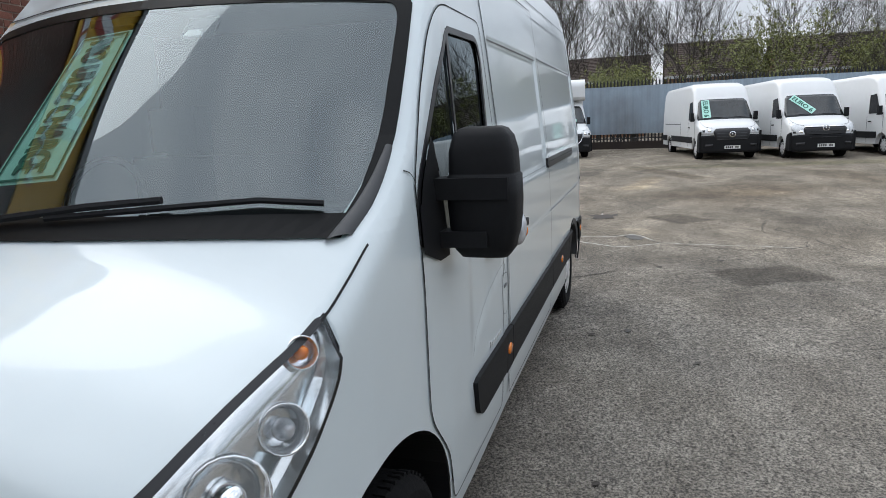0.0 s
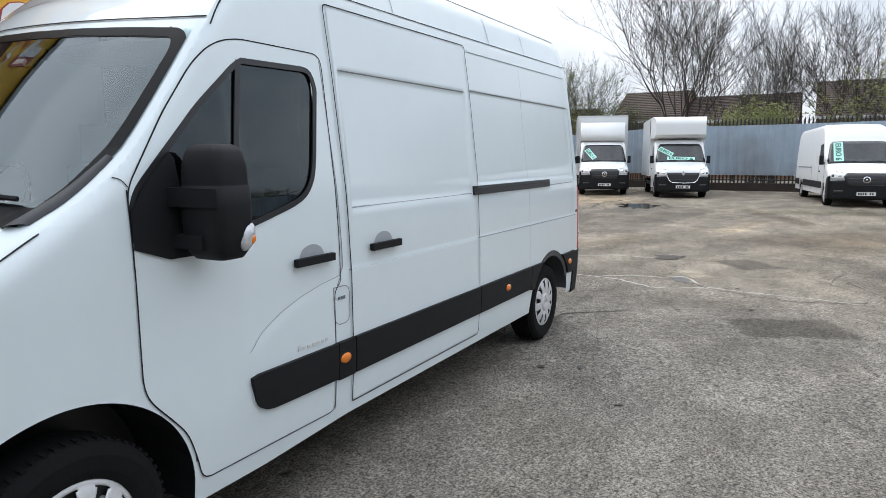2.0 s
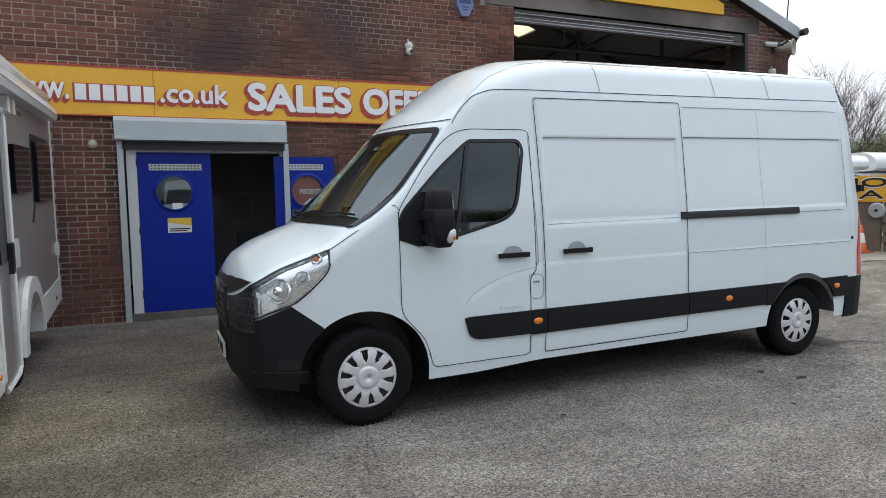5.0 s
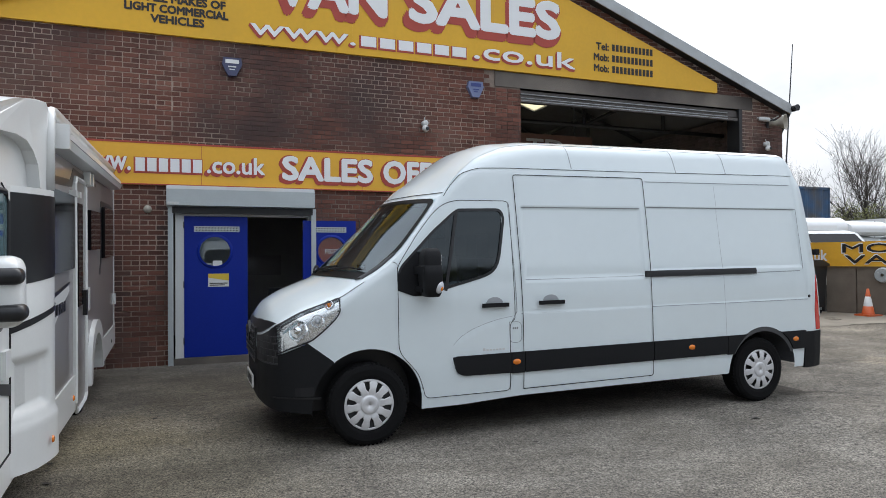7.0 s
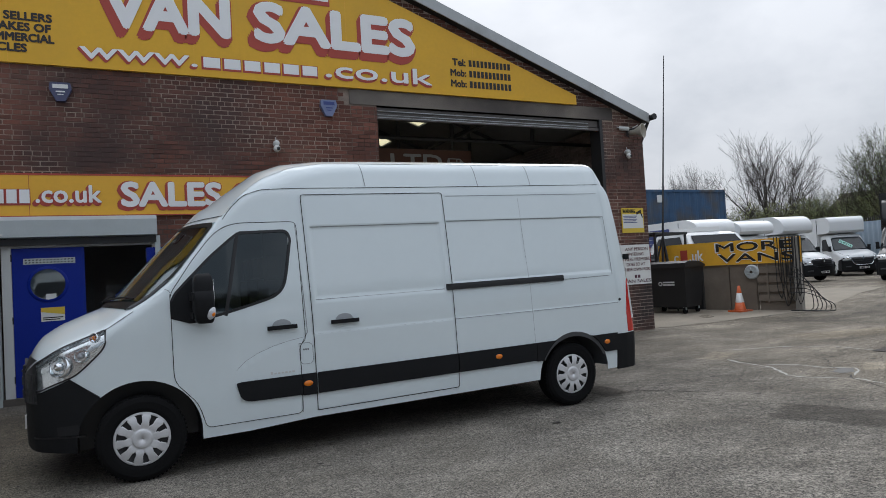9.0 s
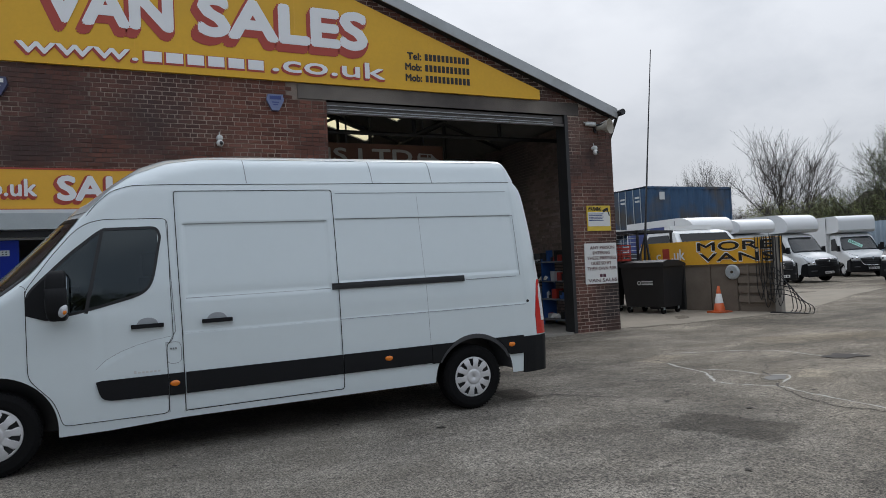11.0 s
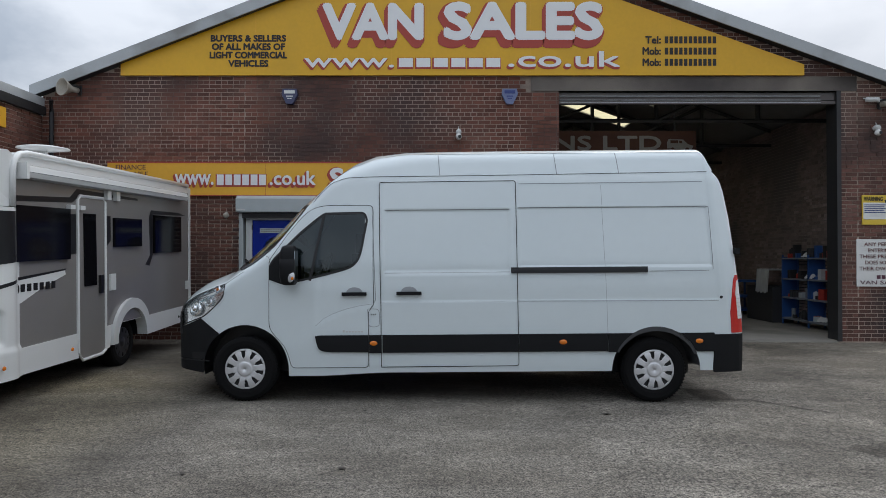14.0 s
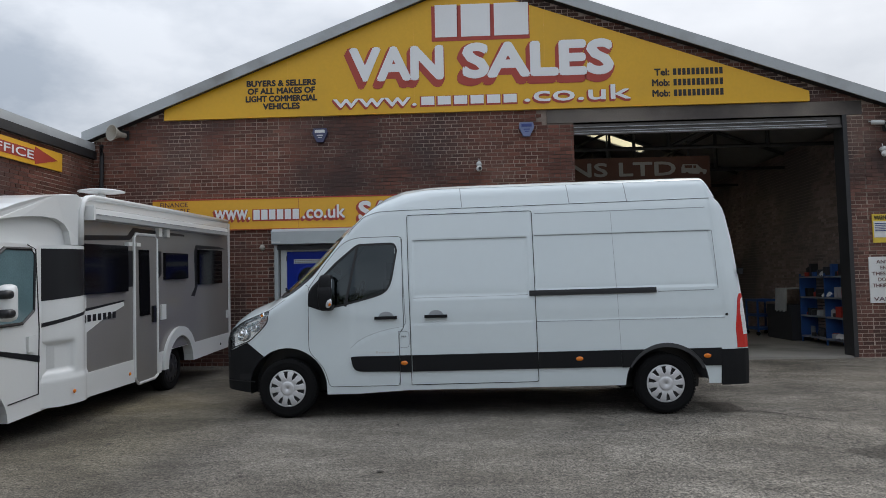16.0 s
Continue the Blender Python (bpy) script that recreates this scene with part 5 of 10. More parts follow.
    for i in range(7):
        if i != 4:
            part("plate_bar", boxes((-0.887, -0.884, YC - 0.22 + i * 0.063, YC - 0.18 + i * 0.063, 0.44, 0.51)), SIGN_BLACK, plate)
    part("rear_bumper", slab(columns(5.0, 5.34, 0.02), lambda x: 0.265, lambda x: 0.668, 0.012, 0.03), BLACK_PLASTIC, van, "black plastic rear bumper corner")
    bm = bmesh.new()
    box(bm, 5.18, 5.325, 0.05, 1.93, 0.27, 0.66)
    part("rear_bumper", bm, BLACK_PLASTIC, van, bevel=0.03)

    # headlamp
    hx = columns(-0.80, -0.224, 0.012, [-0.224 - 0.004 * i for i in range(20)])
    bm = bmesh.new()
    skin(bm, hx, lambda x: lamp_lo(x) - 0.004, lambda x: lamp_hi(x) + 0.004, -0.036, zl=[0.8 + 0.03 * i for i in range(16)])
    tidy(bm)
    lamp = part("headlamp", bm, LAMP_SILVER, van, "clear glass headlamp with chrome bowl", smooth=True)
    bm = bmesh.new()
    lamp_ring = []
    for x, z in [(x, lamp_lo(x)) for x in hx[:-2]] + [(x, lamp_hi(x)) for x in hx[-3::-1]]:
        if not lamp_ring or math.hypot(x - lamp_ring[-1][0], z - lamp_ring[-1][1]) > 0.014:
            lamp_ring.append((x, z))
    if math.hypot(lamp_ring[0][0] - lamp_ring[-1][0], lamp_ring[0][1] - lamp_ring[-1][1]) < 0.014:
        lamp_ring.pop()
    part("lamp_gasket", strip(lamp_ring, 0.012, 0.004, closed=True, rounds=0), BLACK_TRIM, lamp)
    bm.free()
    bm = bmesh.new()
    ring_in, ring_out = [], []
    for x, z in lamp_ring:
        ring_out.append(bm.verts.new(side_pt(x, z, 0.0)))
        ring_in.append(bm.verts.new(side_pt(x, z, -0.038)))
    for i in range(len(lamp_ring)):
        j = (i + 1) % len(lamp_ring)
        bm.faces.new((ring_out[i], ring_out[j], ring_in[j], ring_in[i]))
    part("lamp_wall", bm, LAMP_SILVER, lamp)
    for (x, z, r, mat, lab) in ((-0.312, 1.182, 0.034, AMBER, "amber indicator bulb"), (-0.41, 1.05, 0.05, CLEAR_LENS, "ribbed side light"), (-0.565, 0.975, 0.078, CHROME, "round main reflector")):
        c = side_pt(x, z, -0.022)
        d = Vector((-0.62, -0.75, 0.25)).normalized()
        rot = d.to_track_quat("Z", "Y").to_matrix().to_4x4()
        bm = bmesh.new()
        lathe(bm, [(0.001, -0.045), (r * 0.4, -0.04), (r * 0.75, -0.02), (r, 0.012), (r * 1.1, 0.015), (r * 1.12, -0.02)], (0, 0, 0), "z", 20)
        bmesh.ops.transform(bm, matrix=Matrix.Translation(c) @ rot, verts=bm.verts)
        part("reflector", bm, LAMP_SILVER, lamp, "chrome reflector bowl", smooth=True)
        bm = bmesh.new()
        bmesh.ops.create_uvsphere(bm, u_segments=14, v_segments=8, radius=r * 0.5, matrix=Matrix.Translation(c + d * 0.004))
        part("bulb", bm, mat, lamp, lab, smooth=True)
    bm = bmesh.new()
    skin(bm, hx, lamp_lo, lamp_hi, 0.003, zl=[0.8 + 0.03 * i for i in range(16)])
    g = part("lamp_cover", tidy(bm), GLASS_CLEAR, lamp, "clear lamp cover", smooth=True)
    g.visible_shadow = False

    # rubbing strips with side markers
    strips = [(columns(0.757, 1.325, 0.02, [0.757 + 0.006 * i for i in range(14)]), lambda x: tab(x, rounded([(0.757, 0.67), (0.785, 0.545), (0.85, 0.512), (1.33, 0.505)], 0.06))), (columns(1.33, 1.462, 0.03), lambda x: 0.497), (columns(1.472, 2.915, 0.04), lambda x: 0.50), (columns(2.925, 3.868, 0.04), lambda x: 0.50), (columns(3.874, 4.158, 0.012), lambda x: max(0.49, arch(x, RW[0] + 0.01, RW[1], 0.47))), (columns(4.606, 4.995, 0.012), lambda x: max(0.49, arch(x, RW[0] + 0.01, RW[1], 0.47)))]
    for cx, lo in strips:
        part("rubbing_strip", slab(cx, lo, lambda x: 0.688 if x > 0.80 else tab(x, [(0.757, 0.68), (0.80, 0.688)]), 0.022, 0.024), BLACK_PLASTIC, van)
    for x in (1.378, 3.39, 4.832):
        bm = bmesh.new()
        lathe(bm, [(0.001, -0.006), (0.03, -0.005), (0.036, 0.0), (0.036, 0.012)], (0, 0, 0), "y", 16)
        for v in bm.verts:
            v.co.x *= 1.15
            v.co.z *= 0.72
        bmesh.ops.translate(bm, verts=bm.verts, vec=side_pt(x, 0.602, 0.024))
        part("side_marker", bm, AMBER, van, "amber side marker lamp", smooth=True)
    # handles
    for x0, x1, zz in ((1.043, 1.305, 1.13), (1.624, 1.89, 1.133)):
        bm = bmesh.new()
        p0 = side_pt(x0, zz, 0)
        box(bm, x0, x1, p0.y - 0.038, p0.y - 0.014, zz - 0.022, zz + 0.014)
        box(bm, x0 + 0.01, x0 + 0.05, p0.y - 0.03, p0.y + 0.01, zz - 0.02, zz + 0.012)
        box(bm, x1 - 0.05, x1 - 0.01, p0.y - 0.03, p0.y + 0.01, zz - 0.02, zz + 0.012)
        part("door_handle", bm, BLACK_PLASTIC, van, "black pull handle", bevel=0.006)
        # flat grey half-oval in place of the shade in the pressed handle recess
        bm = bmesh.new()
        xm = (x0 + x1) / 2
        skin(bm, columns(xm - 0.085, xm + 0.085, 0.017), lambda x: zz + 0.012, lambda x: zz + 0.012 + 0.055 * math.sqrt(max(0.0, 1 - ((x - xm) / 0.086) ** 2)), 0.0042, zl=[zz + 0.03])
        part("handle_recess", tidy(bm), DISH_SHADE, van)
    part("slide_rail", slab(columns(2.845, 4.30, 0.05), lambda x: 1.334, lambda x: 1.396, 0.018, 0.03), BLACK_TRIM, van, "black sliding door rail")
    part("rail_groove", strip([(2.87, 1.372), (4.285, 1.372)], 0.008, 0.0195, rounds=4), STEEL_DARK, van)
    bm = bmesh.new()
    lathe(bm, [(0.001, -0.008), (0.014, -0.006), (0.018, 0.004)], side_pt(5.10, 1.063, 0), "y", 12)
    part("lock_cap", bm, BLACK_TRIM, van)
    # tail lamp
    part("tail_lamp", slab(columns(5.19, 5.34, 0.015), lambda x: 0.682, lambda x: tab(x, [(5.19, 0.9), (5.26, 1.24), (5.29, 1.295), (5.34, 1.295)]), 0.008, 0.02), RED_LENS, van, "red and clear tail lamp")
    part("tail_lamp_clear", slab(columns(5.272, 5.338, 0.012), lambda x: 0.83, lambda x: tab(x, [(5.272, 1.10), (5.30, 1.23), (5.34, 1.25)]), 0.011, 0.01), GEL_WHITE, van, "clear ribbed part of the tail lamp")
    for i in range(6):
        part("lens_rib", slab(columns(5.274, 5.336, 0.02), lambda x: 0.86 + 0.045 * i, lambda x: 0.868 + 0.045 * i, 0.014, 0.004), PVC_GREY, van)
    bm = bmesh.new()
    box(bm, 5.255, 5.305, 0.005, 0.06, 1.52, 1.585)
    part("door_hinge", bm, BLACK_PLASTIC, van)
    # small badge on the door
    bars("badge", PVC_GREY, van, [(1.05 + i * 0.032, 1.05 + i * 0.032 + 0.02, 0.718, 0.733 + (0.01 if i == 0 else 0)) for i in range(7)], side_pt(1.15, 0.73, 0.004).y)
    bars("badge", SEAM, van, [(1.35 + i * 0.02, 1.35 + i * 0.02 + 0.013, 0.90, 0.915) for i in range(3)], side_pt(1.4, 0.9, 0.004).y)
    # mirror
    for far in (False, True):
        q = lambda y: 2 * YC - y if far else y
        mir = thing("wing_mirror", "", "")
        mir.parent = van
        mir.matrix_basis = Matrix.Identity(4)
        bm = bmesh.new()
        prev = None
        rows = [(1.232, 0.475, 0.56, -0.235, -0.12), (1.236, 0.455, 0.57, -0.252, -0.10), (1.262, 0.435, 0.582, -0.272, -0.082), (1.32, 0.425, 0.588, -0.288, -0.07), (1.42, 0.42, 0.588, -0.292, -0.064), (1.494, 0.42, 0.587, -0.29, -0.064), (1.498, 0.428, 0.583, -0.284, -0.07), (1.504, 0.428, 0.583, -0.284, -0.07), (1.57, 0.43, 0.582, -0.28, -0.072), (1.615, 0.44, 0.576, -0.268, -0.084), (1.638, 0.455, 0.566, -0.25, -0.1), (1.645, 0.475, 0.552, -0.23, -0.12)]
        for z, x0, x1, y0, y1 in rows:
            cx, cy, hx_, hy_ = (x0 + x1) / 2, (y0 + y1) / 2, (x1 - x0) / 2, (y1 - y0) / 2
            ring = []
            for i in range(28):
                a = 2 * math.pi * i / 28
                c, sn = math.cos(a), math.sin(a)
                k = 0.45 if c < 0 else 0.3
                ring.append(bm.verts.new((cx + hx_ * math.copysign(abs(c) ** k, c), q(cy + hy_ * math.copysign(abs(sn) ** k, sn)), z)))
            if prev:
                for i in range(28):
                    bm.faces.new((prev[i], prev[(i + 1) % 28], ring[(i + 1) % 28], ring[i]))
            else:
                bm.faces.new(ring[::-1])
            prev = ring
        bm.faces.new(prev)
        bmesh.ops.recalc_face_normals(bm, faces=bm.faces)
        part("mirror_head", bm, BLACK_PLASTIC, mir, "black plastic mirror housing", smooth=True)
        for z0, z1, reach in ((1.425, 1.492, -0.268), (1.275, 1.325, -0.2)):
            bm = bmesh.new()
            box(bm, 0.405, 0.49, min(q(reach), q(0.045)), max(q(reach), q(0.045)), z0, z1)
            for v in bm.verts:
                if abs(v.co.y - q(reach)) < 0.01:
                    v.co.x += 0.012
            part("mirror_arm", bm, BLACK_PLASTIC, mir, bevel=0.014)
        for nm, mat, lab, c, sz in (("mirror_indicator", CLEAR_LENS, "clear mirror indicator lens", (0.556, -0.275, 1.315), (0.034, 0.026, 0.055)), ("indicator_bulb", AMBER, "amber bulb", (0.566, -0.283, 1.305), (0.018, 0.02, 0.024))):
            bm = bmesh.new()
            bmesh.ops.create_uvsphere(bm, u_segments=14, v_segments=10, radius=1.0)
            m4 = Matrix.Translation((c[0], q(c[1]), c[2])) @ Matrix.Rotation(0.35, 4, "Y") @ Matrix.Diagonal((*sz, 1))
            bmesh.ops.transform(bm, matrix=m4, verts=bm.verts)
            part(nm, bm, mat, mir, lab, smooth=True)
        part("mirror_glass", boxes((0.583, 0.588, min(q(-0.25), q(-0.1)), max(q(-0.25), q(-0.1)), 1.28, 1.59)), CHROME, mir)

    # cab inside
    bm = bmesh.new()
    box(bm, -0.05, 0.42, 0.12, 1.86, 0.95, 1.33)
    box(bm, 0.30, 0.45, 0.15, 0.85, 1.30, 1.42)
    part("dashboard", bm, CABIN, van, bevel=0.05)
    bm = bmesh.new()
    tube(bm, [Vector((0.62 + 0.06 * math.sin(a), 1.45 + 0.2 * math.cos(a), 1.38 + 0.19 * math.sin(a))) for a in [2 * math.pi * i / 24 for i in range(25)]], 0.015, 6)
    tube(bm, [(0.35, 1.45, 1.2), (0.62, 1.45, 1.38)], 0.03, 6)
    part("steering_wheel", bm, CABIN, van)
    for y in (0.42, 0.95, 1.5):
        bm = bmesh.new()
        box(bm, 0.72, 1.22, y - 0.23, y + 0.23, 0.75, 0.95)
        box(bm, 1.12, 1.28, y - 0.23, y + 0.23, 0.9, 1.55)
        box(bm, 1.15, 1.27, y - 0.13, y + 0.13, 1.57, 1.78)
        part("cab_seat", bm, SEAT_CLOTH, van, bevel=0.05)
    part("bulkhead", boxes((1.40, 1.43, 0.05, 1.93, 0.45, 1.5), (1.40, 1.43, 0.22, 1.76, 1.5, 2.35)), CABIN, van)
    part("cab_floor", boxes((0.62, 1.4, 0.05, 1.93, 0.42, 0.5)), CABIN, van)
    part("cab_roof_lining", boxes((0.92, 1.4, 0.3, 1.68, 2.13, 2.16)), INNER_WHITE, van)
    part("underbody", boxes((0.62, 3.85, 0.16, 1.82, 0.27, 0.5), (-0.6, 0.47, 0.32, 1.66, 0.25, 0.6), (3.85, 5.2, 0.32, 1.66, 0.3, 0.6)), BLACK_TRIM, van)
    # wheel arch liners, wheels
    for cx, cz, r, dep in ((0, 0.335, 0.467, 0.4), (RW[0] + 0.01, RW[1], 0.468, 0.4)):
        for far in (False, True):
            bm = bmesh.new()
            prev = None
            for i in range(25):
                a = math.pi * (-0.05 + 1.1 * i / 24) if cx == 0 else math.pi * (0.03 + 0.94 * i / 24)
                x, z = cx - r * math.cos(a), cz + r * math.sin(a) + 0.001
                y = van_ys(x, max(0.3, z)) + 0.004
                p = [bm.verts.new((x, 2 * YC - yy if far else yy, z)) for yy in (y, y + dep)]
                if prev:
                    bm.faces.new((prev[0], p[0], p[1], prev[1]))
                prev = p
            part("arch_liner", bm, BLACK_TRIM if cx == 0 else SURROUND, van)
    bm = bmesh.new()
    prev = None
    for i in range(31):
        a = math.pi * (0.15 + 0.72 * i / 30)
        x0, z0 = RW[0] + 0.01 - 0.468 * math.cos(a), RW[1] + 0.468 * math.sin(a)
        x1, z1 = RW[0] + 0.01 - 0.445 * math.cos(a), RW[1] + 0.42 * math.sin(a)
        p = (bm.verts.new(side_pt(x0, z0, 0.006)), bm.verts.new(side_pt(x1, z1, -0.004)))
        if prev:
            bm.faces.new((prev[0], p[0], p[1], prev[1]))
        prev = p
    part("arch_flare", bm, SURROUND, van, "grey wheel-arch trim", smooth=True)
    for cx, cz, r in ((0.0, 0.335, 0.462), (RW[0] + 0.01, RW[1], 0.46)):
        bm = bmesh.new()
        prev = None
        for i in range(25):
            a = math.pi * (-0.06 + 1.12 * i / 24)
            x, z = cx - r * math.cos(a), cz + r * math.sin(a)
            q = (bm.verts.new((x, 0.3, z)), bm.verts.new((cx, 0.3, cz)))
            if prev:
                bm.faces.new((prev[0], q[0], q[1]))
            prev = q
        part("arch_back", bm, BLACK_TRIM, van, "dark inside of the wheel arch")
    for far in (False, True):
        s = -1 if far else 1
        van_wheel(van, 0.0, 0.335, 2 * YC + 0.02 if far else -0.02, s, 0.345)
        van_wheel(van, RW[0], RW[1], (2 * YC - 0.02) if far else 0.02, s, 0.345)

    # card behind the windscreen
    card = thing("windscreen_card", "mint green card with dark green lettering behind windscreen", "sign", van.matrix_world.copy())
    def cp(a, b, off):
        return screen_pt(-0.087 + 0.077 * a + (0.253 - 0.013 * a) * b, 0.216 + 0.654 * a - (0.022 - 0.002 * a) * b, off)
    def sheet(name, mat, a0, a1, b0, b1, off, lab=""):
        bm = bmesh.new()
        g = [[bm.verts.new(cp(a0 + (a1 - a0) * i / 12, b0 + (b1 - b0) * j / 3, off)) for j in range(4)] for i in range(13)]
        for i in range(12):
            for j in range(3):
                bm.faces.new((g[i][j], g[i + 1][j], g[i + 1][j + 1], g[i][j + 1]))
        return part(name, bm, mat, card, lab)
    sheet("card_sheet", MINT, 0, 1, 0, 1, -0.012)
    for a0, a1, b0, b1 in ((0.02, 0.98, 0.05, 0.08), (0.02, 0.98, 0.92, 0.95), (0.015, 0.03, 0.05, 0.95), (0.97, 0.985, 0.05, 0.95)):
        sheet("card_line", MINT_INK, a0, a1, b0, b1, -0.009)
    t = words("card_lettering", "NO ULEZ CHARGE", MINT_INK, card, 0, 1, 0, 1, 0, heavy=0.009)
    for v in t.data.vertices:
        v.co = cp(0.94 - 0.88 * v.co.x, 0.73 - 0.46 * v.co.z, -0.008)
    return van


VAN = build_van()


# ---- marks on the ground ----
ground_sheet("pothole", [(8.2, -0.46), (8.5, -0.36), (8.6, -0.51), (8.36, -0.66), (8.17, -0.61)], WET, "small dark pothole", lift=0.009, rough=0.03)
ground_sheet("pothole", [(10.7, 0.3), (10.84, -0.15), (10.34, -0.13), (10.2, 0.23)], CRACK, "small broken hole", lift=0.009, seed=9, rough=0.05)
ground_sheet("puddle", [(21.7, 3.95), (22.4, 3.3), (21.6, 2.6), (20.5, 2.45), (20.1, 2.95), (20.8, 3.6)], PUDDLE, "shallow wet hollow in the yard", seed=11, rough=0.3, lift=0.008)
crack_line("crack", [(20.4, 4.4), (22.0, 4.63), (23.9, 4.2), (22.9, 2.71), (20.8, 1.9), (19.2, 2.8), (20.7, 4.03)], 0.16, CRACK, "broken rim round the wet hollow", seed=61, jag=0.08)
for k, (x, y, r) in enumerate(OIL):
    ground_sheet("oil_spot", [(x + r * math.cos(a), y + 0.6 * r * math.sin(a)) for a in (0, 1.2, 2.5, 3.8, 5.0)], WET, "small dark oil spot", lift=0.006, seed=70 + k, rough=0.4 * r)
ground_sheet("concrete_apron", [(10.75, 5.35), (12.3, 5.2), (13.6, 5.15), (15.6, 4.9), (24, 8.0), (24, 14.0), (10.8, 14.0)], SILT, "pale concrete apron beside the workshop", lift=0.006, seed=14, rough=0.1)
for k, pts in enumerate(([(8.2, 1.2), (8.08, 0.74), (8.06, 0.35), (7.62, -0.26), (7.68, -0.54), (7.98, -0.89), (7.89, -1.25), (7.83, -1.95), (7.7, -2.6)], [(8.96, 1.94), (9.34, 1.73), (9.9, 1.5), (10.4, 0.93), (10.3, 0.14), (10.95, 0.1)], [(8.17, 0.56), (8.42, 0.21), (8.43, -0.24), (8.65, -0.47), (8.54, -0.6), (8.15, -0.79)])):
    crack_line("pale_line", pts, 0.05 if k == 0 else 0.042, CHALK, "pale line along a crack", seed=20 + k, jag=0.025)
for k, pts in enumerate(([(9.19, 0.27), (8.33, -0.42), (7.68, -1.31), (7.53, -1.98), (7.71, -2.57), (8.15, -2.75)], [(9.32, -2.53), (8.59, -2.77), (7.53, -3.19)], [(5.2, 0.3), (5.6, 0.1), (5.9, -0.2), (6.1, -0.5)], [(10.9, 5.4), (12.0, 5.08), (13.4, 5.06), (14.5, 5.02)])):
    crack_line("crack", pts, 0.032, CRACK, "jagged dark crack", seed=40 + k, jag=0.05)
# dead leaves and grit
rnd = random.Random(5)
bm = bmesh.new()
for _ in range(260):
    x, y = rnd.uniform(-3, 12), rnd.uniform(-6, 5)
    z = rise(x, y) + 0.006
    r = rnd.choice((0.012, 0.018, 0.025, 0.05))
    vs = [bm.verts.new((x + r * math.cos(a + rnd.random()) * rnd.uniform(0.4, 1), y + r * math.sin(a) * rnd.uniform(0.4, 1), z + rnd.uniform(0, 0.006))) for a in (0, 1.3, 2.5, 3.8, 5.0)]
    bm.faces.new(vs)
litter = part("leaf_litter", bm, CRACK)
tagged(litter, "scattered dark leaves and grit on tarmac", "litter", kind="stuff")


# ---- signs and fittings on the front wall ----
def sign_text(parent, text, x0, x1, z0, z1, y, face=SIGN_WHITE, shadow=SIGN_RED, dx=-0.03, dz=-0.035, bold=0.05, extra=0.02):
    h = (z1 - z0) * bold * 0.9
    g = h + 0.012
    for k in range(3):
        f = (k + 1) / 3
        words("shadow_letters", text, shadow, parent, x0 + dx * f + g * 0.3, x1 + dx * f - g * 0.3, z0 + dz * f + g * 0.3, z1 + dz * f - g * 0.3, y + 0.0002 * k, heavy=g)
    return words("letters", text, face, parent, x0 + h, x1 - h, z0 + h, z1 - h, y - 0.006, heavy=h)


gable = thing("gable_sign", "large yellow gable sign with white and red lettering", "sign")
SY = WY - 0.06
bm = bmesh.new()
prism(bm, [(-3.98, 4.95), (8.79, 4.95), (8.79, 5.15), (2.9, 7.25), (2.3, 7.44), (1.75, 7.38), (-3.98, 5.23)], "y", SY, WY)
part("board", bm, YELLOW, gable)
for x in (-1.45, 1.1, 3.7, 6.3):
    part("board_joint", boxes((x, x + 0.006, SY - 0.002, SY, 4.95, min(5.25 + (x + 3.98) * 0.374, 5.15 + (8.79 - x) * 0.356) - 0.03)), YELLOW_LOW, gable)
sign_text(gable, "VAN", -0.2, 1.70, 5.60, 6.31, SY - 0.006, dx=-0.07, dz=-0.11, bold=0.07)
sign_text(gable, "SALES", 2.07, 5.06, 5.60, 6.33, SY - 0.006, dx=-0.07, dz=-0.11, bold=0.07)
# trading initials as plain blocks
for x0, x1 in ((1.54, 1.98), (2.06, 2.64), (2.72, 3.40)):
    bm = boxes((x0 - 0.07, x1 + 0.02, SY - 0.006, SY - 0.002, 6.38, 7.10))
    part("block_shadow", bm, SIGN_RED, gable)
    bm = boxes((x0, x1, SY - 0.012, SY - 0.006, 6.46, 7.12))
    part("block", bm, SIGN_WHITE, gable)
sign_text(gable, "www.", -0.53, 1.15, 5.09, 5.27, SY - 0.006, dx=-0.02, dz=-0.03, bold=0.03)
sign_text(gable, ".co.uk", 3.28, 5.37, 5.10, 5.40, SY - 0.006, dx=-0.02, dz=-0.03, bold=0.03)
spans = block_row(1.24, 3.2, 5.10, 5.27, 6, 0.2)
bars("block_shadow", SIGN_RED, gable, [(a - 0.03, b + 0.012, c - 0.035, d + 0.008) for a, b, c, d in spans], SY - 0.003)
bars("block", SIGN_WHITE, gable, spans, SY - 0.008)
for i, (tx, hw) in enumerate((("BUYERS & SELLERS", 0.70), ("OF ALL MAKES OF", 0.68), ("LIGHT COMMERCIAL", 0.72), ("VEHICLES", 0.37))):
    words("small_letters", tx, SIGN_BLACK, gable, -1.58 - hw, -1.58 + hw, 5.585 - i * 0.157, 5.70 - i * 0.157, SY - 0.006, heavy=0.008)
for i, tx in enumerate(("Tel:", "Mob:", "Mob:")):
    z = 5.545 - i * 0.21
    words("small_letters", tx, SIGN_BLACK, gable, 5.84 - 0.05 * (i > 0), 6.12, z, z + 0.13, SY - 0.006, heavy=0.007)
    bars("number_bar", SIGN_BLACK, gable, [(a, b, z, z + 0.13) for a, b, *_ in block_row(6.2, 7.18, 0, 1, 11, 0.3)], SY - 0.003)

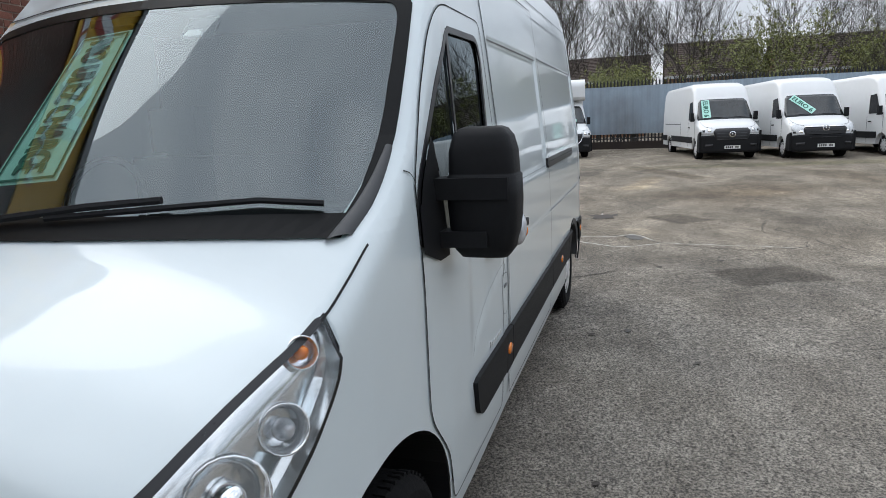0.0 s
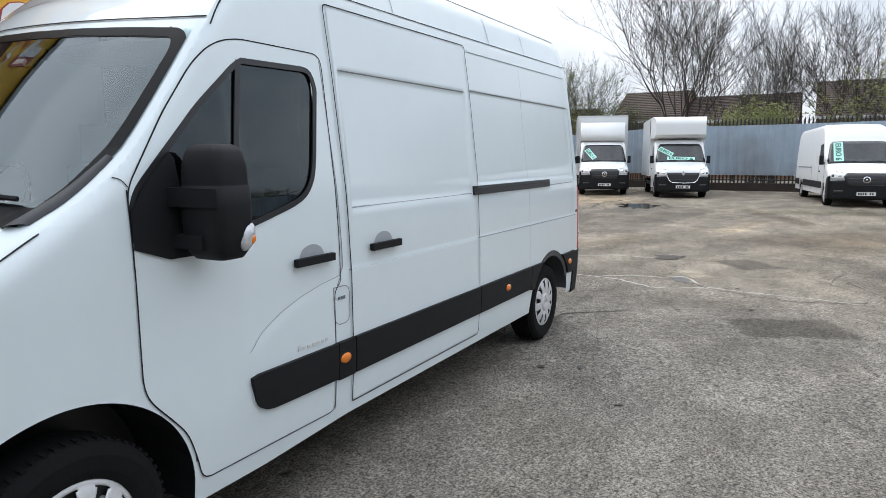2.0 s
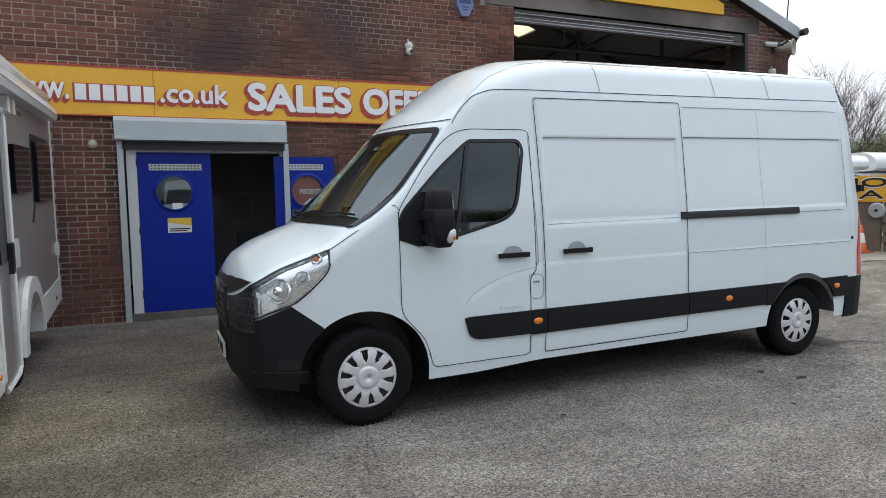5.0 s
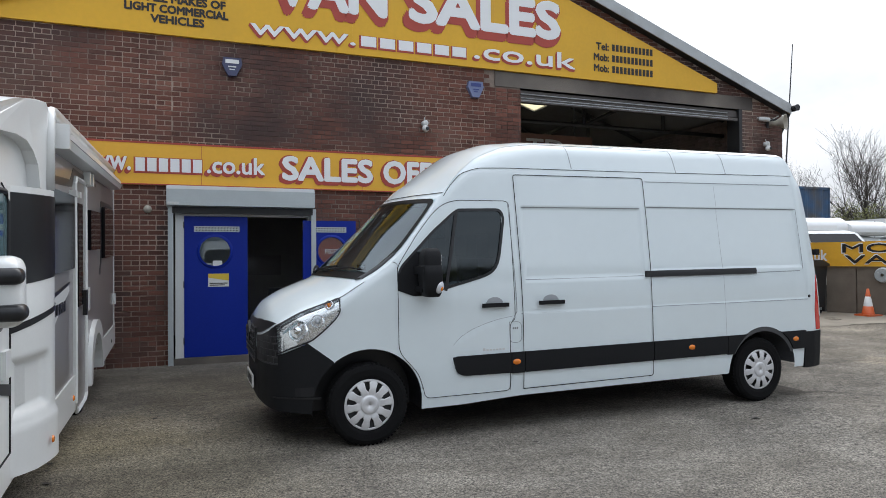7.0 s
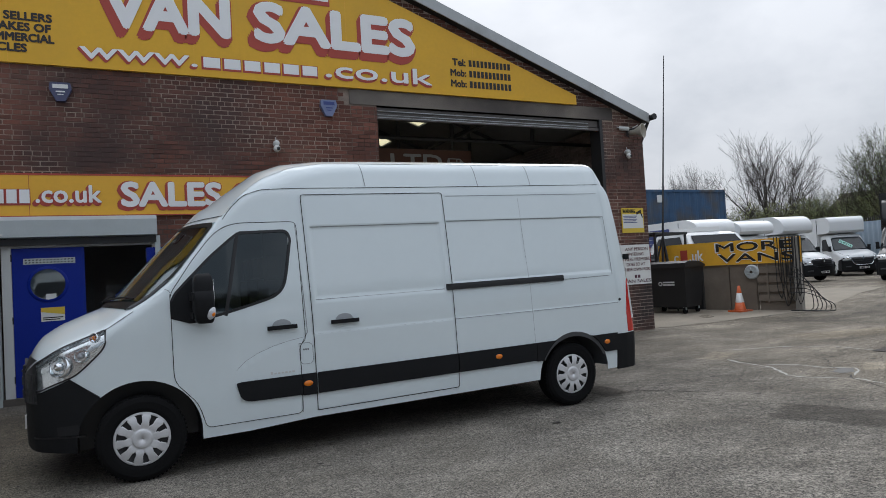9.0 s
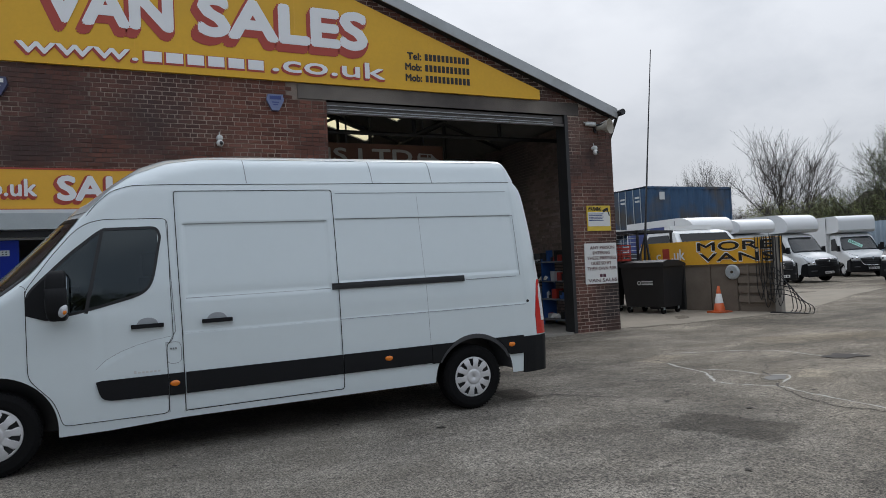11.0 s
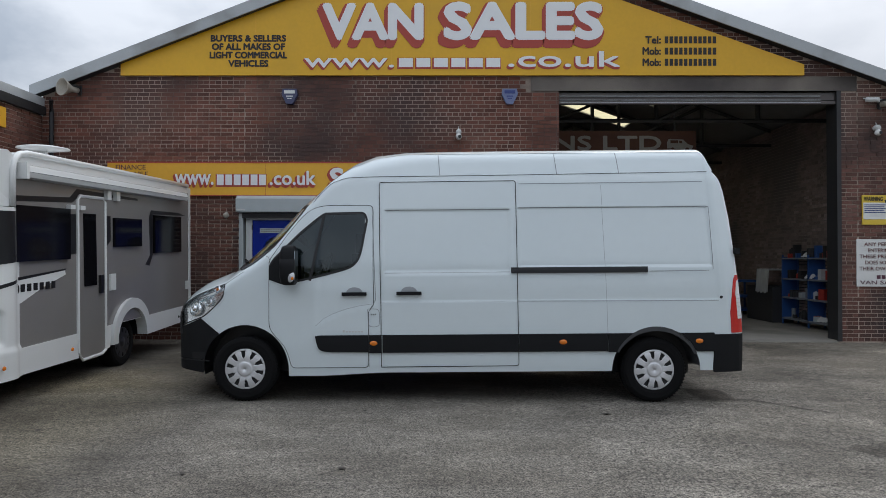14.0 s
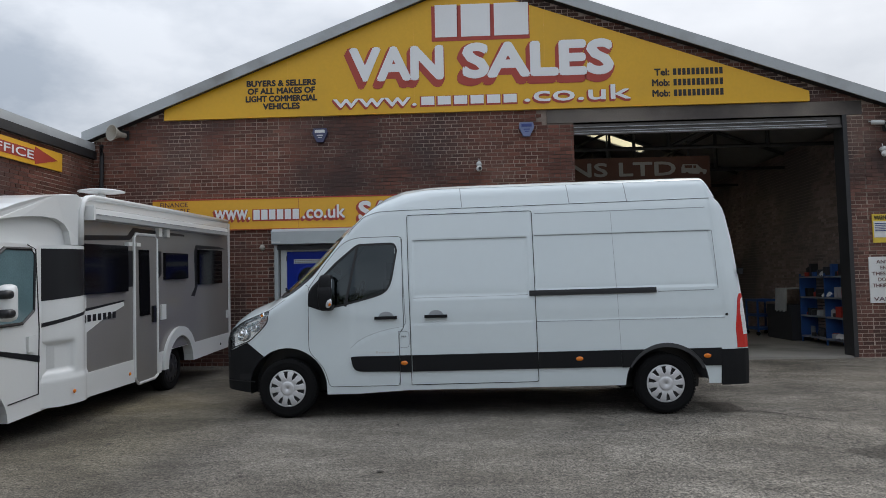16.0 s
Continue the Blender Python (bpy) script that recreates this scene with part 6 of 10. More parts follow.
low = thing("office_sign", "long yellow sign board over the office door", "sign")
LY = WY - 0.045
part("board", boxes((-4.22, 3.42, LY, WY, 2.69, 3.33)), YELLOW_LOW, low)
part("board_rim", boxes((-4.22, 3.42, LY - 0.006, LY, 3.305, 3.33), (-4.22, 3.42, LY - 0.006, LY, 2.69, 2.708)), SIGN_RED, low)
for x in (-1.25, 1.25):
    part("board_joint", boxes((x, x + 0.005, LY - 0.003, LY, 2.71, 3.3)), SIGN_RED, low)
sign_text(low, "www.", -2.95, -2.22, 2.89, 3.10, LY - 0.006, bold=0.035)
sign_text(low, ".co.uk", -1.17, -0.31, 2.89, 3.16, LY - 0.006, bold=0.035)
spans = block_row(-2.16, -1.21, 2.89, 3.09, 6, 0.2)
bars("block_shadow", SIGN_RED, low, [(a - 0.025, b + 0.01, c - 0.03, d + 0.01) for a, b, c, d in spans], LY - 0.002)
bars("block", SIGN_WHITE, low, spans, LY - 0.007)
sign_text(low, "SALES", -0.05, 1.44, 2.82, 3.22, LY - 0.006, bold=0.06)
sign_text(low, "OFFICE", 1.61, 3.2, 2.82, 3.22, LY - 0.006, bold=0.06)
words("small_letters", "FINANCE", SIGN_PURPLE, low, -4.06, -3.5, 3.18, 3.27, LY - 0.004, bold=0.01)
words("small_letters", "AVAILABLE", SIGN_PURPLE, low, -4.08, -3.46, 3.05, 3.14, LY - 0.004, bold=0.01)

arrow = thing("arrow_sign", "yellow sign with a red arrow to the office", "sign")
AX = XL + 0.03
bm = bmesh.new()
prism(bm, [(-1.5, 3.43), (4.12, 3.76), (4.12, 4.10), (-1.5, 4.13)], "x", AX - 0.02, AX + 0.02)
for v in bm.verts:
    if v.co.y < 0:
        v.co.z = 3.72 if v.co.z < 3.8 else 4.12
part("board", bm, YELLOW_LOW, arrow)
bm = bmesh.new()
prism(bm, [(-1.2, 3.80), (3.35, 3.83), (3.35, 3.77), (3.98, 3.94), (3.35, 4.08), (3.35, 4.02), (-1.2, 4.02)], "x", AX + 0.02, AX + 0.026)
part("arrow_shape", bm, SIGN_RED, arrow)
words("letters", "SALES OFFICE", SIGN_WHITE, arrow, 0.9, 3.3, 3.85, 3.99, 0, m=Matrix.Translation((AX + 0.032, 0, 0)) @ Matrix.Rotation(radians(90), 4, "Z"), bold=0.04)

# roller shutter over the door
sh = thing("roller_shutter_box", "pale grey steel roller shutter box over door", "shutter")
bm = bmesh.new()
prism(bm, [(WY, 2.36), (WY - 0.27, 2.38), (WY - 0.28, 2.62), (WY - 0.2, 2.68), (WY, 2.68)], "x", -1.735, 0.43)
part("box", bm, GALV, sh, bevel=0.006)
part("curtain_slat", boxes((-1.66, 0.42, WY - 0.13, WY - 0.08, 2.27, 2.37)), STEEL_DARK, sh)
part("maker_label", boxes((-1.72, -1.56, WY - 0.284, WY - 0.279, 2.40, 2.43)), PVC_GREY, sh)
for x in (-1.72, 0.40):
    part("guide_rail", boxes((x, x + 0.075, WY - 0.12, WY + 0.02, 0.0, 2.37)), GALV, sh, "steel shutter guide", bevel=0.004)

d1 = thing("door_1", "blue double office door, one leaf standing open", "door", kind="structure")
part("door_frame", boxes((-1.62, -1.50, WY - 0.03, WY + 0.1, 0.0, 2.3), (0.36, 0.46, WY - 0.03, WY + 0.1, 0.0, 2.3), (-1.5, 0.36, WY - 0.02, WY + 0.1, 2.24, 2.3)), PVC_GREY, d1, "pale grey door frame")
part("threshold", boxes((-1.66, 0.46, WY - 0.1, WY + 0.3, -0.02, 0.095)), LINTEL, d1, bevel=0.01)


def door_leaf(x0, x1, y, z0, z1, notice):
    leaf_th = 0.045
    cx, cz, r = (x0 + x1) / 2 + (-0.02 if notice else 0.03), 1.70, 0.235
    bm = bmesh.new()
    n = 28
    for yy, flip in ((y, False), (y + leaf_th, True)):
        circ = [bm.verts.new((cx + r * math.cos(2 * math.pi * i / n), yy, cz + r * math.sin(2 * math.pi * i / n))) for i in range(n)]
        rect = []
        for i in range(n):
            a = 2 * math.pi * i / n
            c, s = math.cos(a), math.sin(a)
            k = min((x1 - cx) / c if c > 1e-6 else (x0 - cx) / c if c < -1e-6 else 99, (z1 - cz) / s if s > 1e-6 else (z0 - cz) / s if s < -1e-6 else 99)
            rect.append(bm.verts.new((cx + k * c, yy, cz + k * s)))
        for i in range(n):
            bm.faces.new((circ[i], circ[(i + 1) % n], rect[(i + 1) % n], rect[i]))
        corners = [(x1, z1), (x0, z1), (x0, z0), (x1, z0)]
        for px, pz in corners:
            a = [v for v in rect if abs(v.co.x - px) < 1e-5]
            b = [v for v in rect if abs(v.co.z - pz) < 1e-5]
            if a and b:
                va = min(a, key=lambda v: abs(v.co.z - pz))
                vb = min(b, key=lambda v: abs(v.co.x - px))
                if va is not vb and abs(va.co.z - pz) > 1e-5:
                    bm.faces.new((va, vb, bm.verts.new((px, yy, pz))))
    leaf = part("door_leaf", bm, BLUE_DOOR, d1, "deep blue door leaf with a round window")
    bm = bmesh.new()
    lathe(bm, [(r - 0.012, -0.012), (r + 0.025, -0.012), (r + 0.03, 0.0)], (cx, y, cz), "y", 28)
    lathe(bm, [(r - 0.012, -0.012), (r - 0.012, 0.05)], (cx, y, cz), "y", 28)
    part("porthole_ring", bm, BLUE_DOOR, leaf, smooth=True)
    bm = bmesh.new()
    lathe(bm, [(0.001, 0.02), (r, 0.02)], (cx, y, cz), "y", 28)
    g = part("porthole_glass", bm, GLASS, leaf, "round window glass")
    g.visible_shadow = False
    part("edge", boxes((x0, x1, y + 0.001, y + leaf_th - 0.001, z0, z0 + 0.012), (x0, x0 + 0.01, y + 0.001, y + leaf_th - 0.001, z0, z1), (x1 - 0.01, x1, y + 0.001, y + leaf_th - 0.001, z0, z1), (x0, x1, y + 0.001, y + leaf_th - 0.001, z1 - 0.01, z1)), BLUE_DOOR, leaf)
    vx0, vx1 = (x0 + 0.14, x1 - 0.12) if notice else (x0 + 0.13, x1 - 0.16)
    part("vent_plate", boxes((vx0, vx1, y - 0.006, y, 2.0, 2.085)), GALV, leaf, "pierced steel vent plate")
    bm = bmesh.new()
    k = int((vx1 - vx0) / 0.045)
    for row in range(2):
        for i in range(k):
            x = vx0 + 0.02 + i * 0.045
            prism(bm, [(x, 2.015 + row * 0.037), (x + 0.022, 2.015 + row * 0.037), (x + 0.03, 2.032 + row * 0.037), (x + 0.008, 2.032 + row * 0.037)], "y", y - 0.0075, y - 0.006)
    tagged(part("vent_slots", bm, STEEL_DARK, leaf), kind="stuff")
    if notice:
        part("notice", boxes((cx - 0.10, cx + 0.20, y - 0.004, y, 1.16, 1.36)), PLATE, leaf, "white and yellow notice")
        bm = bmesh.new()
        prism(bm, [(cx - 0.10, 1.30), (cx + 0.20, 1.25), (cx + 0.20, 1.36), (cx - 0.10, 1.36)], "y", y - 0.006, y - 0.004)
        part("notice_colour", bm, PLATE_Y, leaf)
        part("notice_bars", boxes((cx - 0.08, cx + 0.18, y - 0.006, y - 0.004, 1.205, 1.22), (cx - 0.08, cx + 0.14, y - 0.006, y - 0.004, 1.178, 1.192)), SIGN_BLACK, leaf)
        part("small_notice", boxes((cx - 0.03, cx + 0.1, y - 0.002, y + 0.004, 1.47, 1.56)), PLATE, leaf)
    else:
        bm = bmesh.new()
        lathe(bm, [(0.001, 0.03), (r - 0.015, 0.03)], (cx, y, cz), "y", 28)
        part("window_poster", bm, POSTER_RED, leaf, "dull red poster behind the round window")
        words("poster_letters", "PEDESTR", SIGN_WHITE, leaf, cx - 0.10, cx + 0.21, 1.66, 1.73, y + 0.025, bold=0.02)
        bm = bmesh.new()
        prism(bm, [(cx - 0.06, 1.51), (cx + 0.05, 1.60), (cx + 0.1, 1.55), (cx + 0.2, 1.55), (cx + 0.15, 1.50)], "y", y + 0.023, y + 0.026)
        part("poster_arrow", bm, SIGN_WHITE, leaf)
    bm = bmesh.new()
    for z in (0.35, 1.2, 2.1):
        hx = x0 if notice else x0 + 0.0
        tube(bm, [(hx - 0.006, y - 0.004, z - 0.05), (hx - 0.006, y - 0.004, z + 0.05)], 0.01, 6)
    part("hinge", bm, STEEL_DARK, leaf)
    return leaf


POSTER_RED = surface("faded_red_poster", (0.3, 0.07, 0.05), 0.5, var=0.1)
door_leaf(-1.495, -0.575, WY - 0.02, 0.1, 2.235, True)
door_leaf(0.27, 1.13, WY - 0.09, 0.1, 2.19, False)
bm = bmesh.new()
tube(bm, [(1.2, WY, 2.22), (1.2, WY - 0.05, 2.2), (1.2, WY - 0.06, 2.0), (1.2, WY - 0.03, 1.96)], 0.009, 6)
tagged(part("wall_hook", bm, STEEL_DARK), "dark steel door hook on the brick wall", "hook")
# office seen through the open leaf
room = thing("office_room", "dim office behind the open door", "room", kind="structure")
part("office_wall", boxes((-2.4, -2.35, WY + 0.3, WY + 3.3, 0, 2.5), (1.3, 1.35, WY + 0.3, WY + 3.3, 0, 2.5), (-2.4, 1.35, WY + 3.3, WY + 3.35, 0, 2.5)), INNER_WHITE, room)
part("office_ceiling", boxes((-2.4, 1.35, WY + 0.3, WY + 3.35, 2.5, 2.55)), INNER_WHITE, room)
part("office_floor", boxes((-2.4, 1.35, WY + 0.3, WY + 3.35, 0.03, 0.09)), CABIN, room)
pic = part("notice_board", boxes((-0.35, 0.35, WY + 3.27, WY + 3.3, 1.25, 1.65)), GREY_PANEL)
tagged(pic, "dim framed notice on the office wall", "notice")
bm = bmesh.new()
box(bm, -0.1, 0.5, WY + 1.4, WY + 1.5, 0.5, 1.05)
box(bm, -0.1, 0.5, WY + 1.0, WY + 1.5, 0.42, 0.52)
for x in (-0.08, 0.44):
    for y in (1.02, 1.44):
        box(bm, x, x + 0.04, WY + y, WY + y + 0.04, 0.09, 0.42)
tagged(part("office_chair", bm, SEAT_CLOTH), "dark padded chair inside the office", "chair")

# alarm boxes, camera, lamps, horns
def alarm_box(x, z, label, mat):
    e = thing("alarm_box", label, "alarm", Matrix.Translation((x, WY, z)), "alarm boxes")
    bm = bmesh.new()
    prism(bm, [(-0.13, 0.13), (0.13, 0.13), (0.15, 0.03), (0.06, -0.15), (-0.06, -0.15), (-0.15, 0.03)], "y", -0.09, 0)
    part("housing", bm, mat, e, bevel=0.015)
    part("panel", boxes((-0.1, 0.1, -0.094, -0.09, 0.04, 0.1)), PLATE if mat is ALARM_NAVY else BLUE_SIDE, e)
    part("panel_bars", boxes((-0.06, 0.06, -0.094, -0.09, -0.02, 0.0), (-0.04, 0.04, -0.094, -0.09, -0.06, -0.045)), PLATE if mat is ALARM_NAVY else BLUE_SIDE, e)


ALARM_NAVY = surface("navy_plastic", (0.05, 0.055, 0.12), 0.4, var=0.1)
ALARM_BLUE = surface("faded_blue_plastic", (0.16, 0.19, 0.33), 0.5, var=0.1)
alarm_box(-0.80, 4.56, "dark blue triangular alarm box with a white face", ALARM_NAVY)
alarm_box(3.31, 4.56, "faded blue triangular alarm box", ALARM_BLUE)


def wall_camera(x, y, z, label):
    e = thing("wall_camera", label, "camera", Matrix.Translation((x, y, z)), "wall cameras")
    bm = bmesh.new()
    lathe(bm, [(0.001, -0.1), (0.05, -0.1), (0.055, -0.03), (0.05, 0)], (0, 0, 0.05), "y", 14)
    part("mount", bm, PVC_GREY, e, smooth=True)
    bm = bmesh.new()
    bmesh.ops.create_uvsphere(bm, u_segments=14, v_segments=10, radius=0.06, matrix=Matrix.Translation((0, -0.09, -0.045)))
    part("eye", bm, PLATE, e, smooth=True)
    bm = bmesh.new()
    lathe(bm, [(0.001, -0.155), (0.03, -0.15), (0.032, -0.12)], (0.015, 0, -0.05), "y", 12)
    part("lens", bm, BLACK_TRIM, e)
    bm = bmesh.new()
    tube(bm, [(0, -0.05, 0.09), (0, -0.02, 0.16)], 0.008, 6)
    part("stem", bm, PVC_GREY, e)


wall_camera(2.36, WY, 3.84, "small white security camera on the brick wall")
wall_camera(10.13, WY, 3.92, "small white security camera on the pillar")


def horn(x, z, yaw):
    e = thing("horn_speaker", "pale weathered horn loudspeaker on the wall", "speaker", Matrix.Translation((x, WY - 0.22, z)) @ Matrix.Rotation(yaw, 4, "Z"), "horn speakers")
    bm = bmesh.new()
    lathe(bm, [(0.001, 0.18), (0.05, 0.17), (0.055, 0.05), (0.09, -0.02), (0.15, -0.12), (0.165, -0.15), (0.155, -0.15), (0.09, -0.03), (0.03, 0.02), (0.001, 0.02)], (0, 0, 0), "y", 22)
    part("horn_bell", bm, HORN, e, smooth=True)
    part("bracket", boxes((-0.02, 0.02, 0.02, 0.22, 0.05, 0.09), (-0.05, 0.05, 0.2, 0.22, -0.08, 0.1)), STEEL_DARK, e)


HORN = surface("cream_horn_paint", (0.42, 0.39, 0.33), 0.6, var=0.15, dirt=(0.25, 0.22, 0.18))
horn(-4.85, 4.66, radians(-25))
horn(10.28, 4.40, radians(25))
bm = bmesh.new()
tube(bm, [(9.95, WY - 0.03, 4.5), (10.1, WY - 0.18, 4.46)], 0.045, 10)
tube(bm, [(9.9, WY - 0.03, 4.52), (10.3, WY - 0.03, 4.5), (10.5, WY - 0.03, 4.6)], 0.012, 6)
tagged(part("security_light", bm, PVC_GREY), "small grey security light with its cable", "lamp")
bm = bmesh.new()
lathe(bm, [(0.001, -0.05), (0.045, -0.045), (0.06, 0.0)], (-2.0, WY, 2.33), "y", 16)
tagged(part("doorbell", bm, HORN, smooth=True), "small round bell on the brick wall", "bell")

warn = thing("warning_sign", "yellow and white warning sign on the pillar", "sign")
part("panel", boxes((9.87, 10.50, WY - 0.02, WY, 2.17, 2.72)), PLATE_Y, warn)
part("panel_white", boxes((9.89, 10.48, WY - 0.024, WY - 0.02, 2.27, 2.58)), PLATE, warn)
words("letters", "WARNING", SIGN_BLACK, warn, 9.90, 10.25, 2.61, 2.69, WY - 0.024, bold=0.04)
bars("text_bars", BLUE_SIDE, warn, [(9.91, 10.3 - 0.03 * (i % 2), 2.53 - i * 0.035, 2.545 - i * 0.035) for i in range(5)], WY - 0.024)
bm = bmesh.new()
prism(bm, [(10.28, 2.62), (10.42, 2.68), (10.44, 2.63), (10.3, 2.57)], "y", WY - 0.028, WY - 0.024)
prism(bm, [(10.4, 2.62), (10.43, 2.62), (10.48, 2.5), (10.45, 2.5)], "y", WY - 0.028, WY - 0.024)
part("camera_symbol", bm, SIGN_BLACK, warn)
risk = thing("risk_notice", "white notice with dark red capitals on the pillar", "sign")
part("panel", boxes((9.76, 10.61, WY - 0.02, WY, 1.02, 1.9)), PLATE, risk)
INK = surface("dark_red_ink", (0.1, 0.02, 0.02), 0.6, var=0.1)
for i, (tx, a, b) in enumerate((("ANY PERSON", 9.9, 10.55), ("ENTERING", 9.97, 10.42), ("THESE PREMISES", 9.81, 10.59), ("DOES SO AT", 9.92, 10.45), ("THEIR OWN RISK", 9.81, 10.59))):
    tagged(words("letters", tx, INK, risk, a, b, 1.77 - i * 0.113, 1.84 - i * 0.113, WY - 0.023, bold=0.02), kind="stuff")
tagged(words("letters", "VAN SALES", SIGN_PURPLE, risk, 9.82, 10.59, 1.06, 1.13, WY - 0.023, bold=0.03), kind="stuff")
bars("name_bars", SIGN_PURPLE, risk, [(10.13, 10.2, 1.16, 1.23), (10.22, 10.29, 1.16, 1.23)], WY - 0.02)

# inside the workshop
bay_sign = thing("workshop_sign", "dim brown sign with pale lettering on the rear wall", "sign")
BY = 8.7
part("board", boxes((3.2, 8.12, BY, BY + 0.05, 3.8, 4.6)), BOARD_DIM, bay_sign)
for x in (3.7, 5.6, 7.6):
    part("hanger", boxes((x, x + 0.04, BY + 0.05, BY + 0.07, 4.3, roof_z(x) - 0.06)), STEEL_DARK, bay_sign)
tagged(words("letters", "VANS LTD", LETTER_DIM, bay_sign, 3.62, 7.27, 4.14, 4.47, BY - 0.006, bold=0.06), kind="stuff")
bm = bmesh.new()
prism(bm, [(7.32, 4.2), (7.9, 4.16), (7.95, 4.26), (7.82, 4.30), (7.7, 4.41), (7.36, 4.42), (7.32, 4.34)], "y", BY - 0.01, BY)
bmesh.ops.translate(bm, verts=bm.verts, vec=(0.1, 0, -0.02))
part("van_shape", bm, LETTER_DIM, bay_sign)
part("van_glass", boxes((7.5, 7.68, BY - 0.013, BY - 0.01, 4.3, 4.37), (7.71, 7.78, BY - 0.013, BY - 0.01, 4.3, 4.36)), BOARD_DIM, bay_sign)
for x in (7.55, 7.9):
    bm = bmesh.new()
    lathe(bm, [(0.001, -0.014), (0.05, -0.014), (0.05, 0.0)], (x, BY, 4.15), "y", 12)
    part("van_wheel", bm, BOARD_DIM, bay_sign)

RY, RL = 6.2, 2.2
rack = thing("steel_shelving", "blue and grey steel shelving heaped with tins and boxes", "shelf", Matrix.Translation((10.0, RY, 0.02)))
for y in (0.0, 1.08, RL - 0.03):
    for x in (0, 0.36):
        part("post", boxes((x, x + 0.03, y, y + 0.03, 0, 1.6)), BLUE_STEEL if y else STEEL_DARK, rack)
for z in (0.12, 0.6, 1.03, 1.5):
    part("shelf_board", boxes((0, 0.39, 0, RL, z, z + 0.035)), SHELF_GREY, rack)
part("back_panel", boxes((0.385, 0.395, 0, RL, 0.1, 1.55)), CABIN, rack)
for y in (1.1, RL):
    part("side_panel", boxes((0.0, 0.39, y, y + 0.01, 0.1, 1.55)), BLUE_STEEL, rack)
rnd = random.Random(8)
TIN = [SHELF_GREY, BLUE_STEEL, STEEL_DARK, CABIN, STEEL_DARK, SHEET_GREY, CABIN, GALV, RED_CRATE]
for z in (0.155, 0.635, 1.065, 1.535):
    y = 0.05
    while y < RL - 0.2:
        w, h = rnd.uniform(0.05, 0.17), rnd.uniform(0.07, 0.24) * (1.25 if z > 1.4 else 1.0)
        x = 10.02 + rnd.uniform(0.0, 0.1)
        bm = bmesh.new()
        kind = rnd.random()
        if kind < 0.45:
            r = w / 2
            lathe(bm, [(0.001, 0), (r, 0), (r, h * 0.8), (r * 0.9, h * 0.84), (r * 0.4, h * 0.9), (r * 0.4, h), (0.001, h)] if kind < 0.2 else [(0.001, 0), (r, 0), (r, h), (r - 0.01, h + 0.005), (0.001, h + 0.005)], (x + r + 0.02, RY + y + r, z + 0.02), "z", 12)
            tagged(part("paint_tin", bm, rnd.choice(TIN)), "small tin on the workshop shelving", "tin", "shelf clutter")
        elif kind < 0.85:
            box(bm, 0, rnd.uniform(0.12, 0.28), 0, w, 0, h, m=Matrix.Translation((x, RY + y, z + 0.02)) @ Matrix.Rotation(rnd.uniform(-0.2, 0.2), 4, "Z"))
            tagged(part("carton", bm, rnd.choice(TIN), bevel=0.006), "small carton on the workshop shelving", "box", "shelf clutter")
        else:
            n = 9
            grid = [[bm.verts.new((x - 0.02 + 0.18 * i / n + rnd.uniform(-0.01, 0.01), RY + y + (w + 0.08) * j / n, z + 0.025 + 0.1 * math.sin(math.pi * i / n) * math.sin(math.pi * j / n) + rnd.uniform(0, 0.03))) for i in range(n + 1)] for j in range(n + 1)]
            for j in range(n):
                for i in range(n):
                    bm.faces.new((grid[j][i], grid[j][i + 1], grid[j + 1][i + 1], grid[j + 1][i]))
            tagged(part("crumpled_rag", bm, PLATE), "crumpled pale rag on the shelving", "rag", "shelf clutter")
        y += w + rnd.uniform(0.0, 0.07)
bench = thing("covered_bench", "dark bench half covered by a grey plastic sheet", "bench", Matrix.Translation((9.85, 8.55, 0.02)))
part("cabinet", boxes((0, 0.5, 0, 1.3, 0, 0.85)), CABIN, bench, bevel=0.01)
bm = bmesh.new()
n = 24
top = [(0.5, 0.95), (-0.03, 0.95), (-0.07, 0.4)]
rows = []
for j in range(n + 1):
    y = 0.1 + 0.62 * j / n
    rows.append([bm.verts.new((x + (0.02 * math.sin(j * 1.9) if z < 0.8 else 0), y, z + 0.3 + 0.02 * math.sin(j * 0.9))) for x, z in top])
for a, b in zip(rows, rows[1:]):
    for i in range(2):
        bm.faces.new((a[i], a[i + 1], b[i + 1], b[i]))
part("plastic_sheet", bm, SHEET_GREY, bench, "creased grey plastic sheet", smooth=True)
trolley = thing("tool_trolley", "blue steel tool trolley on castors", "trolley", Matrix.Translation((9.72, 10.15, 0.02)))
for x in (0, 0.5):
    for y in (0, 0.7):
        part("post", boxes((x, x + 0.04, y, y + 0.04, 0.1, 0.95)), BLUE_STEEL, trolley)
        bm = bmesh.new()
        lathe(bm, [(0.001, -0.02), (0.05, -0.02), (0.05, 0.02), (0.001, 0.02)], (x + 0.02, y + 0.02, 0.05), "y", 12)
        part("castor", bm, RUBBER, trolley)
for z in (0.15, 0.5, 0.9):
    part("tray", boxes((0, 0.54, 0, 0.74, z, z + 0.06)), BLUE_STEEL, trolley)

# black downpipe in the corner
bm = bmesh.new()
tube(bm, [(XL + 0.28, WY - 0.2, 4.45), (XL + 0.22, WY - 0.08, 4.25), (XL + 0.22, WY - 0.08, 0.0)], 0.04, 10)
dp = part("downpipe", bm, BLACK_TRIM)
tagged(dp, "black downpipe in the corner of the brick wall", "pipe")


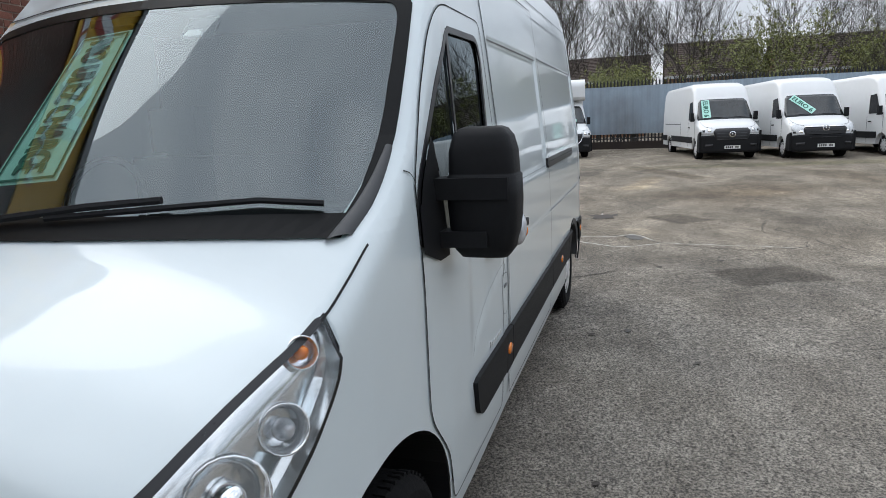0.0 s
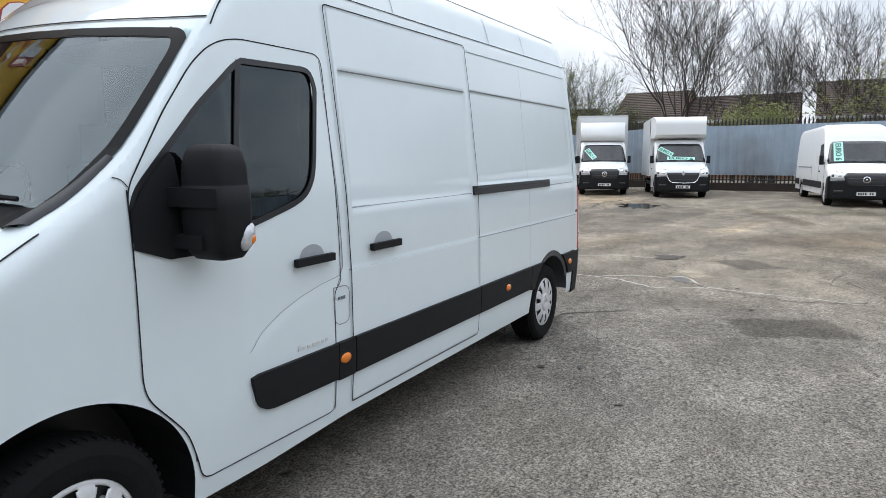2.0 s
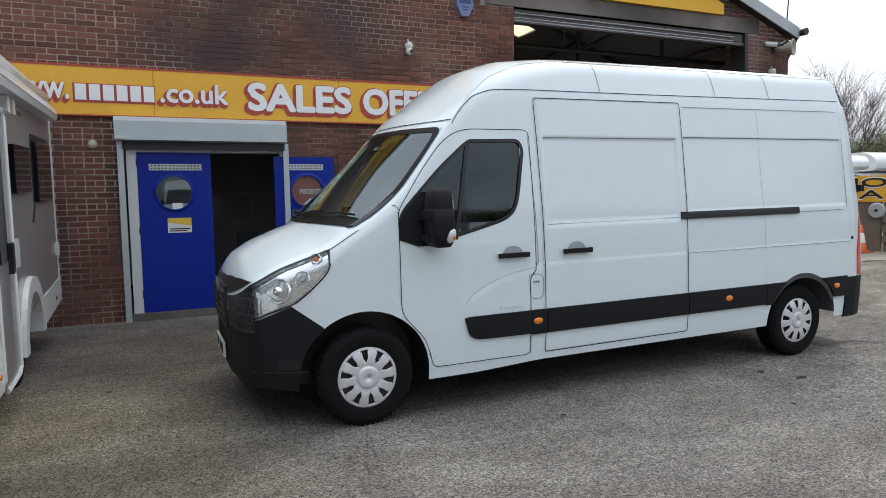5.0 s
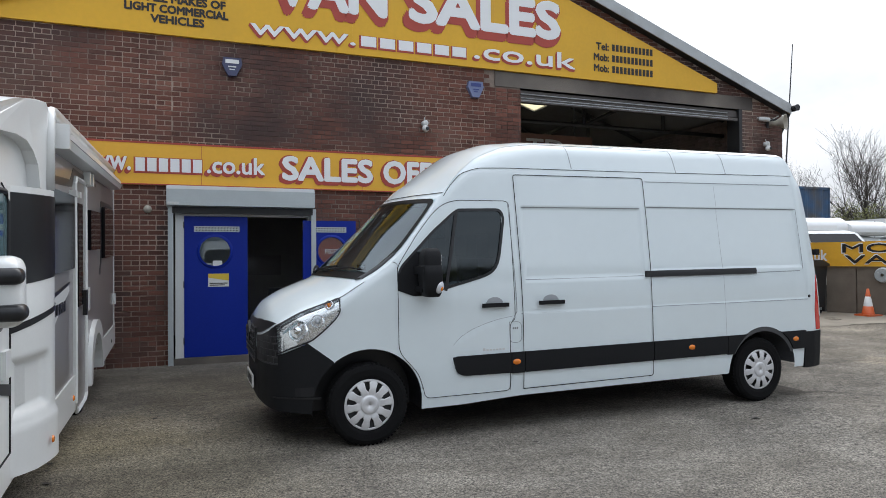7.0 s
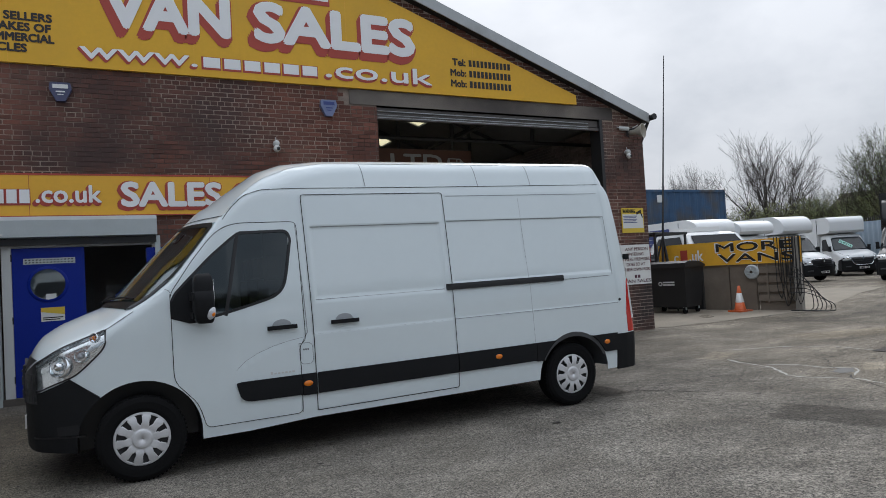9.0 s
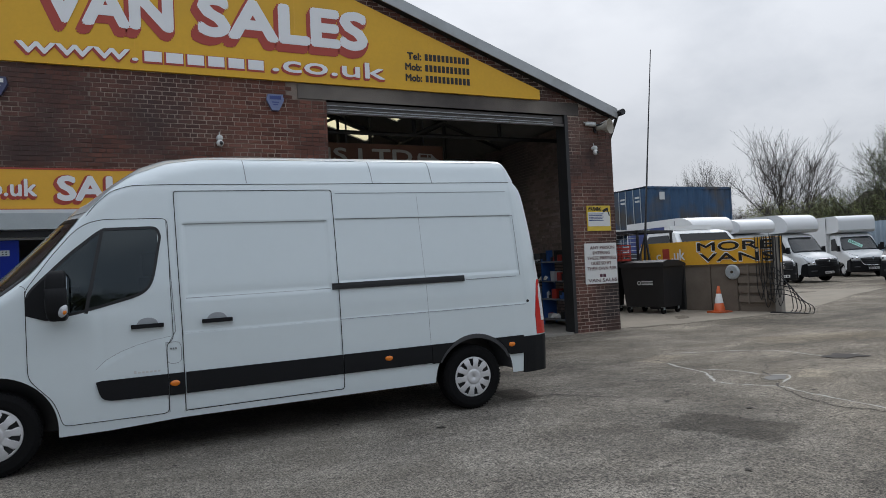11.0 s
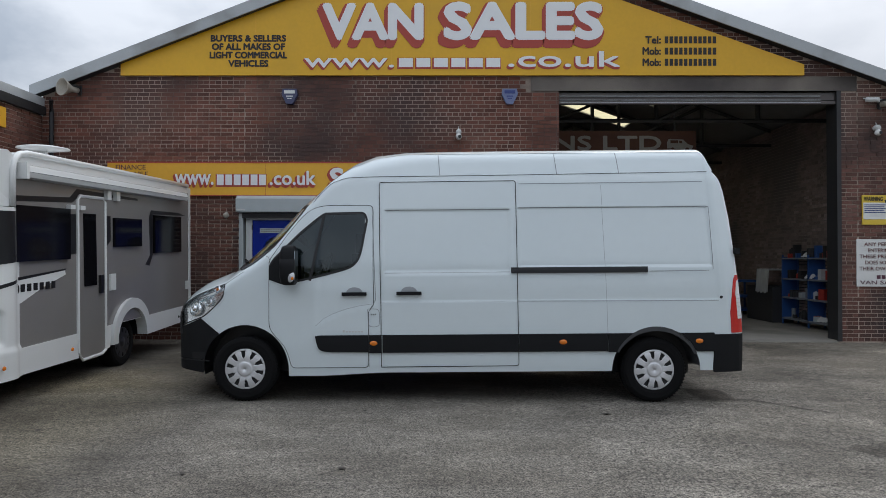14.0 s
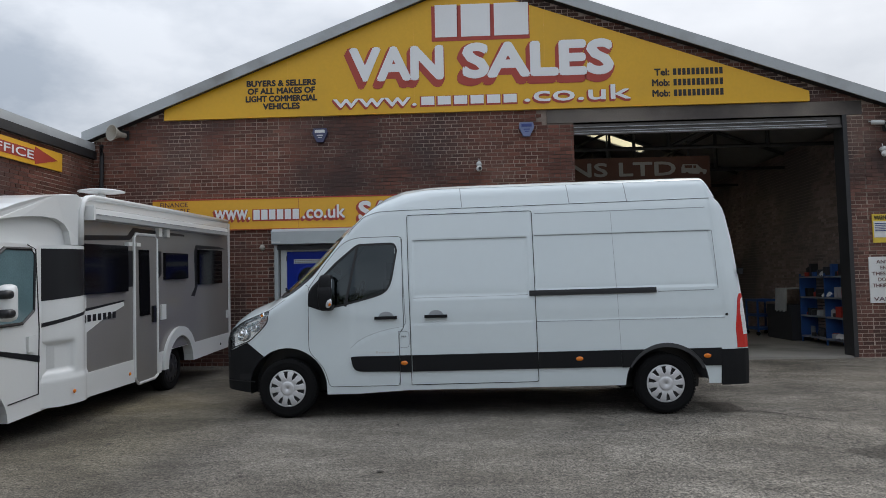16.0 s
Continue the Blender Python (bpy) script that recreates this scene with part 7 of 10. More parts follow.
# ---- motorhome ----
def build_motorhome():
    m = thing("motorhome", "white and warm grey low-profile motorhome parked by the wall", "motorhome", Matrix.Translation((-2.384, 4.5, 0)) @ Matrix.Rotation(radians(-90 + 0.7), 4, "Z") @ Matrix.Rotation(radians(1.72), 4, "Y"))
    W = 2.3

    def arch_pts(cx, cz, r, a0=0.0, a1=math.pi, n=14):
        return [(cx - r * math.cos(a0 + (a1 - a0) * i / n), cz + r * math.sin(a0 + (a1 - a0) * i / n)) for i in range(n + 1)]

    def poly(name, pts, y0, y1, mat, label="", bevel=0.0, parent=m, smooth=False):
        bm = bmesh.new()
        prism(bm, pts, "y", y0, y1)
        return part(name, bm, mat, parent, label, bevel=bevel, smooth=smooth)

    poly("living_body", [(0.0, 0.70), (0.0, 2.70), (0.08, 2.79), (4.6, 2.78), (4.75, 2.74), (4.83, 2.64), (4.85, 2.2), (4.85, 0.72)] , -W, 0.0, GEL_WHITE, bevel=0.03)
    cap_side = lambda u: -0.02 + 0.05 * (1 - step(u, 5.0, 0.3)) - 0.16 * max(0.0, (u - 5.0) / 1.4) ** 1.6
    for nm, pts, inset, lab in (("roof_cap", [(4.80, 2.2), (4.80, 2.72), (4.9, 2.775), (5.05, 2.765), (5.2, 2.74), (5.45, 2.69), (5.75, 2.6), (6.0, 2.5), (6.2, 2.41), (6.38, 2.30), (6.34, 2.27), (6.2, 2.35), (6.0, 2.42), (5.7, 2.47), (5.4, 2.49), (5.2, 2.48), (5.08, 2.43), (5.02, 2.35), (4.99, 2.2)], 0.0, "moulded white cap over the cab"), ("cap_recess", [(4.84, 2.16), (4.84, 2.6), (5.2, 2.64), (5.75, 2.53), (6.2, 2.36), (6.34, 2.28), (6.3, 2.2), (5.9, 2.18)], 0.075, "hollow side of the cap")):
        bm = bmesh.new()
        prism(bm, pts, "y", -1, 1)
        for v in bm.verts:
            s = cap_side(v.co.x) - inset
            v.co.y = s if v.co.y > 0 else -W - s
        part(nm, bm, GEL_WHITE, m, lab, bevel=0.028)
    poly("cab_body", [(5.0, 0.45), (5.0, 2.17), (6.05, 2.2), (6.4, 1.9), (6.82, 1.36), (7.1, 1.2), (7.22, 1.05), (7.26, 0.5)] + arch_pts(6.3, 0.42, 0.4)[::-1], -W + 0.08, -0.08, GEL_WHITE, bevel=0.04)
    # flared moulding between cab and body
    plan = smooth_tab([(4.70, 0.008), (4.76, 0.02), (4.82, 0.055), (4.88, 0.07), (4.96, 0.066), (5.08, 0.04), (5.22, -0.005), (5.34, -0.06), (5.42, -0.105)], blur=0.03)

    def flare_pt(u, z, off=0.0):
        dent = 0.045 * step(u, 5.02, 0.06) * step(z, 0.82, 0.05) * (1 - step(z, 1.13, 0.05))
        low = 0.02 * (1 - step(z, 0.75, 0.06))
        return Vector((u, plan(u) - dent + low + off, z))

    def flare(name, lo, hi, off, mat, label="", u0=4.70, u1=5.42, thick=0.0):
        bm = bmesh.new()
        prev = None
        n = max(2, round((u1 - u0) / 0.02))
        for i in range(n + 1):
            u = u0 + (u1 - u0) * i / n
            a, b = lo(u), hi(u)
            k = max(2, round((b - a) / 0.025))
            col = [bm.verts.new(flare_pt(u, a + (b - a) * j / 70, off)) for j in range(71)] if k > 20 else [bm.verts.new(flare_pt(u, a + (b - a) * j / 20, off)) for j in range(21)]
            if prev:
                for j in range(len(col) - 1):
                    bm.faces.new((prev[j], col[j], col[j + 1], prev[j + 1]))
            prev = col
        return part(name, bm, mat, m, label, smooth=True)

    flare("side_moulding", lambda u: 0.44 + 0.1 * max(0.0, u - 5.2), lambda u: 2.19, 0.0, GEL_WHITE, "white flared moulding behind the cab")
    flare("moulding_band", lambda u: tab(u, [(4.70, 1.64), (5.38, 1.59)]), lambda u: 2.15, 0.004, DARK_GRAPHIC, "charcoal band on the moulding", u0=4.83, u1=5.40)
    flare("moulding_line", lambda u: tab(u, [(4.70, 1.435), (5.38, 1.31)]), lambda u: tab(u, [(4.70, 1.468), (5.38, 1.355)]), 0.004, DARK_GRAPHIC, u0=4.76, u1=5.40)
    flare("locker_flap", lambda u: 0.86, lambda u: 1.10, 0.008, PVC_GREY, "small locker flap", u0=5.22, u1=5.36)
    # panels and graphics on the side that shows
    poly("side_panel", [(0.09, 0.72), (4.83, 0.72), (4.83, 1.15), (4.83, 2.66), (0.09, 2.66)], -0.01, 0.006, GREY_PANEL, "warm grey metallic side panel")
    poly("dark_band", [(2.98, 1.72), (2.79, 1.84), (2.79, 2.17), (4.74, 2.155), (4.74, 1.635)], 0.0, 0.010, DARK_GRAPHIC, "charcoal window band", parent=m)
    poly("white_swoosh", [(4.80, 0.72), (4.78, 1.16), (4.3, 1.33), (3.85, 1.45), (3.87, 1.5), (4.75, 1.43), (4.80, 1.42)], 0.0, 0.012, GEL_WHITE)
    poly("dark_swoosh", [(4.78, 1.43), (3.87, 1.50), (3.84, 1.52), (4.78, 1.463)], 0.0, 0.014, DARK_GRAPHIC)
    bars("model_bars", DARK_GRAPHIC, m, [(4.62 - i * 0.11, 4.62 - i * 0.11 + 0.07, 1.31, 1.39) for i in range(6)], 0.017)
    bm = bmesh.new()
    lathe(bm, [(0.001, 0.016), (0.07, 0.016), (0.07, 0.01)], (4.78, 0, 1.345), "y", 18)
    part("badge_disc", bm, DARK_GRAPHIC, m)
    for pts in ([(0.55, 2.3), (1.55, 2.3), (1.62, 2.2), (1.6, 1.62), (1.75, 1.48), (1.62, 1.46), (1.5, 1.62), (1.5, 2.24), (0.2, 2.26)], [(2.0, 2.45), (3.6, 2.47), (3.75, 2.36), (4.75, 2.32), (4.75, 2.26), (3.7, 2.3), (3.5, 2.41), (2.0, 2.42)]):
        poly("dark_line", pts, 0.0, 0.009, DARK_GRAPHIC)
    for u0, u1, z0, z1 in ((3.80, 4.79, 1.63, 2.22), (1.94, 2.73, 1.76, 2.15), (0.48, 1.49, 1.65, 2.23)):
        poly("side_window", [(u0, z0), (u1, z0), (u1, z1), (u0, z1)], -0.02, 0.045, BLACK_WINDOW, "black acrylic hinged window", bevel=0.02)
    dr = poly("entrance_door", [(2.95, 0.42), (3.05, 0.38), (3.5, 0.38), (3.6, 0.48), (3.6, 2.34), (3.55, 2.39), (3.0, 2.39), (2.95, 2.34)], -0.01, 0.016, GREY_PANEL, "grey entrance door with a narrow dark window")
    ring = [(2.95, 0.42), (3.05, 0.38), (3.5, 0.38), (3.6, 0.48), (3.6, 2.34), (3.55, 2.39), (3.0, 2.39), (2.95, 2.34)]
    bm = bmesh.new()
    tube(bm, [(u, 0.016, z) for u, z in ring + ring[:1]], 0.022, 6)
    part("door_rim", bm, GEL_WHITE, dr)
    poly("door_window", [(3.18, 1.28), (3.46, 1.28), (3.48, 2.18), (3.2, 2.18)], 0.01, 0.03, BLACK_WINDOW, parent=dr)
    poly("door_handle", [(3.04, 1.17), (3.12, 1.17), (3.12, 1.4), (3.04, 1.4)], 0.016, 0.05, BLACK_TRIM, parent=dr, bevel=0.012)
    # awning, roof rail, dish
    bm = bmesh.new()
    prism(bm, [(0.0, 2.50), (0.12, 2.51), (0.14, 2.56), (0.12, 2.63), (0.0, 2.66)], "x", 0.42, 4.74)
    aw = part("awning_case", bm, GEL_WHITE, m, "white rolled awning case", bevel=0.012)
    part("awning_groove", boxes((0.45, 4.72, 0.125, 0.142, 2.56, 2.566)), SEAM, aw)
    poly("awning_end", [(4.73, 2.49), (4.77, 2.49), (4.77, 2.66), (4.73, 2.66)], 0.0, 0.145, GEL_WHITE, bevel=0.025, parent=aw)
    part("corner_trim", boxes((-0.01, 0.07, -0.02, 0.012, 0.72, 2.75)), GEL_WHITE, m, "white corner trim", bevel=0.008)
    bm = bmesh.new()
    tube(bm, [(4.84, 0.03, 2.2), (4.84, 0.035, 2.58), (4.80, 0.03, 2.69), (4.70, 0.02, 2.75), (4.55, 0.01, 2.775), (2.4, 0.0, 2.785), (0.1, 0.0, 2.785)], 0.035, 8)
    part("edge_trim", bm, GEL_WHITE, m, "rounded white edge trim", smooth=True)
    dish = thing("satellite_dish", "flat white satellite dish on the motorhome roof", "dish", m.matrix_world @ Matrix.Translation((3.0, -0.75, 2.80)))
    bm = bmesh.new()
    lathe(bm, [(0.001, 0.26), (0.2, 0.265), (0.3, 0.245), (0.31, 0.23), (0.2, 0.212), (0.001, 0.205)], (0, 0, 0), "z", 26)
    part("dish_plate", bm, GEL_WHITE, dish, smooth=True)
    bm = bmesh.new()
    lathe(bm, [(0.08, 0.0), (0.05, 0.215)], (0, 0, 0), "z", 14)
    part("dish_base", bm, PVC_GREY, dish)
    # skirts and arches
    poly("skirt", [(0.02, 0.46), (1.62, 0.44), (1.66, 0.72), (0.02, 0.72)], -0.1, 0.02, GEL_WHITE, bevel=0.01)
    poly("skirt", [(2.84, 0.43), (2.95, 0.42), (2.95, 0.72), (2.80, 0.72)], -0.1, 0.02, GEL_WHITE)
    poly("skirt", [(3.6, 0.42), (4.72, 0.44), (4.72, 0.72), (3.6, 0.72)], -0.1, 0.02, GEL_WHITE, bevel=0.01)
    outer, inner = arch_pts(2.23, 0.45, 0.58), arch_pts(2.23, 0.45, 0.44)
    poly("arch_moulding", outer + inner[::-1], -0.1, 0.05, GEL_WHITE, "white wheel arch moulding", bevel=0.015)
    bm = bmesh.new()
    prev = None
    for u, z in arch_pts(2.23, 0.45, 0.445):
        p = (bm.verts.new((u, 0.0, z)), bm.verts.new((u, -0.5, z)))
        if prev:
            bm.faces.new((prev[0], p[0], p[1], prev[1]))
        prev = p
    part("arch_liner", bm, BLACK_TRIM, m)
    part("arch_shade", boxes((1.8, 2.66, -0.5, -0.48, 0.4, 0.9)), BLACK_TRIM, m)
    for u, z in ((3.74, 0.55), (5.06, 0.58), (0.55, 0.56)):
        bm = bmesh.new()
        lathe(bm, [(0.001, 0.032), (0.018, 0.031), (0.024, 0.02)], (u, 0.06 if u > 5 else 0, z), "y", 14)
        part("side_marker", bm, AMBER if u > 1 else BLACK_TRIM, m, "small amber marker lamp" if u > 1 else "")
    poly("locker_hatch", [(2.69, 1.18), (2.83, 1.18), (2.83, 1.4), (2.69, 1.4)], 0.0, 0.03, GEL_WHITE, bevel=0.02)
    poly("socket_box", [(0.1, 1.0), (0.22, 1.0), (0.22, 1.14), (0.1, 1.14)], 0.0, 0.04, GEL_WHITE, bevel=0.01)
    for u in (2.62, 2.86, 3.5, 3.72):
        poly("awning_light", [(u, 2.22 if u > 3 else 2.38), (u + 0.1, 2.22 if u > 3 else 2.38), (u + 0.1, 2.27 if u > 3 else 2.5), (u, 2.27 if u > 3 else 2.5)], 0.0, 0.06, GEL_WHITE, bevel=0.02)
    # cab window, door lines, handle, mirror
    cw = [(5.52, 1.5), (5.5, 2.08), (5.56, 2.14), (5.95, 2.14), (6.18, 1.98), (6.6, 1.45), (6.58, 1.38), (5.7, 1.38)]
    poly("cab_window", cw, -0.09, -0.068, GLASS_CAB, "tinted cab window with a pale blind")
    bm = bmesh.new()
    tube(bm, [(u, -0.07, z) for u, z in cw + cw[:1]], 0.018, 6)
    part("cab_window_seal", bm, BLACK_TRIM, m)
    bm = bmesh.new()
    tube(bm, [(5.44, -0.077, 0.62), (5.42, -0.077, 1.3), (5.47, -0.077, 2.14), (5.6, -0.077, 2.185)], 0.006, 6)
    tube(bm, [(5.44, -0.077, 0.62), (5.9, -0.077, 0.6)], 0.006, 6)
    part("cab_door_gap", bm, GAP, m)
    poly("cab_handle", [(5.5, 1.08), (5.62, 1.08), (5.62, 1.24), (5.5, 1.24)], -0.08, -0.055, GEL_WHITE, bevel=0.01)
    poly("cab_line", [(5.42, 1.02), (6.3, 1.2), (6.32, 1.17), (5.42, 0.95)], -0.08, -0.073, DARK_GRAPHIC)
    mir = thing("wing_mirror", "", "")
    mir.parent = m
    mir.matrix_basis = Matrix.Identity(4)
    bm = bmesh.new()
    box(bm, 6.0, 6.18, -0.04, 0.135, 1.42, 1.80)
    for v in bm.verts:
        if v.co.x > 6.1:
            v.co.z += -0.03 if v.co.z > 1.6 else 0.02
            v.co.y -= 0.03 if v.co.y > 0.1 else 0.0
    bmesh.ops.bevel(bm, geom=bm.edges[:], offset=0.065, segments=5, affect="EDGES", profile=0.5)
    part("mirror_head", bm, GEL_WHITE, mir, "white mirror housing", smooth=True)
    for z, e in ((1.51, 0.16), (1.69, 0.145)):
        bm = bmesh.new()
        box(bm, 6.08, 6.21, -0.12, e - 0.01, z - 0.042, z + 0.042)
        bmesh.ops.bevel(bm, geom=bm.edges[:], offset=0.036, segments=4, affect="EDGES", profile=0.5)
        part("mirror_arm", bm, BLACK_TRIM, mir, smooth=True)
    # windscreen and front
    bm = bmesh.new()
    vs = [bm.verts.new(p) for p in ((6.42, -0.3, 1.93), (6.42, -W + 0.3, 1.93), (6.86, -W + 0.22, 1.36), (6.86, -0.22, 1.36))]
    bm.faces.new(vs)
    part("windscreen", bm, BLACK_WINDOW, m)
    for u, z, r in ((2.23, 0.40, 0.345), (6.3, 0.52, 0.345)):
        for yy, s in ((-0.12, -1), (-W + 0.12, 1)):
            van_wheel(m, u, z - (0.0 if u < 3 else 0.0), yy, s, r, ALLOY_DARK, 28)
    part("underbody", boxes((0.3, 6.8, -W + 0.4, -0.5, 0.4, 0.75)), BLACK_TRIM, m)
    return m


GLASS_CAB = surface("cab_window_blind", (0.12, 0.2, 0.22), 0.08, var=0.25, scale=3, coat=1.0)
ALLOY_DARK = surface("dark_alloy", (0.06, 0.06, 0.065), 0.35, 0.6, var=0.1)
MOTORHOME = build_motorhome()


# ---- parked vehicles down the yard ----
def shell(pts, hw, taper=(), bevel=0.05):
    """A side outline (x forward, z up) pushed to both sides, narrowed where taper(x, z) says."""
    bm = bmesh.new()
    prism(bm, pts, "y", -hw, hw)
    for v in bm.verts:
        v.co.y *= taper(v.co.x, v.co.z) if taper else 1
    bmesh.ops.bevel(bm, geom=[e for e in bm.edges if e.calc_face_angle(0) > 0.5], offset=bevel, segments=4, affect="EDGES", profile=0.5)
    return bm


def quad_sheet(name, corners, mat, parent, label="", lift=0.0, thick=0.012):
    bm = bmesh.new()
    vs = [bm.verts.new(c) for c in corners]
    f = bm.faces.new(vs)
    f.normal_update()
    bmesh.ops.solidify(bm, geom=[f], thickness=thick)
    return part(name, bm, mat, parent, label)


# side outline of a cab, from the nose backwards: x, z
NOSE = [(0.0, 0.62), (-0.015, 0.86), (-0.04, 1.0), (-0.10, 1.09), (-0.22, 1.18), (-0.45, 1.28), (-0.72, 1.365), (-0.88, 1.42), (-1.45, 2.13), (-1.56, 2.24)]


def bowed(x, y, z, hw):
    """The nose is rounded in plan and the sides lean in above the belt."""
    f = max(0.0, 1 + x / 1.9) * max(0.0, min(1.0, (2.6 - z) / 0.9))
    k = 1.0 - 0.085 * max(0.0, min(1.0, (z - 1.3) / 1.3)) ** 1.3
    return Vector((x - 0.30 * f * abs(y / hw) ** 3.2, y * k, z))


def nose_x(z):
    pts = sorted((b, a) for a, b in NOSE)
    return tab(z, pts)


def on_nose(y, z, hw, off=0.0):
    """A point on the front of the cab, up to the top of the windscreen."""
    drop = 0.03 * abs(y / hw) ** 4
    p = bowed(nose_x(z), y, z - drop, hw)
    n = Vector((1.0, 0.9 * abs(y / hw) ** 2.2 * (1 if y > 0 else -1), 0.15 if z < 1.0 else 0.9)).normalized()
    return p + n * off


def nose_patch(name, rows, mat, parent, label="", off=0.008, n=16, hw=0.98, thick=0.02):
    """A sheet laid on the nose: rows of (z, y from, y to), bottom row first."""
    bm = bmesh.new()
    zs = []
    for (za, a0, a1), (zb, b0, b1) in zip(rows, rows[1:]):
        m = max(1, int(round((zb - za) / 0.07)))
        zs += [(za + (zb - za) * i / m, a0 + (b0 - a0) * i / m, a1 + (b1 - a1) * i / m) for i in range(m)]
    zs.append(rows[-1])
    layers = []
    for o in (off, off - thick):
        layers.append([[bm.verts.new(on_nose(y0 + (y1 - y0) * i / n, z, hw, o)) for i in range(n + 1)] for z, y0, y1 in zs])
    f, b = layers
    for r in range(len(zs) - 1):
        for i in range(n):
            bm.faces.new((f[r][i], f[r][i + 1], f[r + 1][i + 1], f[r + 1][i]))
            bm.faces.new((b[r][i], b[r + 1][i], b[r + 1][i + 1], b[r][i + 1]))
        bm.faces.new((f[r][0], f[r + 1][0], b[r + 1][0], b[r][0]))
        bm.faces.new((f[r][n], b[r][n], b[r + 1][n], f[r + 1][n]))
    for r in (0, len(zs) - 1):
        for i in range(n):
            bm.faces.new((f[r][i], b[r][i], b[r][i + 1], f[r][i + 1]))
    bmesh.ops.recalc_face_normals(bm, faces=bm.faces)
    return part(name, bm, mat, parent, label, smooth=True)


def van_shell(roof, length, axles, hw, radius=0.17):
    """A closed van body: rounded sections along x, arched over the wheels."""
    top = NOSE + roof
    zs = [(-a, b) for a, b in top]

    def low(x):
        z = 0.36
        for ax in axles:
            d = abs(x - ax)
            if d < 0.43:
                z = max(z, 0.36 + math.sqrt(0.43 ** 2 - d * d) * 0.92)
        return z
    xs = sorted(set([round(a, 3) for a, b in top] + [round(ax + 0.43 * math.cos(math.pi * i / 12), 3) for ax in axles for i in range(13)] + [-1.1, -1.28, -2.2, -2.9, -3.4, -4.0]), reverse=True)
    xs = [x for x in xs if x >= -length]
    bm = bmesh.new()
    rings = []
    for x in xs:
        zt, zb = tab(-x, zs), low(x)
        r = min(radius, 0.4 * (zt - zb), 0.09 + 0.1 * max(0.0, -x))
        half = [(hw * j / 5, zb) for j in range(6)]
        side_top = zt - r - 0.02
        half += [(hw, zb + (side_top - zb) * j / 5) for j in range(1, 6)]
        half += [(hw - r + r * math.cos(math.pi / 2 * j / 5), side_top + r * math.sin(math.pi / 2 * j / 5)) for j in range(1, 6)]
        w = hw - r
        half += [(w * (1 - j / 5), zt - 0.02 * (1 - j / 5) ** 2) for j in range(1, 6)]
        ring = [bm.verts.new(bowed(x, y, z, hw)) for y, z in half]
        ring += [bm.verts.new(bowed(x, -y, z, hw)) for y, z in half[-2:0:-1]]
        rings.append(ring)
    n = len(rings[0])
    for a, b in zip(rings, rings[1:]):
        for i in range(n):
            bm.faces.new((a[i], a[(i + 1) % n], b[(i + 1) % n], b[i]))
    for ring in (rings[0], rings[-1]):
        m = n // 2
        for i in range(m):
            quad = [ring[i], ring[i + 1], ring[(n - i - 1) % n], ring[(n - i) % n]]
            quad = list(dict.fromkeys(quad))
            if len(quad) > 2:
                bm.faces.new(quad)
    bmesh.ops.recalc_face_normals(bm, faces=bm.faces)
    for e in bm.edges:
        if e.calc_face_angle(0) > 0.7:
            e.smooth = False
    return bm


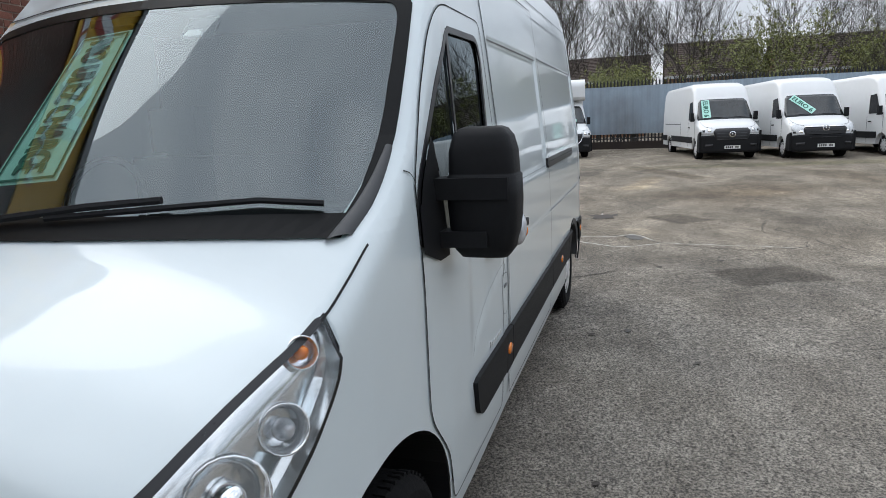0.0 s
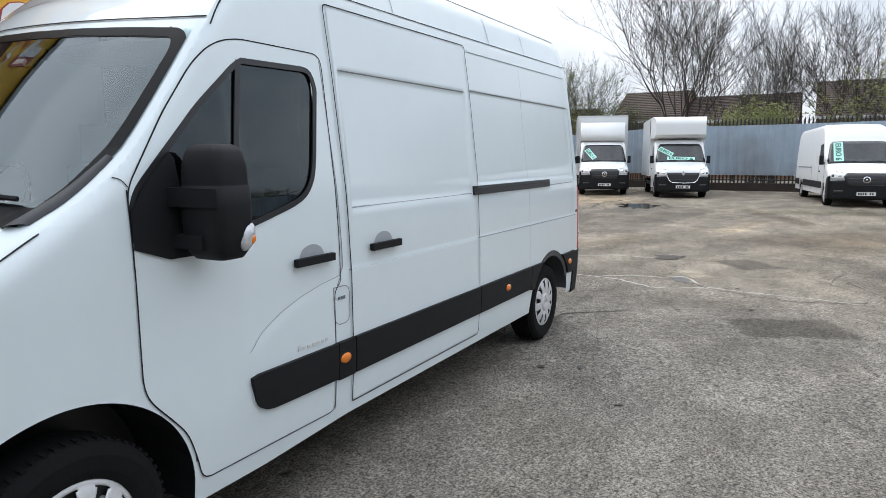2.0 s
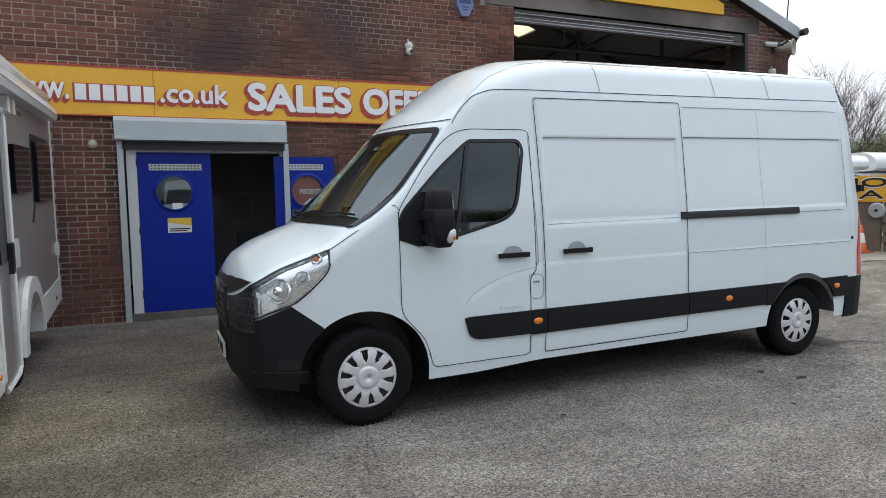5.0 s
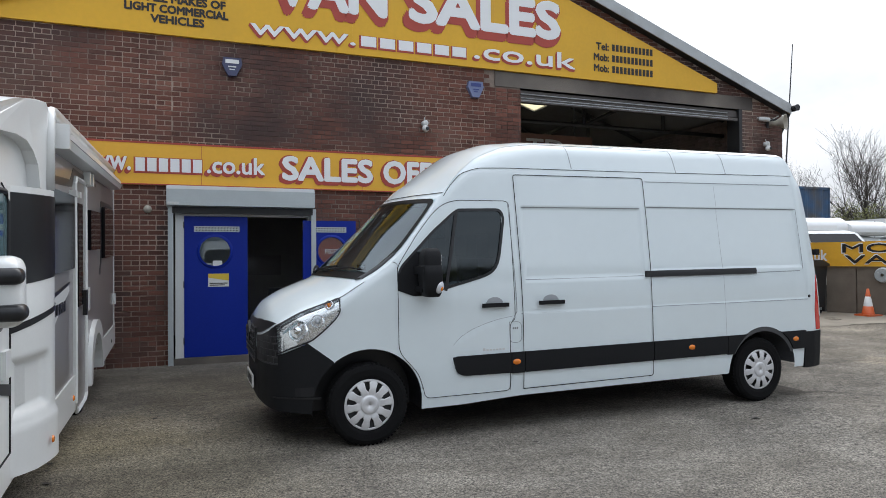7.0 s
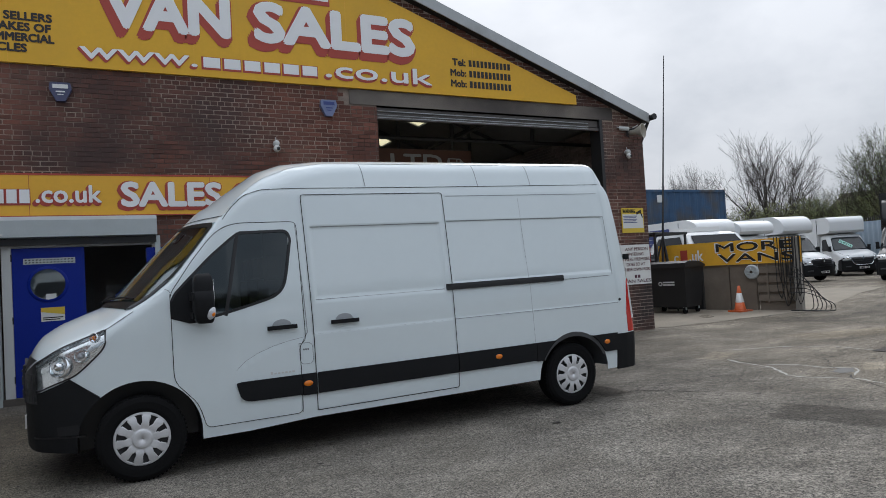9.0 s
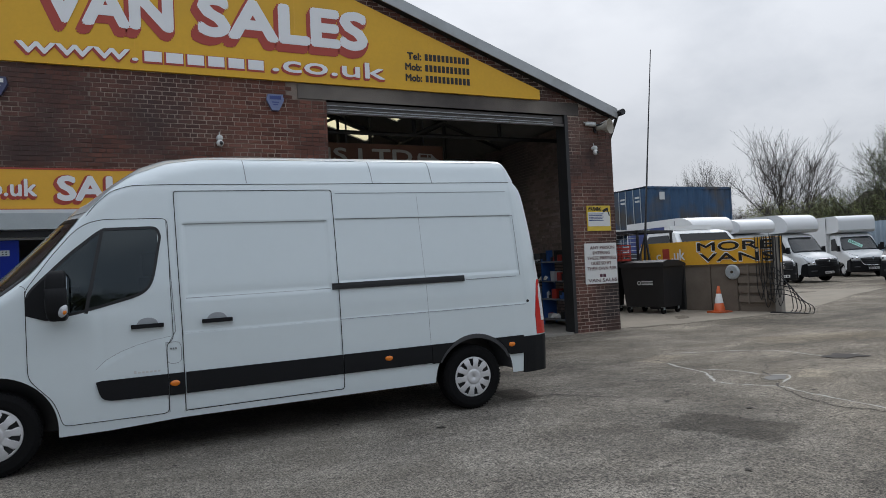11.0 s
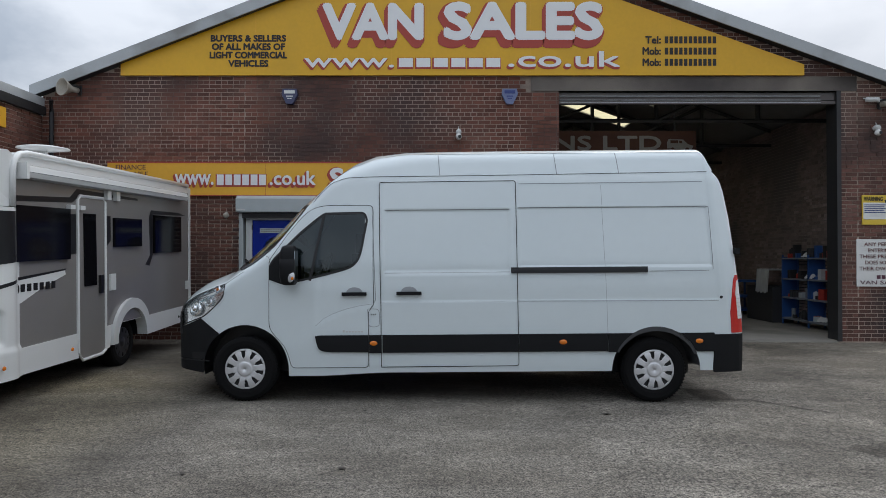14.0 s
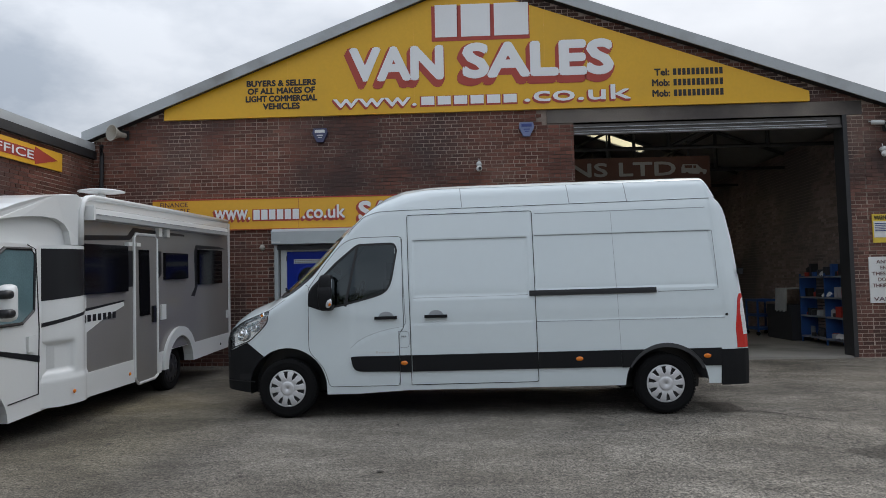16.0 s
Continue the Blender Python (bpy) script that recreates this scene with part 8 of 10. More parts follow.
def cab_front(v, hw, style):
    """Windscreen, grille, lamps, plate, mirrors and door windows on a cab whose nose is at x = 0."""
    ws = nose_patch("windscreen", [(1.40, -0.93, 0.93), (1.48, -0.94, 0.94), (2.02, -0.86, 0.86), (2.11, -0.78, 0.78)], SCREEN_FAR, v, "wide dark windscreen", 0.006, hw=hw)
    for y in (-0.62, 0.12):
        bm = bmesh.new()
        tube(bm, [on_nose(y + 0.55 * i / 5, 1.42 + 0.03 * math.sin(i * 0.6), hw, 0.03) for i in range(6)], 0.012, 5)
        part("wiper", bm, BLACK_TRIM, ws)
    part("dealer_bars", boxes((-1.40, -1.385, 0.28, 0.62, 1.99, 2.03)), PVC_GREY, ws)
    # black bumper up to the lamps, wrapping round to the wheel arch
    top_c, top_s = {"wide": (0.80, 0.88), "flat": (0.84, 0.92)}.get(style, (0.86, 0.98))
    bmp = nose_patch("front_bumper", [(0.26, -0.9, 0.9), (0.34, -1.0, 1.0), (top_c, -1.0, 1.0)], BLACK_PLASTIC, v, "black plastic bumper", 0.03, hw=hw, thick=0.06)
    for s in (-1, 1):
        bm = bmesh.new()
        prism(bm, [(-0.24, 0.27), (-0.24, top_s), (-0.5, top_s - 0.08), (-0.56, 0.6), (-0.57, 0.3)], "y", *sorted((s * (hw - 0.04), s * (hw + 0.028))))
        part("bumper_corner", bm, BLACK_PLASTIC, bmp, bevel=0.02)
        nose_patch("lower_lamp", [(0.47, *sorted((s * 0.62, s * 0.84))), (0.55, *sorted((s * 0.60, s * 0.84)))], STEEL_DARK, bmp, off=0.036, n=3, hw=hw)
        if style == "wide":
            rows = [(0.74, 0.62, 0.72), (0.84, 0.58, 0.84), (0.98, 0.64, 0.95), (1.14, 0.80, 0.975), (1.2, 0.88, 0.96)]
        elif style == "flat":
            rows = [(0.86, 0.60, 0.9), (0.92, 0.55, 0.965), (1.0, 0.54, 0.975), (1.08, 0.62, 0.97)]
        else:
            rows = [(0.90, 0.60, 0.93), (0.96, 0.57, 0.97), (1.04, 0.57, 0.975), (1.10, 0.68, 0.97)]
        hl = nose_patch("headlamp", [(z, *sorted((s * a, s * b))) for z, a, b in rows], LAMP_GLASS, v, "clear headlamp", 0.022, n=6, hw=hw, thick=0.05)
        z0 = rows[1][0] + 0.02
        nose_patch("lamp_bowl", [(z0, *sorted((s * 0.66, s * 0.76))), (z0 + 0.08, *sorted((s * 0.66, s * 0.76)))], LAMP_SILVER, hl, off=0.028, n=3, hw=hw)
        nose_patch("turn_lens", [(z0, *sorted((s * 0.85, s * 0.91))), (z0 + 0.06, *sorted((s * 0.85, s * 0.92)))], BLACK_TRIM, hl, off=0.028, n=3, hw=hw)
        quad_sheet("door_window", [bowed(-1.16, s * (hw + 0.006), 1.40, hw), bowed(-2.0, s * (hw + 0.006), 1.38, hw), bowed(-2.02, s * (hw + 0.008), 2.0, hw), bowed(-1.62, s * (hw + 0.008), 2.04, hw)], BLACK_WINDOW, v, "dark door window")
        bm = bmesh.new()
        box(bm, -1.22, -1.1, *sorted((s * (hw + 0.03), s * (hw + 0.15))), 1.34, 1.64)
        part("wing_mirror", bm, BLACK_PLASTIC, v, bevel=0.05)
        part("mirror_arm", boxes((-1.2, -1.12, *sorted((s * (hw - 0.03), s * (hw + 0.08))), 1.36, 1.42)), BLACK_PLASTIC, v)
        part("door_handle", boxes((-2.0, -1.82, *sorted((s * hw, s * (hw + 0.025))), 1.1, 1.14)), BLACK_PLASTIC, v)
        part("wheel_arch", boxes((-1.4, -0.55, *sorted((s * 0.5, s * (hw - 0.2))), 0.36, 0.82)), BLACK_PLASTIC, v)
    if style == "wide":
        gr = nose_patch("grille", [(0.60, -0.58, 0.58), (0.80, -0.62, 0.62), (0.98, -0.66, 0.66), (1.02, -0.62, 0.62)], BLACK_TRIM, v, "black grille", 0.026, hw=hw)
        nose_patch("grille_bar", [(1.02, -0.60, 0.60), (1.05, -0.60, 0.60)], CHROME, gr, off=0.036, hw=hw)
    elif style == "flat":
        gr = nose_patch("grille", [(0.58, -0.42, 0.42), (0.72, -0.52, 0.52), (0.90, -0.60, 0.60), (0.98, -0.58, 0.58)], BLACK_TRIM, v, "black grille edged with chrome", 0.034, hw=hw)
        bm = bmesh.new()
        tube(bm, [on_nose(y, z, hw, 0.045) for y, z in ((-0.60, 0.96), (-0.58, 0.86), (-0.5, 0.68), (-0.4, 0.6), (0, 0.58), (0.4, 0.6), (0.5, 0.68), (0.58, 0.86), (0.60, 0.96))], 0.011, 5)
        part("chrome_edge", bm, CHROME, gr)
    else:
        gr = nose_patch("grille", [(0.68, -0.50, 0.50), (0.80, -0.56, 0.56), (0.98, -0.60, 0.60), (1.06, -0.52, 0.52)], BLACK_TRIM, v, "black grille with three thin bars", 0.036, hw=hw)
    for i in range(3):
        z = 0.70 + i * 0.1
        nose_patch("grille_bar", [(z, -0.48, 0.48), (z + 0.014, -0.48, 0.48)], STEEL_DARK if style == "wide" else COWL_GREY, gr, off=0.044, n=8, hw=hw)
    bm = bmesh.new()
    ez = 1.0 if style == "wide" else 0.96 if style == "flat" else 0.88
    ex = nose_x(ez) + 0.04
    if style == "flat":
        prism(bm, [(-0.06, ez), (0, ez + 0.1), (0.06, ez), (0, ez - 0.1)], "x", ex, ex + 0.02)
    else:
        lathe(bm, [(0.075, ex), (0.1, ex + 0.005), (0.105, ex + 0.015), (0.08, ex + 0.02), (0.075, ex)], (0, 0, ez), "x", 20)
        lathe(bm, [(0.001, ex + 0.005), (0.03, ex + 0.01), (0.001, ex + 0.015)], (0, 0, ez), "x", 10)
    part("emblem", bm, CHROME, gr, "plain chrome emblem")
    # shut line round the bonnet
    bm = bmesh.new()
    for s in (-1, 1):
        tube(bm, [on_nose(s * y, z, hw, 0.004) for y, z in ((0.62, 1.1), (0.78, 1.14), (0.87, 1.22), (0.9, 1.33))], 0.006, 4)
    part("bonnet_gap", bm, SEAM, v)
    plate = part("number_plate", boxes((0.062, 0.075, -0.26, 0.26, 0.385, 0.495)), PLATE, v, "white number plate")
    for i in range(7):
        if i != 4:
            part("plate_bar", boxes((0.075, 0.079, -0.22 + i * 0.063, -0.18 + i * 0.063, 0.405, 0.475)), SIGN_BLACK, plate)
    return hw


def screen_card(v, hw, y, z, w, h, turn, text="EURO 6", name="screen_card"):
    """A mint card behind the windscreen with its lettering: centre, length, height, turn in degrees."""
    c, s = math.cos(radians(turn)), math.sin(radians(turn))

    def at(a, b, off):
        yy, dz = y + (a * c - b * s), (a * s + b * c)
        return on_nose(yy, z + dz * 0.79, hw, off)
    bm = bmesh.new()
    grid = [[bm.verts.new(at(w * (i / 6 - 0.5), h * (j / 2 - 0.5), 0.014)) for i in range(7)] for j in range(3)]
    for j in range(2):
        for i in range(6):
            bm.faces.new((grid[j][i], grid[j][i + 1], grid[j + 1][i + 1], grid[j + 1][i]))
    card = part(name, bm, MINT, v, "mint green card in the windscreen")
    t = words("card_lettering", text, MINT_INK, card, 0, 1, 0, 1, 0, heavy=0.012)
    for vert in t.data.vertices:
        a, b = vert.co.x, vert.co.z
        vert.co = at(w * (0.86 * a - 0.43), h * (0.6 * b - 0.3), 0.018)
    return card


LAMP_GLASS = surface("parked_headlamp_glass", (0.7, 0.72, 0.74), 0.12, 0.1, var=0.3, scale=9, coat=0.8)


def wheels(v, hw, axles, cover=SILVER):
    for x in axles:
        for s in (1, -1):
            van_wheel(v, x, 0.34, -s * (hw - 0.03), s, 0.34, cover, 20)


def flank(v, hw, s, spans, z0, z1, mat, name="rubbing_strip", out=0.02):
    for x0, x1 in spans:
        part(name, boxes((x0, x1, *sorted((s * (hw - 0.02), s * (hw + out))), z0, z1)), mat, v)


def panel_van(label, m, style, length=5.9, height=2.62, paint=None, strip_black=True, group="parked vans"):
    hw = 1.0
    v = thing("panel_van", label, "van", m, group)
    axles = (-0.97, -length + 1.35)
    roof = [(-1.74, height - 0.2), (-1.98, height - 0.07), (-2.4, height), (-length + 0.2, height - 0.02), (-length, height - 0.12)]
    part("body", van_shell(roof, length, axles, hw), paint or WHITE_FAR, v, smooth=True)
    cab_front(v, hw, style)
    for s in (-1, 1):
        if strip_black:
            flank(v, hw, s, ((axles[1] + 0.46, -1.45), (-length + 0.03, axles[1] - 0.46)), 0.56, 0.78, BLACK_PLASTIC)
        for x in (-1.1, -2.12, -3.42):
            part("panel_gap", boxes((x, x + 0.014, *sorted((s * (hw - 0.02), s * (hw + 0.004))), 0.42, 1.3)), SEAM, v)
        flank(v, hw, s, ((-length + 0.5, -3.4),), 1.22, 1.26, SEAM, "slide_rail", 0.008)
        part("wheel_arch", boxes((axles[1] - 0.43, axles[1] + 0.43, *sorted((s * 0.5, s * (hw - 0.2))), 0.36, 0.82)), BLACK_PLASTIC, v)
    wheels(v, hw, axles)
    return v


def box_truck(label, m, style, paint=None, box_paint=None, box_h=3.25, group="parked trucks", nose=0.9, side=None):
    paint, box_paint = paint or WHITE_FAR, box_paint or WHITE_FAR
    hw = 0.99
    v = thing("box_truck", label, "truck", m, group)
    part("cab", van_shell([(-1.75, 2.3), (-2.05, 2.33), (-2.2, 2.3)], 2.2, (-0.97,), hw), paint, v, smooth=True)
    cab_front(v, hw, style)
    if nose:
        rx, rz = (0.75, box_h - 2.6) if nose > 0.7 else (0.42, 0.34)
        bp = [(-2.25, 0.8), (-5.9, 0.8), (-5.9, box_h)] + [(-1.25 - rx + rx * math.cos(radians(a)), box_h - rz + rz * math.sin(radians(a))) for a in range(90, -1, -9)] + [(-1.26, 2.48), (-1.36, 2.38), (-1.6, 2.34), (-2.25, 2.34)]
        bm = shell(bp, 1.08, lambda x, z: 1.0 - 0.12 * max(0.0, (x + 2.0) / 0.75) ** 2 - 0.03 * max(0.0, (z - 2.7) / 0.6) ** 2, 0.07)
        for e in bm.edges:
            e.smooth = e.calc_face_angle(0) < 0.3
        for sd in (-1, 1):
            part("box_joint", boxes((-2.3, -2.27, *sorted((sd * 1.06, sd * 1.084)), 0.84, box_h - 0.1)), SEAM, v)
    else:
        bm = shell([(-2.25, 0.8), (-5.9, 0.8), (-5.9, box_h), (-2.25, box_h)], 1.08, None, 0.03)
    part("load_box", bm, box_paint, v, "tall load box", smooth=bool(nose))
    if not nose:
        bm = shell([(-1.5, 2.3), (-2.22, 2.3), (-2.22, box_h - 0.3), (-2.0, box_h - 0.32), (-1.75, box_h - 0.45), (-1.55, 2.6)], 0.96, lambda x, z: 1 - 0.08 * max(0.0, (x + 2.2) / 0.7) ** 2, 0.09)
        part("roof_deflector", bm, paint, v, "rounded cab roof deflector", smooth=True)
        for s in (-1, 1):
            part("corner_rail", boxes((-2.27, -2.235, *sorted((s * 1.03, s * 1.088)), 0.8, box_h - 0.02)), PVC_GREY if box_paint is WHITE_FAR else BLACK_TRIM, v)
        part("front_rail", boxes((-2.27, -2.235, -1.03, 1.03, box_h - 0.08, box_h - 0.02)), PVC_GREY if box_paint is WHITE_FAR else BLACK_TRIM, v)
    if side is not None:
        for s in (-1, 1):
            part("side_curtain", boxes((-5.8, -2.9, *sorted((s * 1.08, s * 1.092)), 1.0, box_h - 0.3)), side, v)
    part("chassis", boxes((-5.8, -2.2, -0.45, 0.45, 0.5, 0.8)), STEEL_DARK, v)
    for s in (-1, 1):
        part("side_guard", boxes((-4.3, -2.3, *sorted((s * 0.95, s * 1.0)), 0.45, 0.6)), STEEL_DARK, v)
    wheels(v, hw, (-0.97, -4.75))
    return v


def park(x, y, heading):
    """Nose at (x, y); heading: degrees of the way it faces from +x."""
    return Matrix.Translation((x, y, rise(x, y))) @ Matrix.Rotation(radians(heading), 4, "Z")


v = panel_van("white long panel van with a black grille and mint card", park(23.3, -3.42, 189.5), "star", 6.9, 2.72)
screen_card(v, 1.0, -0.62, 1.76, 0.80, 0.28, -90)
v = panel_van("white panel van with tall headlamps and a tilted mint card", park(22.95, -6.2, 190.0), "wide", 6.2, 2.74)
screen_card(v, 1.0, -0.33, 1.79, 0.9, 0.27, -48)
panel_van("white panel van parked at the end of the row", park(23.2, -9.3, 191), "wide", 6.2, 2.74)
panel_van("white panel van parked against the fence", park(23.6, -12.6, 192), "star", 6.0, 2.68)
v = box_truck("white box truck with a rounded overcab nose", park(25.5, 2.42, 197.5), "flat", box_h=3.2, nose=0.5)
screen_card(v, 0.99, -0.55, 1.80, 0.62, 0.22, -35)
screen_card(v, 0.99, 0.02, 1.52, 1.05, 0.17, -2)
v = box_truck("white box truck with a flat square box", park(26.1, 5.65, 199.5), "star", box_h=3.42, nose=0)
screen_card(v, 0.99, -0.55, 1.72, 0.62, 0.24, -55)
v = box_truck("black box truck with a rounded roof deflector", park(28.1, 9.4, 200), "dark", TRUCK_BLACK, TRUCK_BLACK, 3.75, nose=0)
screen_card(v, 0.99, -0.45, 1.74, 0.68, 0.24, -55)
v = box_truck("white box truck beside the black one", park(35.2, 15.3, 243), "flat", box_h=3.25, nose=0.5)
screen_card(v, 0.99, -0.2, 1.74, 0.7, 0.24, -40)
box_truck("white box truck with a black grille and rounded nose", park(25.3, 12.7, 264), "star", box_h=2.98)
box_truck("white box truck with rounded overcab nose in the far row", park(29.5, 13.7, 264), "wide", box_h=3.22)
box_truck("white box truck with blue sides behind the sign wall", park(22.0, 12.1, 262), "wide", box_h=3.06, side=BLUE_SIDE)
# the row across the yard, seen in the van's paint and windows
for i, (x, s) in enumerate(((-3, "star"), (0.2, "wide"), (3.4, "flat"), (6.6, "star"), (9.8, "wide"), (13.0, "star"))):
    panel_van("white panel van in the row across the yard", park(x, -21.0, 90), s, 5.9, 2.62, group="row across the yard")

# pick-up with a light bar
pk = thing("pickup_truck", "white pick-up with a pale roof light bar", "truck", park(17.66, 7.99, 256) @ Matrix.Scale(1.28, 4))
pts = [(0, 0.5), (0, 0.95), (-0.9, 1.1), (-1.1, 1.15), (-1.7, 1.78), (-2.1, 1.86), (-3.1, 1.84), (-3.5, 1.3), (-3.5, 1.15), (-5.1, 1.15), (-5.1, 0.5)]
part("body", shell(pts, 0.92, lambda x, z: 0.84 if z > 1.5 else 1.0, 0.06), WHITE_FAR, pk)
for s in (-1, 1):
    quad_sheet("door_window", [(-1.5, s * 0.925, 1.22), (-3.2, s * 0.925, 1.22), (-3.0, s * 0.80, 1.74), (-1.95, s * 0.80, 1.74)], BLACK_WINDOW, pk)
quad_sheet("windscreen", [(-1.08, -0.78, 1.2), (-1.08, 0.78, 1.2), (-1.64, 0.66, 1.76), (-1.64, -0.66, 1.76)], BLACK_WINDOW, pk)
part("light_bar", boxes((-2.5, -2.2, -0.6, 0.6, 1.88, 2.0)), PLATE, pk, "pale roof light bar", bevel=0.03)
wheels(pk, 0.92, (-0.9, -4.0))

# ---- sign wall and clutter beside the workshop ----
WA, WB = Vector((14.75, 8.9, 0)), Vector((15.75, 5.1, 0))
wd = (WB - WA).normalized()
WM = Matrix.Translation(WA) @ Matrix(((wd.x, wd.y, 0, 0), (wd.y, -wd.x, 0, 0), (0, 0, 1, 0), (0, 0, 0, 1)))
WL = (WB - WA).length
swall = thing("panel_wall", "grey concrete panel and post wall with stacked wooden boards", "wall", kind="structure")


def on_wall(bm):
    bmesh.ops.transform(bm, matrix=WM, verts=bm.verts)
    return bm


for k, (a, b, mat) in enumerate(((0.0, 1.15, BIN_BLACK), (1.2, 1.95, TIMBER), (1.97, 2.7, TIMBER), (2.75, 3.75, TIMBER))):
    part("wall_panel", on_wall(boxes((a, b, -0.14, 0.0, 0, 1.28))), mat, swall, bevel=0.02)
part("wall_post", on_wall(boxes((WL - 0.22, WL - 0.06, -0.1, 0.12, 0, 1.92))), CONCRETE, swall, "concrete end post", bevel=0.02)
for z in (0.25, 0.5, 0.75, 1.0):
    part("timber_board", on_wall(boxes((2.75, 3.72, 0.0, 0.06, z, z + 0.17))), TIMBER, swall, bevel=0.008)
part("timber_batten", on_wall(boxes((3.0, 3.05, 0.06, 0.09, 0.2, 1.25), (3.45, 3.5, 0.06, 0.09, 0.2, 1.25))), TIMBER, swall)
mv = thing("yard_sign", "yellow yard sign with heavy black lettering", "sign")
part("board", on_wall(boxes((-0.15, WL - 0.02, 0.02, 0.06, 1.27, 1.93))), YELLOW_LOW, mv)
wt = WM @ Matrix.Scale(-1, 4, (0, 1, 0))
for tx, x0, x1, z0, z1 in (("MORE", 1.66, 3.72, 1.645, 1.865), ("VANS", 1.72, 3.74, 1.35, 1.56)):
    words("letter_rim", tx, SIGN_WHITE, mv, x0 - 0.03, x1 + 0.03, z0 - 0.025, z1 + 0.025, -0.065, m=wt, bold=0.09)
    words("letters", tx, SIGN_BLACK, mv, x0, x1, z0, z1, -0.07, m=wt, bold=0.05)
words("letters", ".uk", SIGN_WHITE, mv, 0.85, 1.26, 1.42, 1.72, -0.07, m=wt, bold=0.04)
words("letters", "c", SIGN_WHITE, mv, 0.36, 0.5, 1.42, 1.60, -0.07, m=wt, bold=0.04)
part("faded_patch", on_wall(boxes((0.56, 0.78, 0.06, 0.064, 1.40, 1.75))), SIGN_RED, mv)
# hanging cables
bm = bmesh.new()
rnd = random.Random(3)
for k in range(9):
    x = WL - 0.66 + k * 0.065
    drop, w, out = rnd.uniform(0.12, 1.0), rnd.uniform(0.05, 0.14), rnd.uniform(0.08, 0.14)
    pts = [Vector((x + w * (1 - math.cos(math.pi * i / 20)) + 0.012 * math.sin(i * 0.9 + k), out + 0.01 * math.sin(i * 0.7 + 2 * k), 1.95 - (1.95 - drop) * math.sin(math.pi * i / 20) ** 0.55)) for i in range(21)]
    tube(bm, [WM @ p for p in pts], 0.011, 5)
for k in range(6):
    reach, low = 0.25 + 0.11 * k, 1.15 - 0.13 * k
    pts = [Vector((WL - 0.25 + (reach + 0.25) * math.sin(math.pi * i / 22), 0.2 + 0.03 * k, 0.03 + (low - 0.03) * (0.5 + 0.5 * math.cos(math.pi * min(1.0, i / 15))) + 0.02 * math.sin(i + k) * (1 if i < 15 else 0))) for i in range(23)]
    tube(bm, [WM @ p for p in pts], 0.011, 5)
tagged(part("cable_coil", bm, CABLE), "black cables hung over the wall end", "cable", kind="stuff")
bm = bmesh.new()
lathe(bm, [(0.05, 0.1), (0.165, 0.11), (0.19, 0.09), (0.2, 0.06)], (0, 0, 0), "y", 22)
for i in range(7):
    a = 2 * math.pi * i / 7
    box(bm, 0.04, 0.175, 0.105, 0.12, -0.018, 0.018, m=Matrix.Rotation(a, 4, "Y"))
bmesh.ops.transform(bm, matrix=WM @ Matrix.Translation((2.62, 0, 1.05)), verts=bm.verts)
tagged(part("wheel_trim", bm, GALV), "old silver wheel trim hung on the wall", "wheel trim")


def waste_bin(x, y, yaw, w=1.35):
    e = thing("wheeled_bin", "large black four-wheeled waste bin with lid", "bin", Matrix.Translation((x, y, rise(x, y))) @ Matrix.Rotation(yaw, 4, "Z"), "waste bins")
    bm = bmesh.new()
    vs = box(bm, -0.5, 0.5, -w / 2, w / 2, 0.18, 1.28)
    for v in vs:
        if v.co.z < 0.5:
            v.co.x *= 0.8
            v.co.y *= 0.9
    part("tub", bm, BIN_BLACK, e, bevel=0.03)
    bm = bmesh.new()
    prism(bm, [(-0.54, 1.28), (0.54, 1.28), (0.54, 1.34), (0.2, 1.44), (-0.3, 1.46), (-0.54, 1.4)], "y", -w / 2 - 0.04, w / 2 + 0.04)
    part("lid", bm, BIN_BLACK, e, bevel=0.02)
    for sx in (-0.34, 0.34):
        for sy in (-w / 2 + 0.15, w / 2 - 0.15):
            bm = bmesh.new()
            lathe(bm, [(0.001, -0.03), (0.09, -0.03), (0.09, 0.03), (0.001, 0.03)], (sx, sy, 0.09), "y", 14)
            part("castor", bm, RUBBER, e)
            part("castor_fork", boxes((sx - 0.03, sx + 0.03, sy - 0.045, sy + 0.045, 0.1, 0.2)), GALV, e)
    part("label_bars", boxes((-0.512, -0.503, -0.35, 0.0, 0.86, 0.9), (-0.512, -0.503, -0.35, 0.0, 0.79, 0.83)), PVC_GREY, e)
    bm = bmesh.new()
    lathe(bm, [(0.035, -0.511), (0.06, -0.511), (0.06, -0.503)], (0, 0.08, 0.84), "x", 14)
    part("label_ring", bm, PVC_GREY, e)
    return e


waste_bin(14.02, 7.92, radians(14))
waste_bin(13.35, 9.5, radians(10))
e = thing("traffic_cone", "worn orange and white traffic cone by the wall", "cone", Matrix.Translation((14.9, 6.43, rise(14.9, 6.43))))
part("base", boxes((-0.22, 0.22, -0.22, 0.22, 0, 0.045)), CONE_RED, e, bevel=0.015)
for r0, r1, z0, z1, mt in ((0.15, 0.11, 0.045, 0.25, CONE_RED), (0.11, 0.065, 0.25, 0.5, PLATE), (0.065, 0.03, 0.5, 0.7, CONE_RED)):
    bm = bmesh.new()
    lathe(bm, [(r0, z0), (r1, z1), (r1 - 0.012, z1)], (0, 0, 0), "z", 20)
    part("cone_band", bm, mt, e, smooth=True)
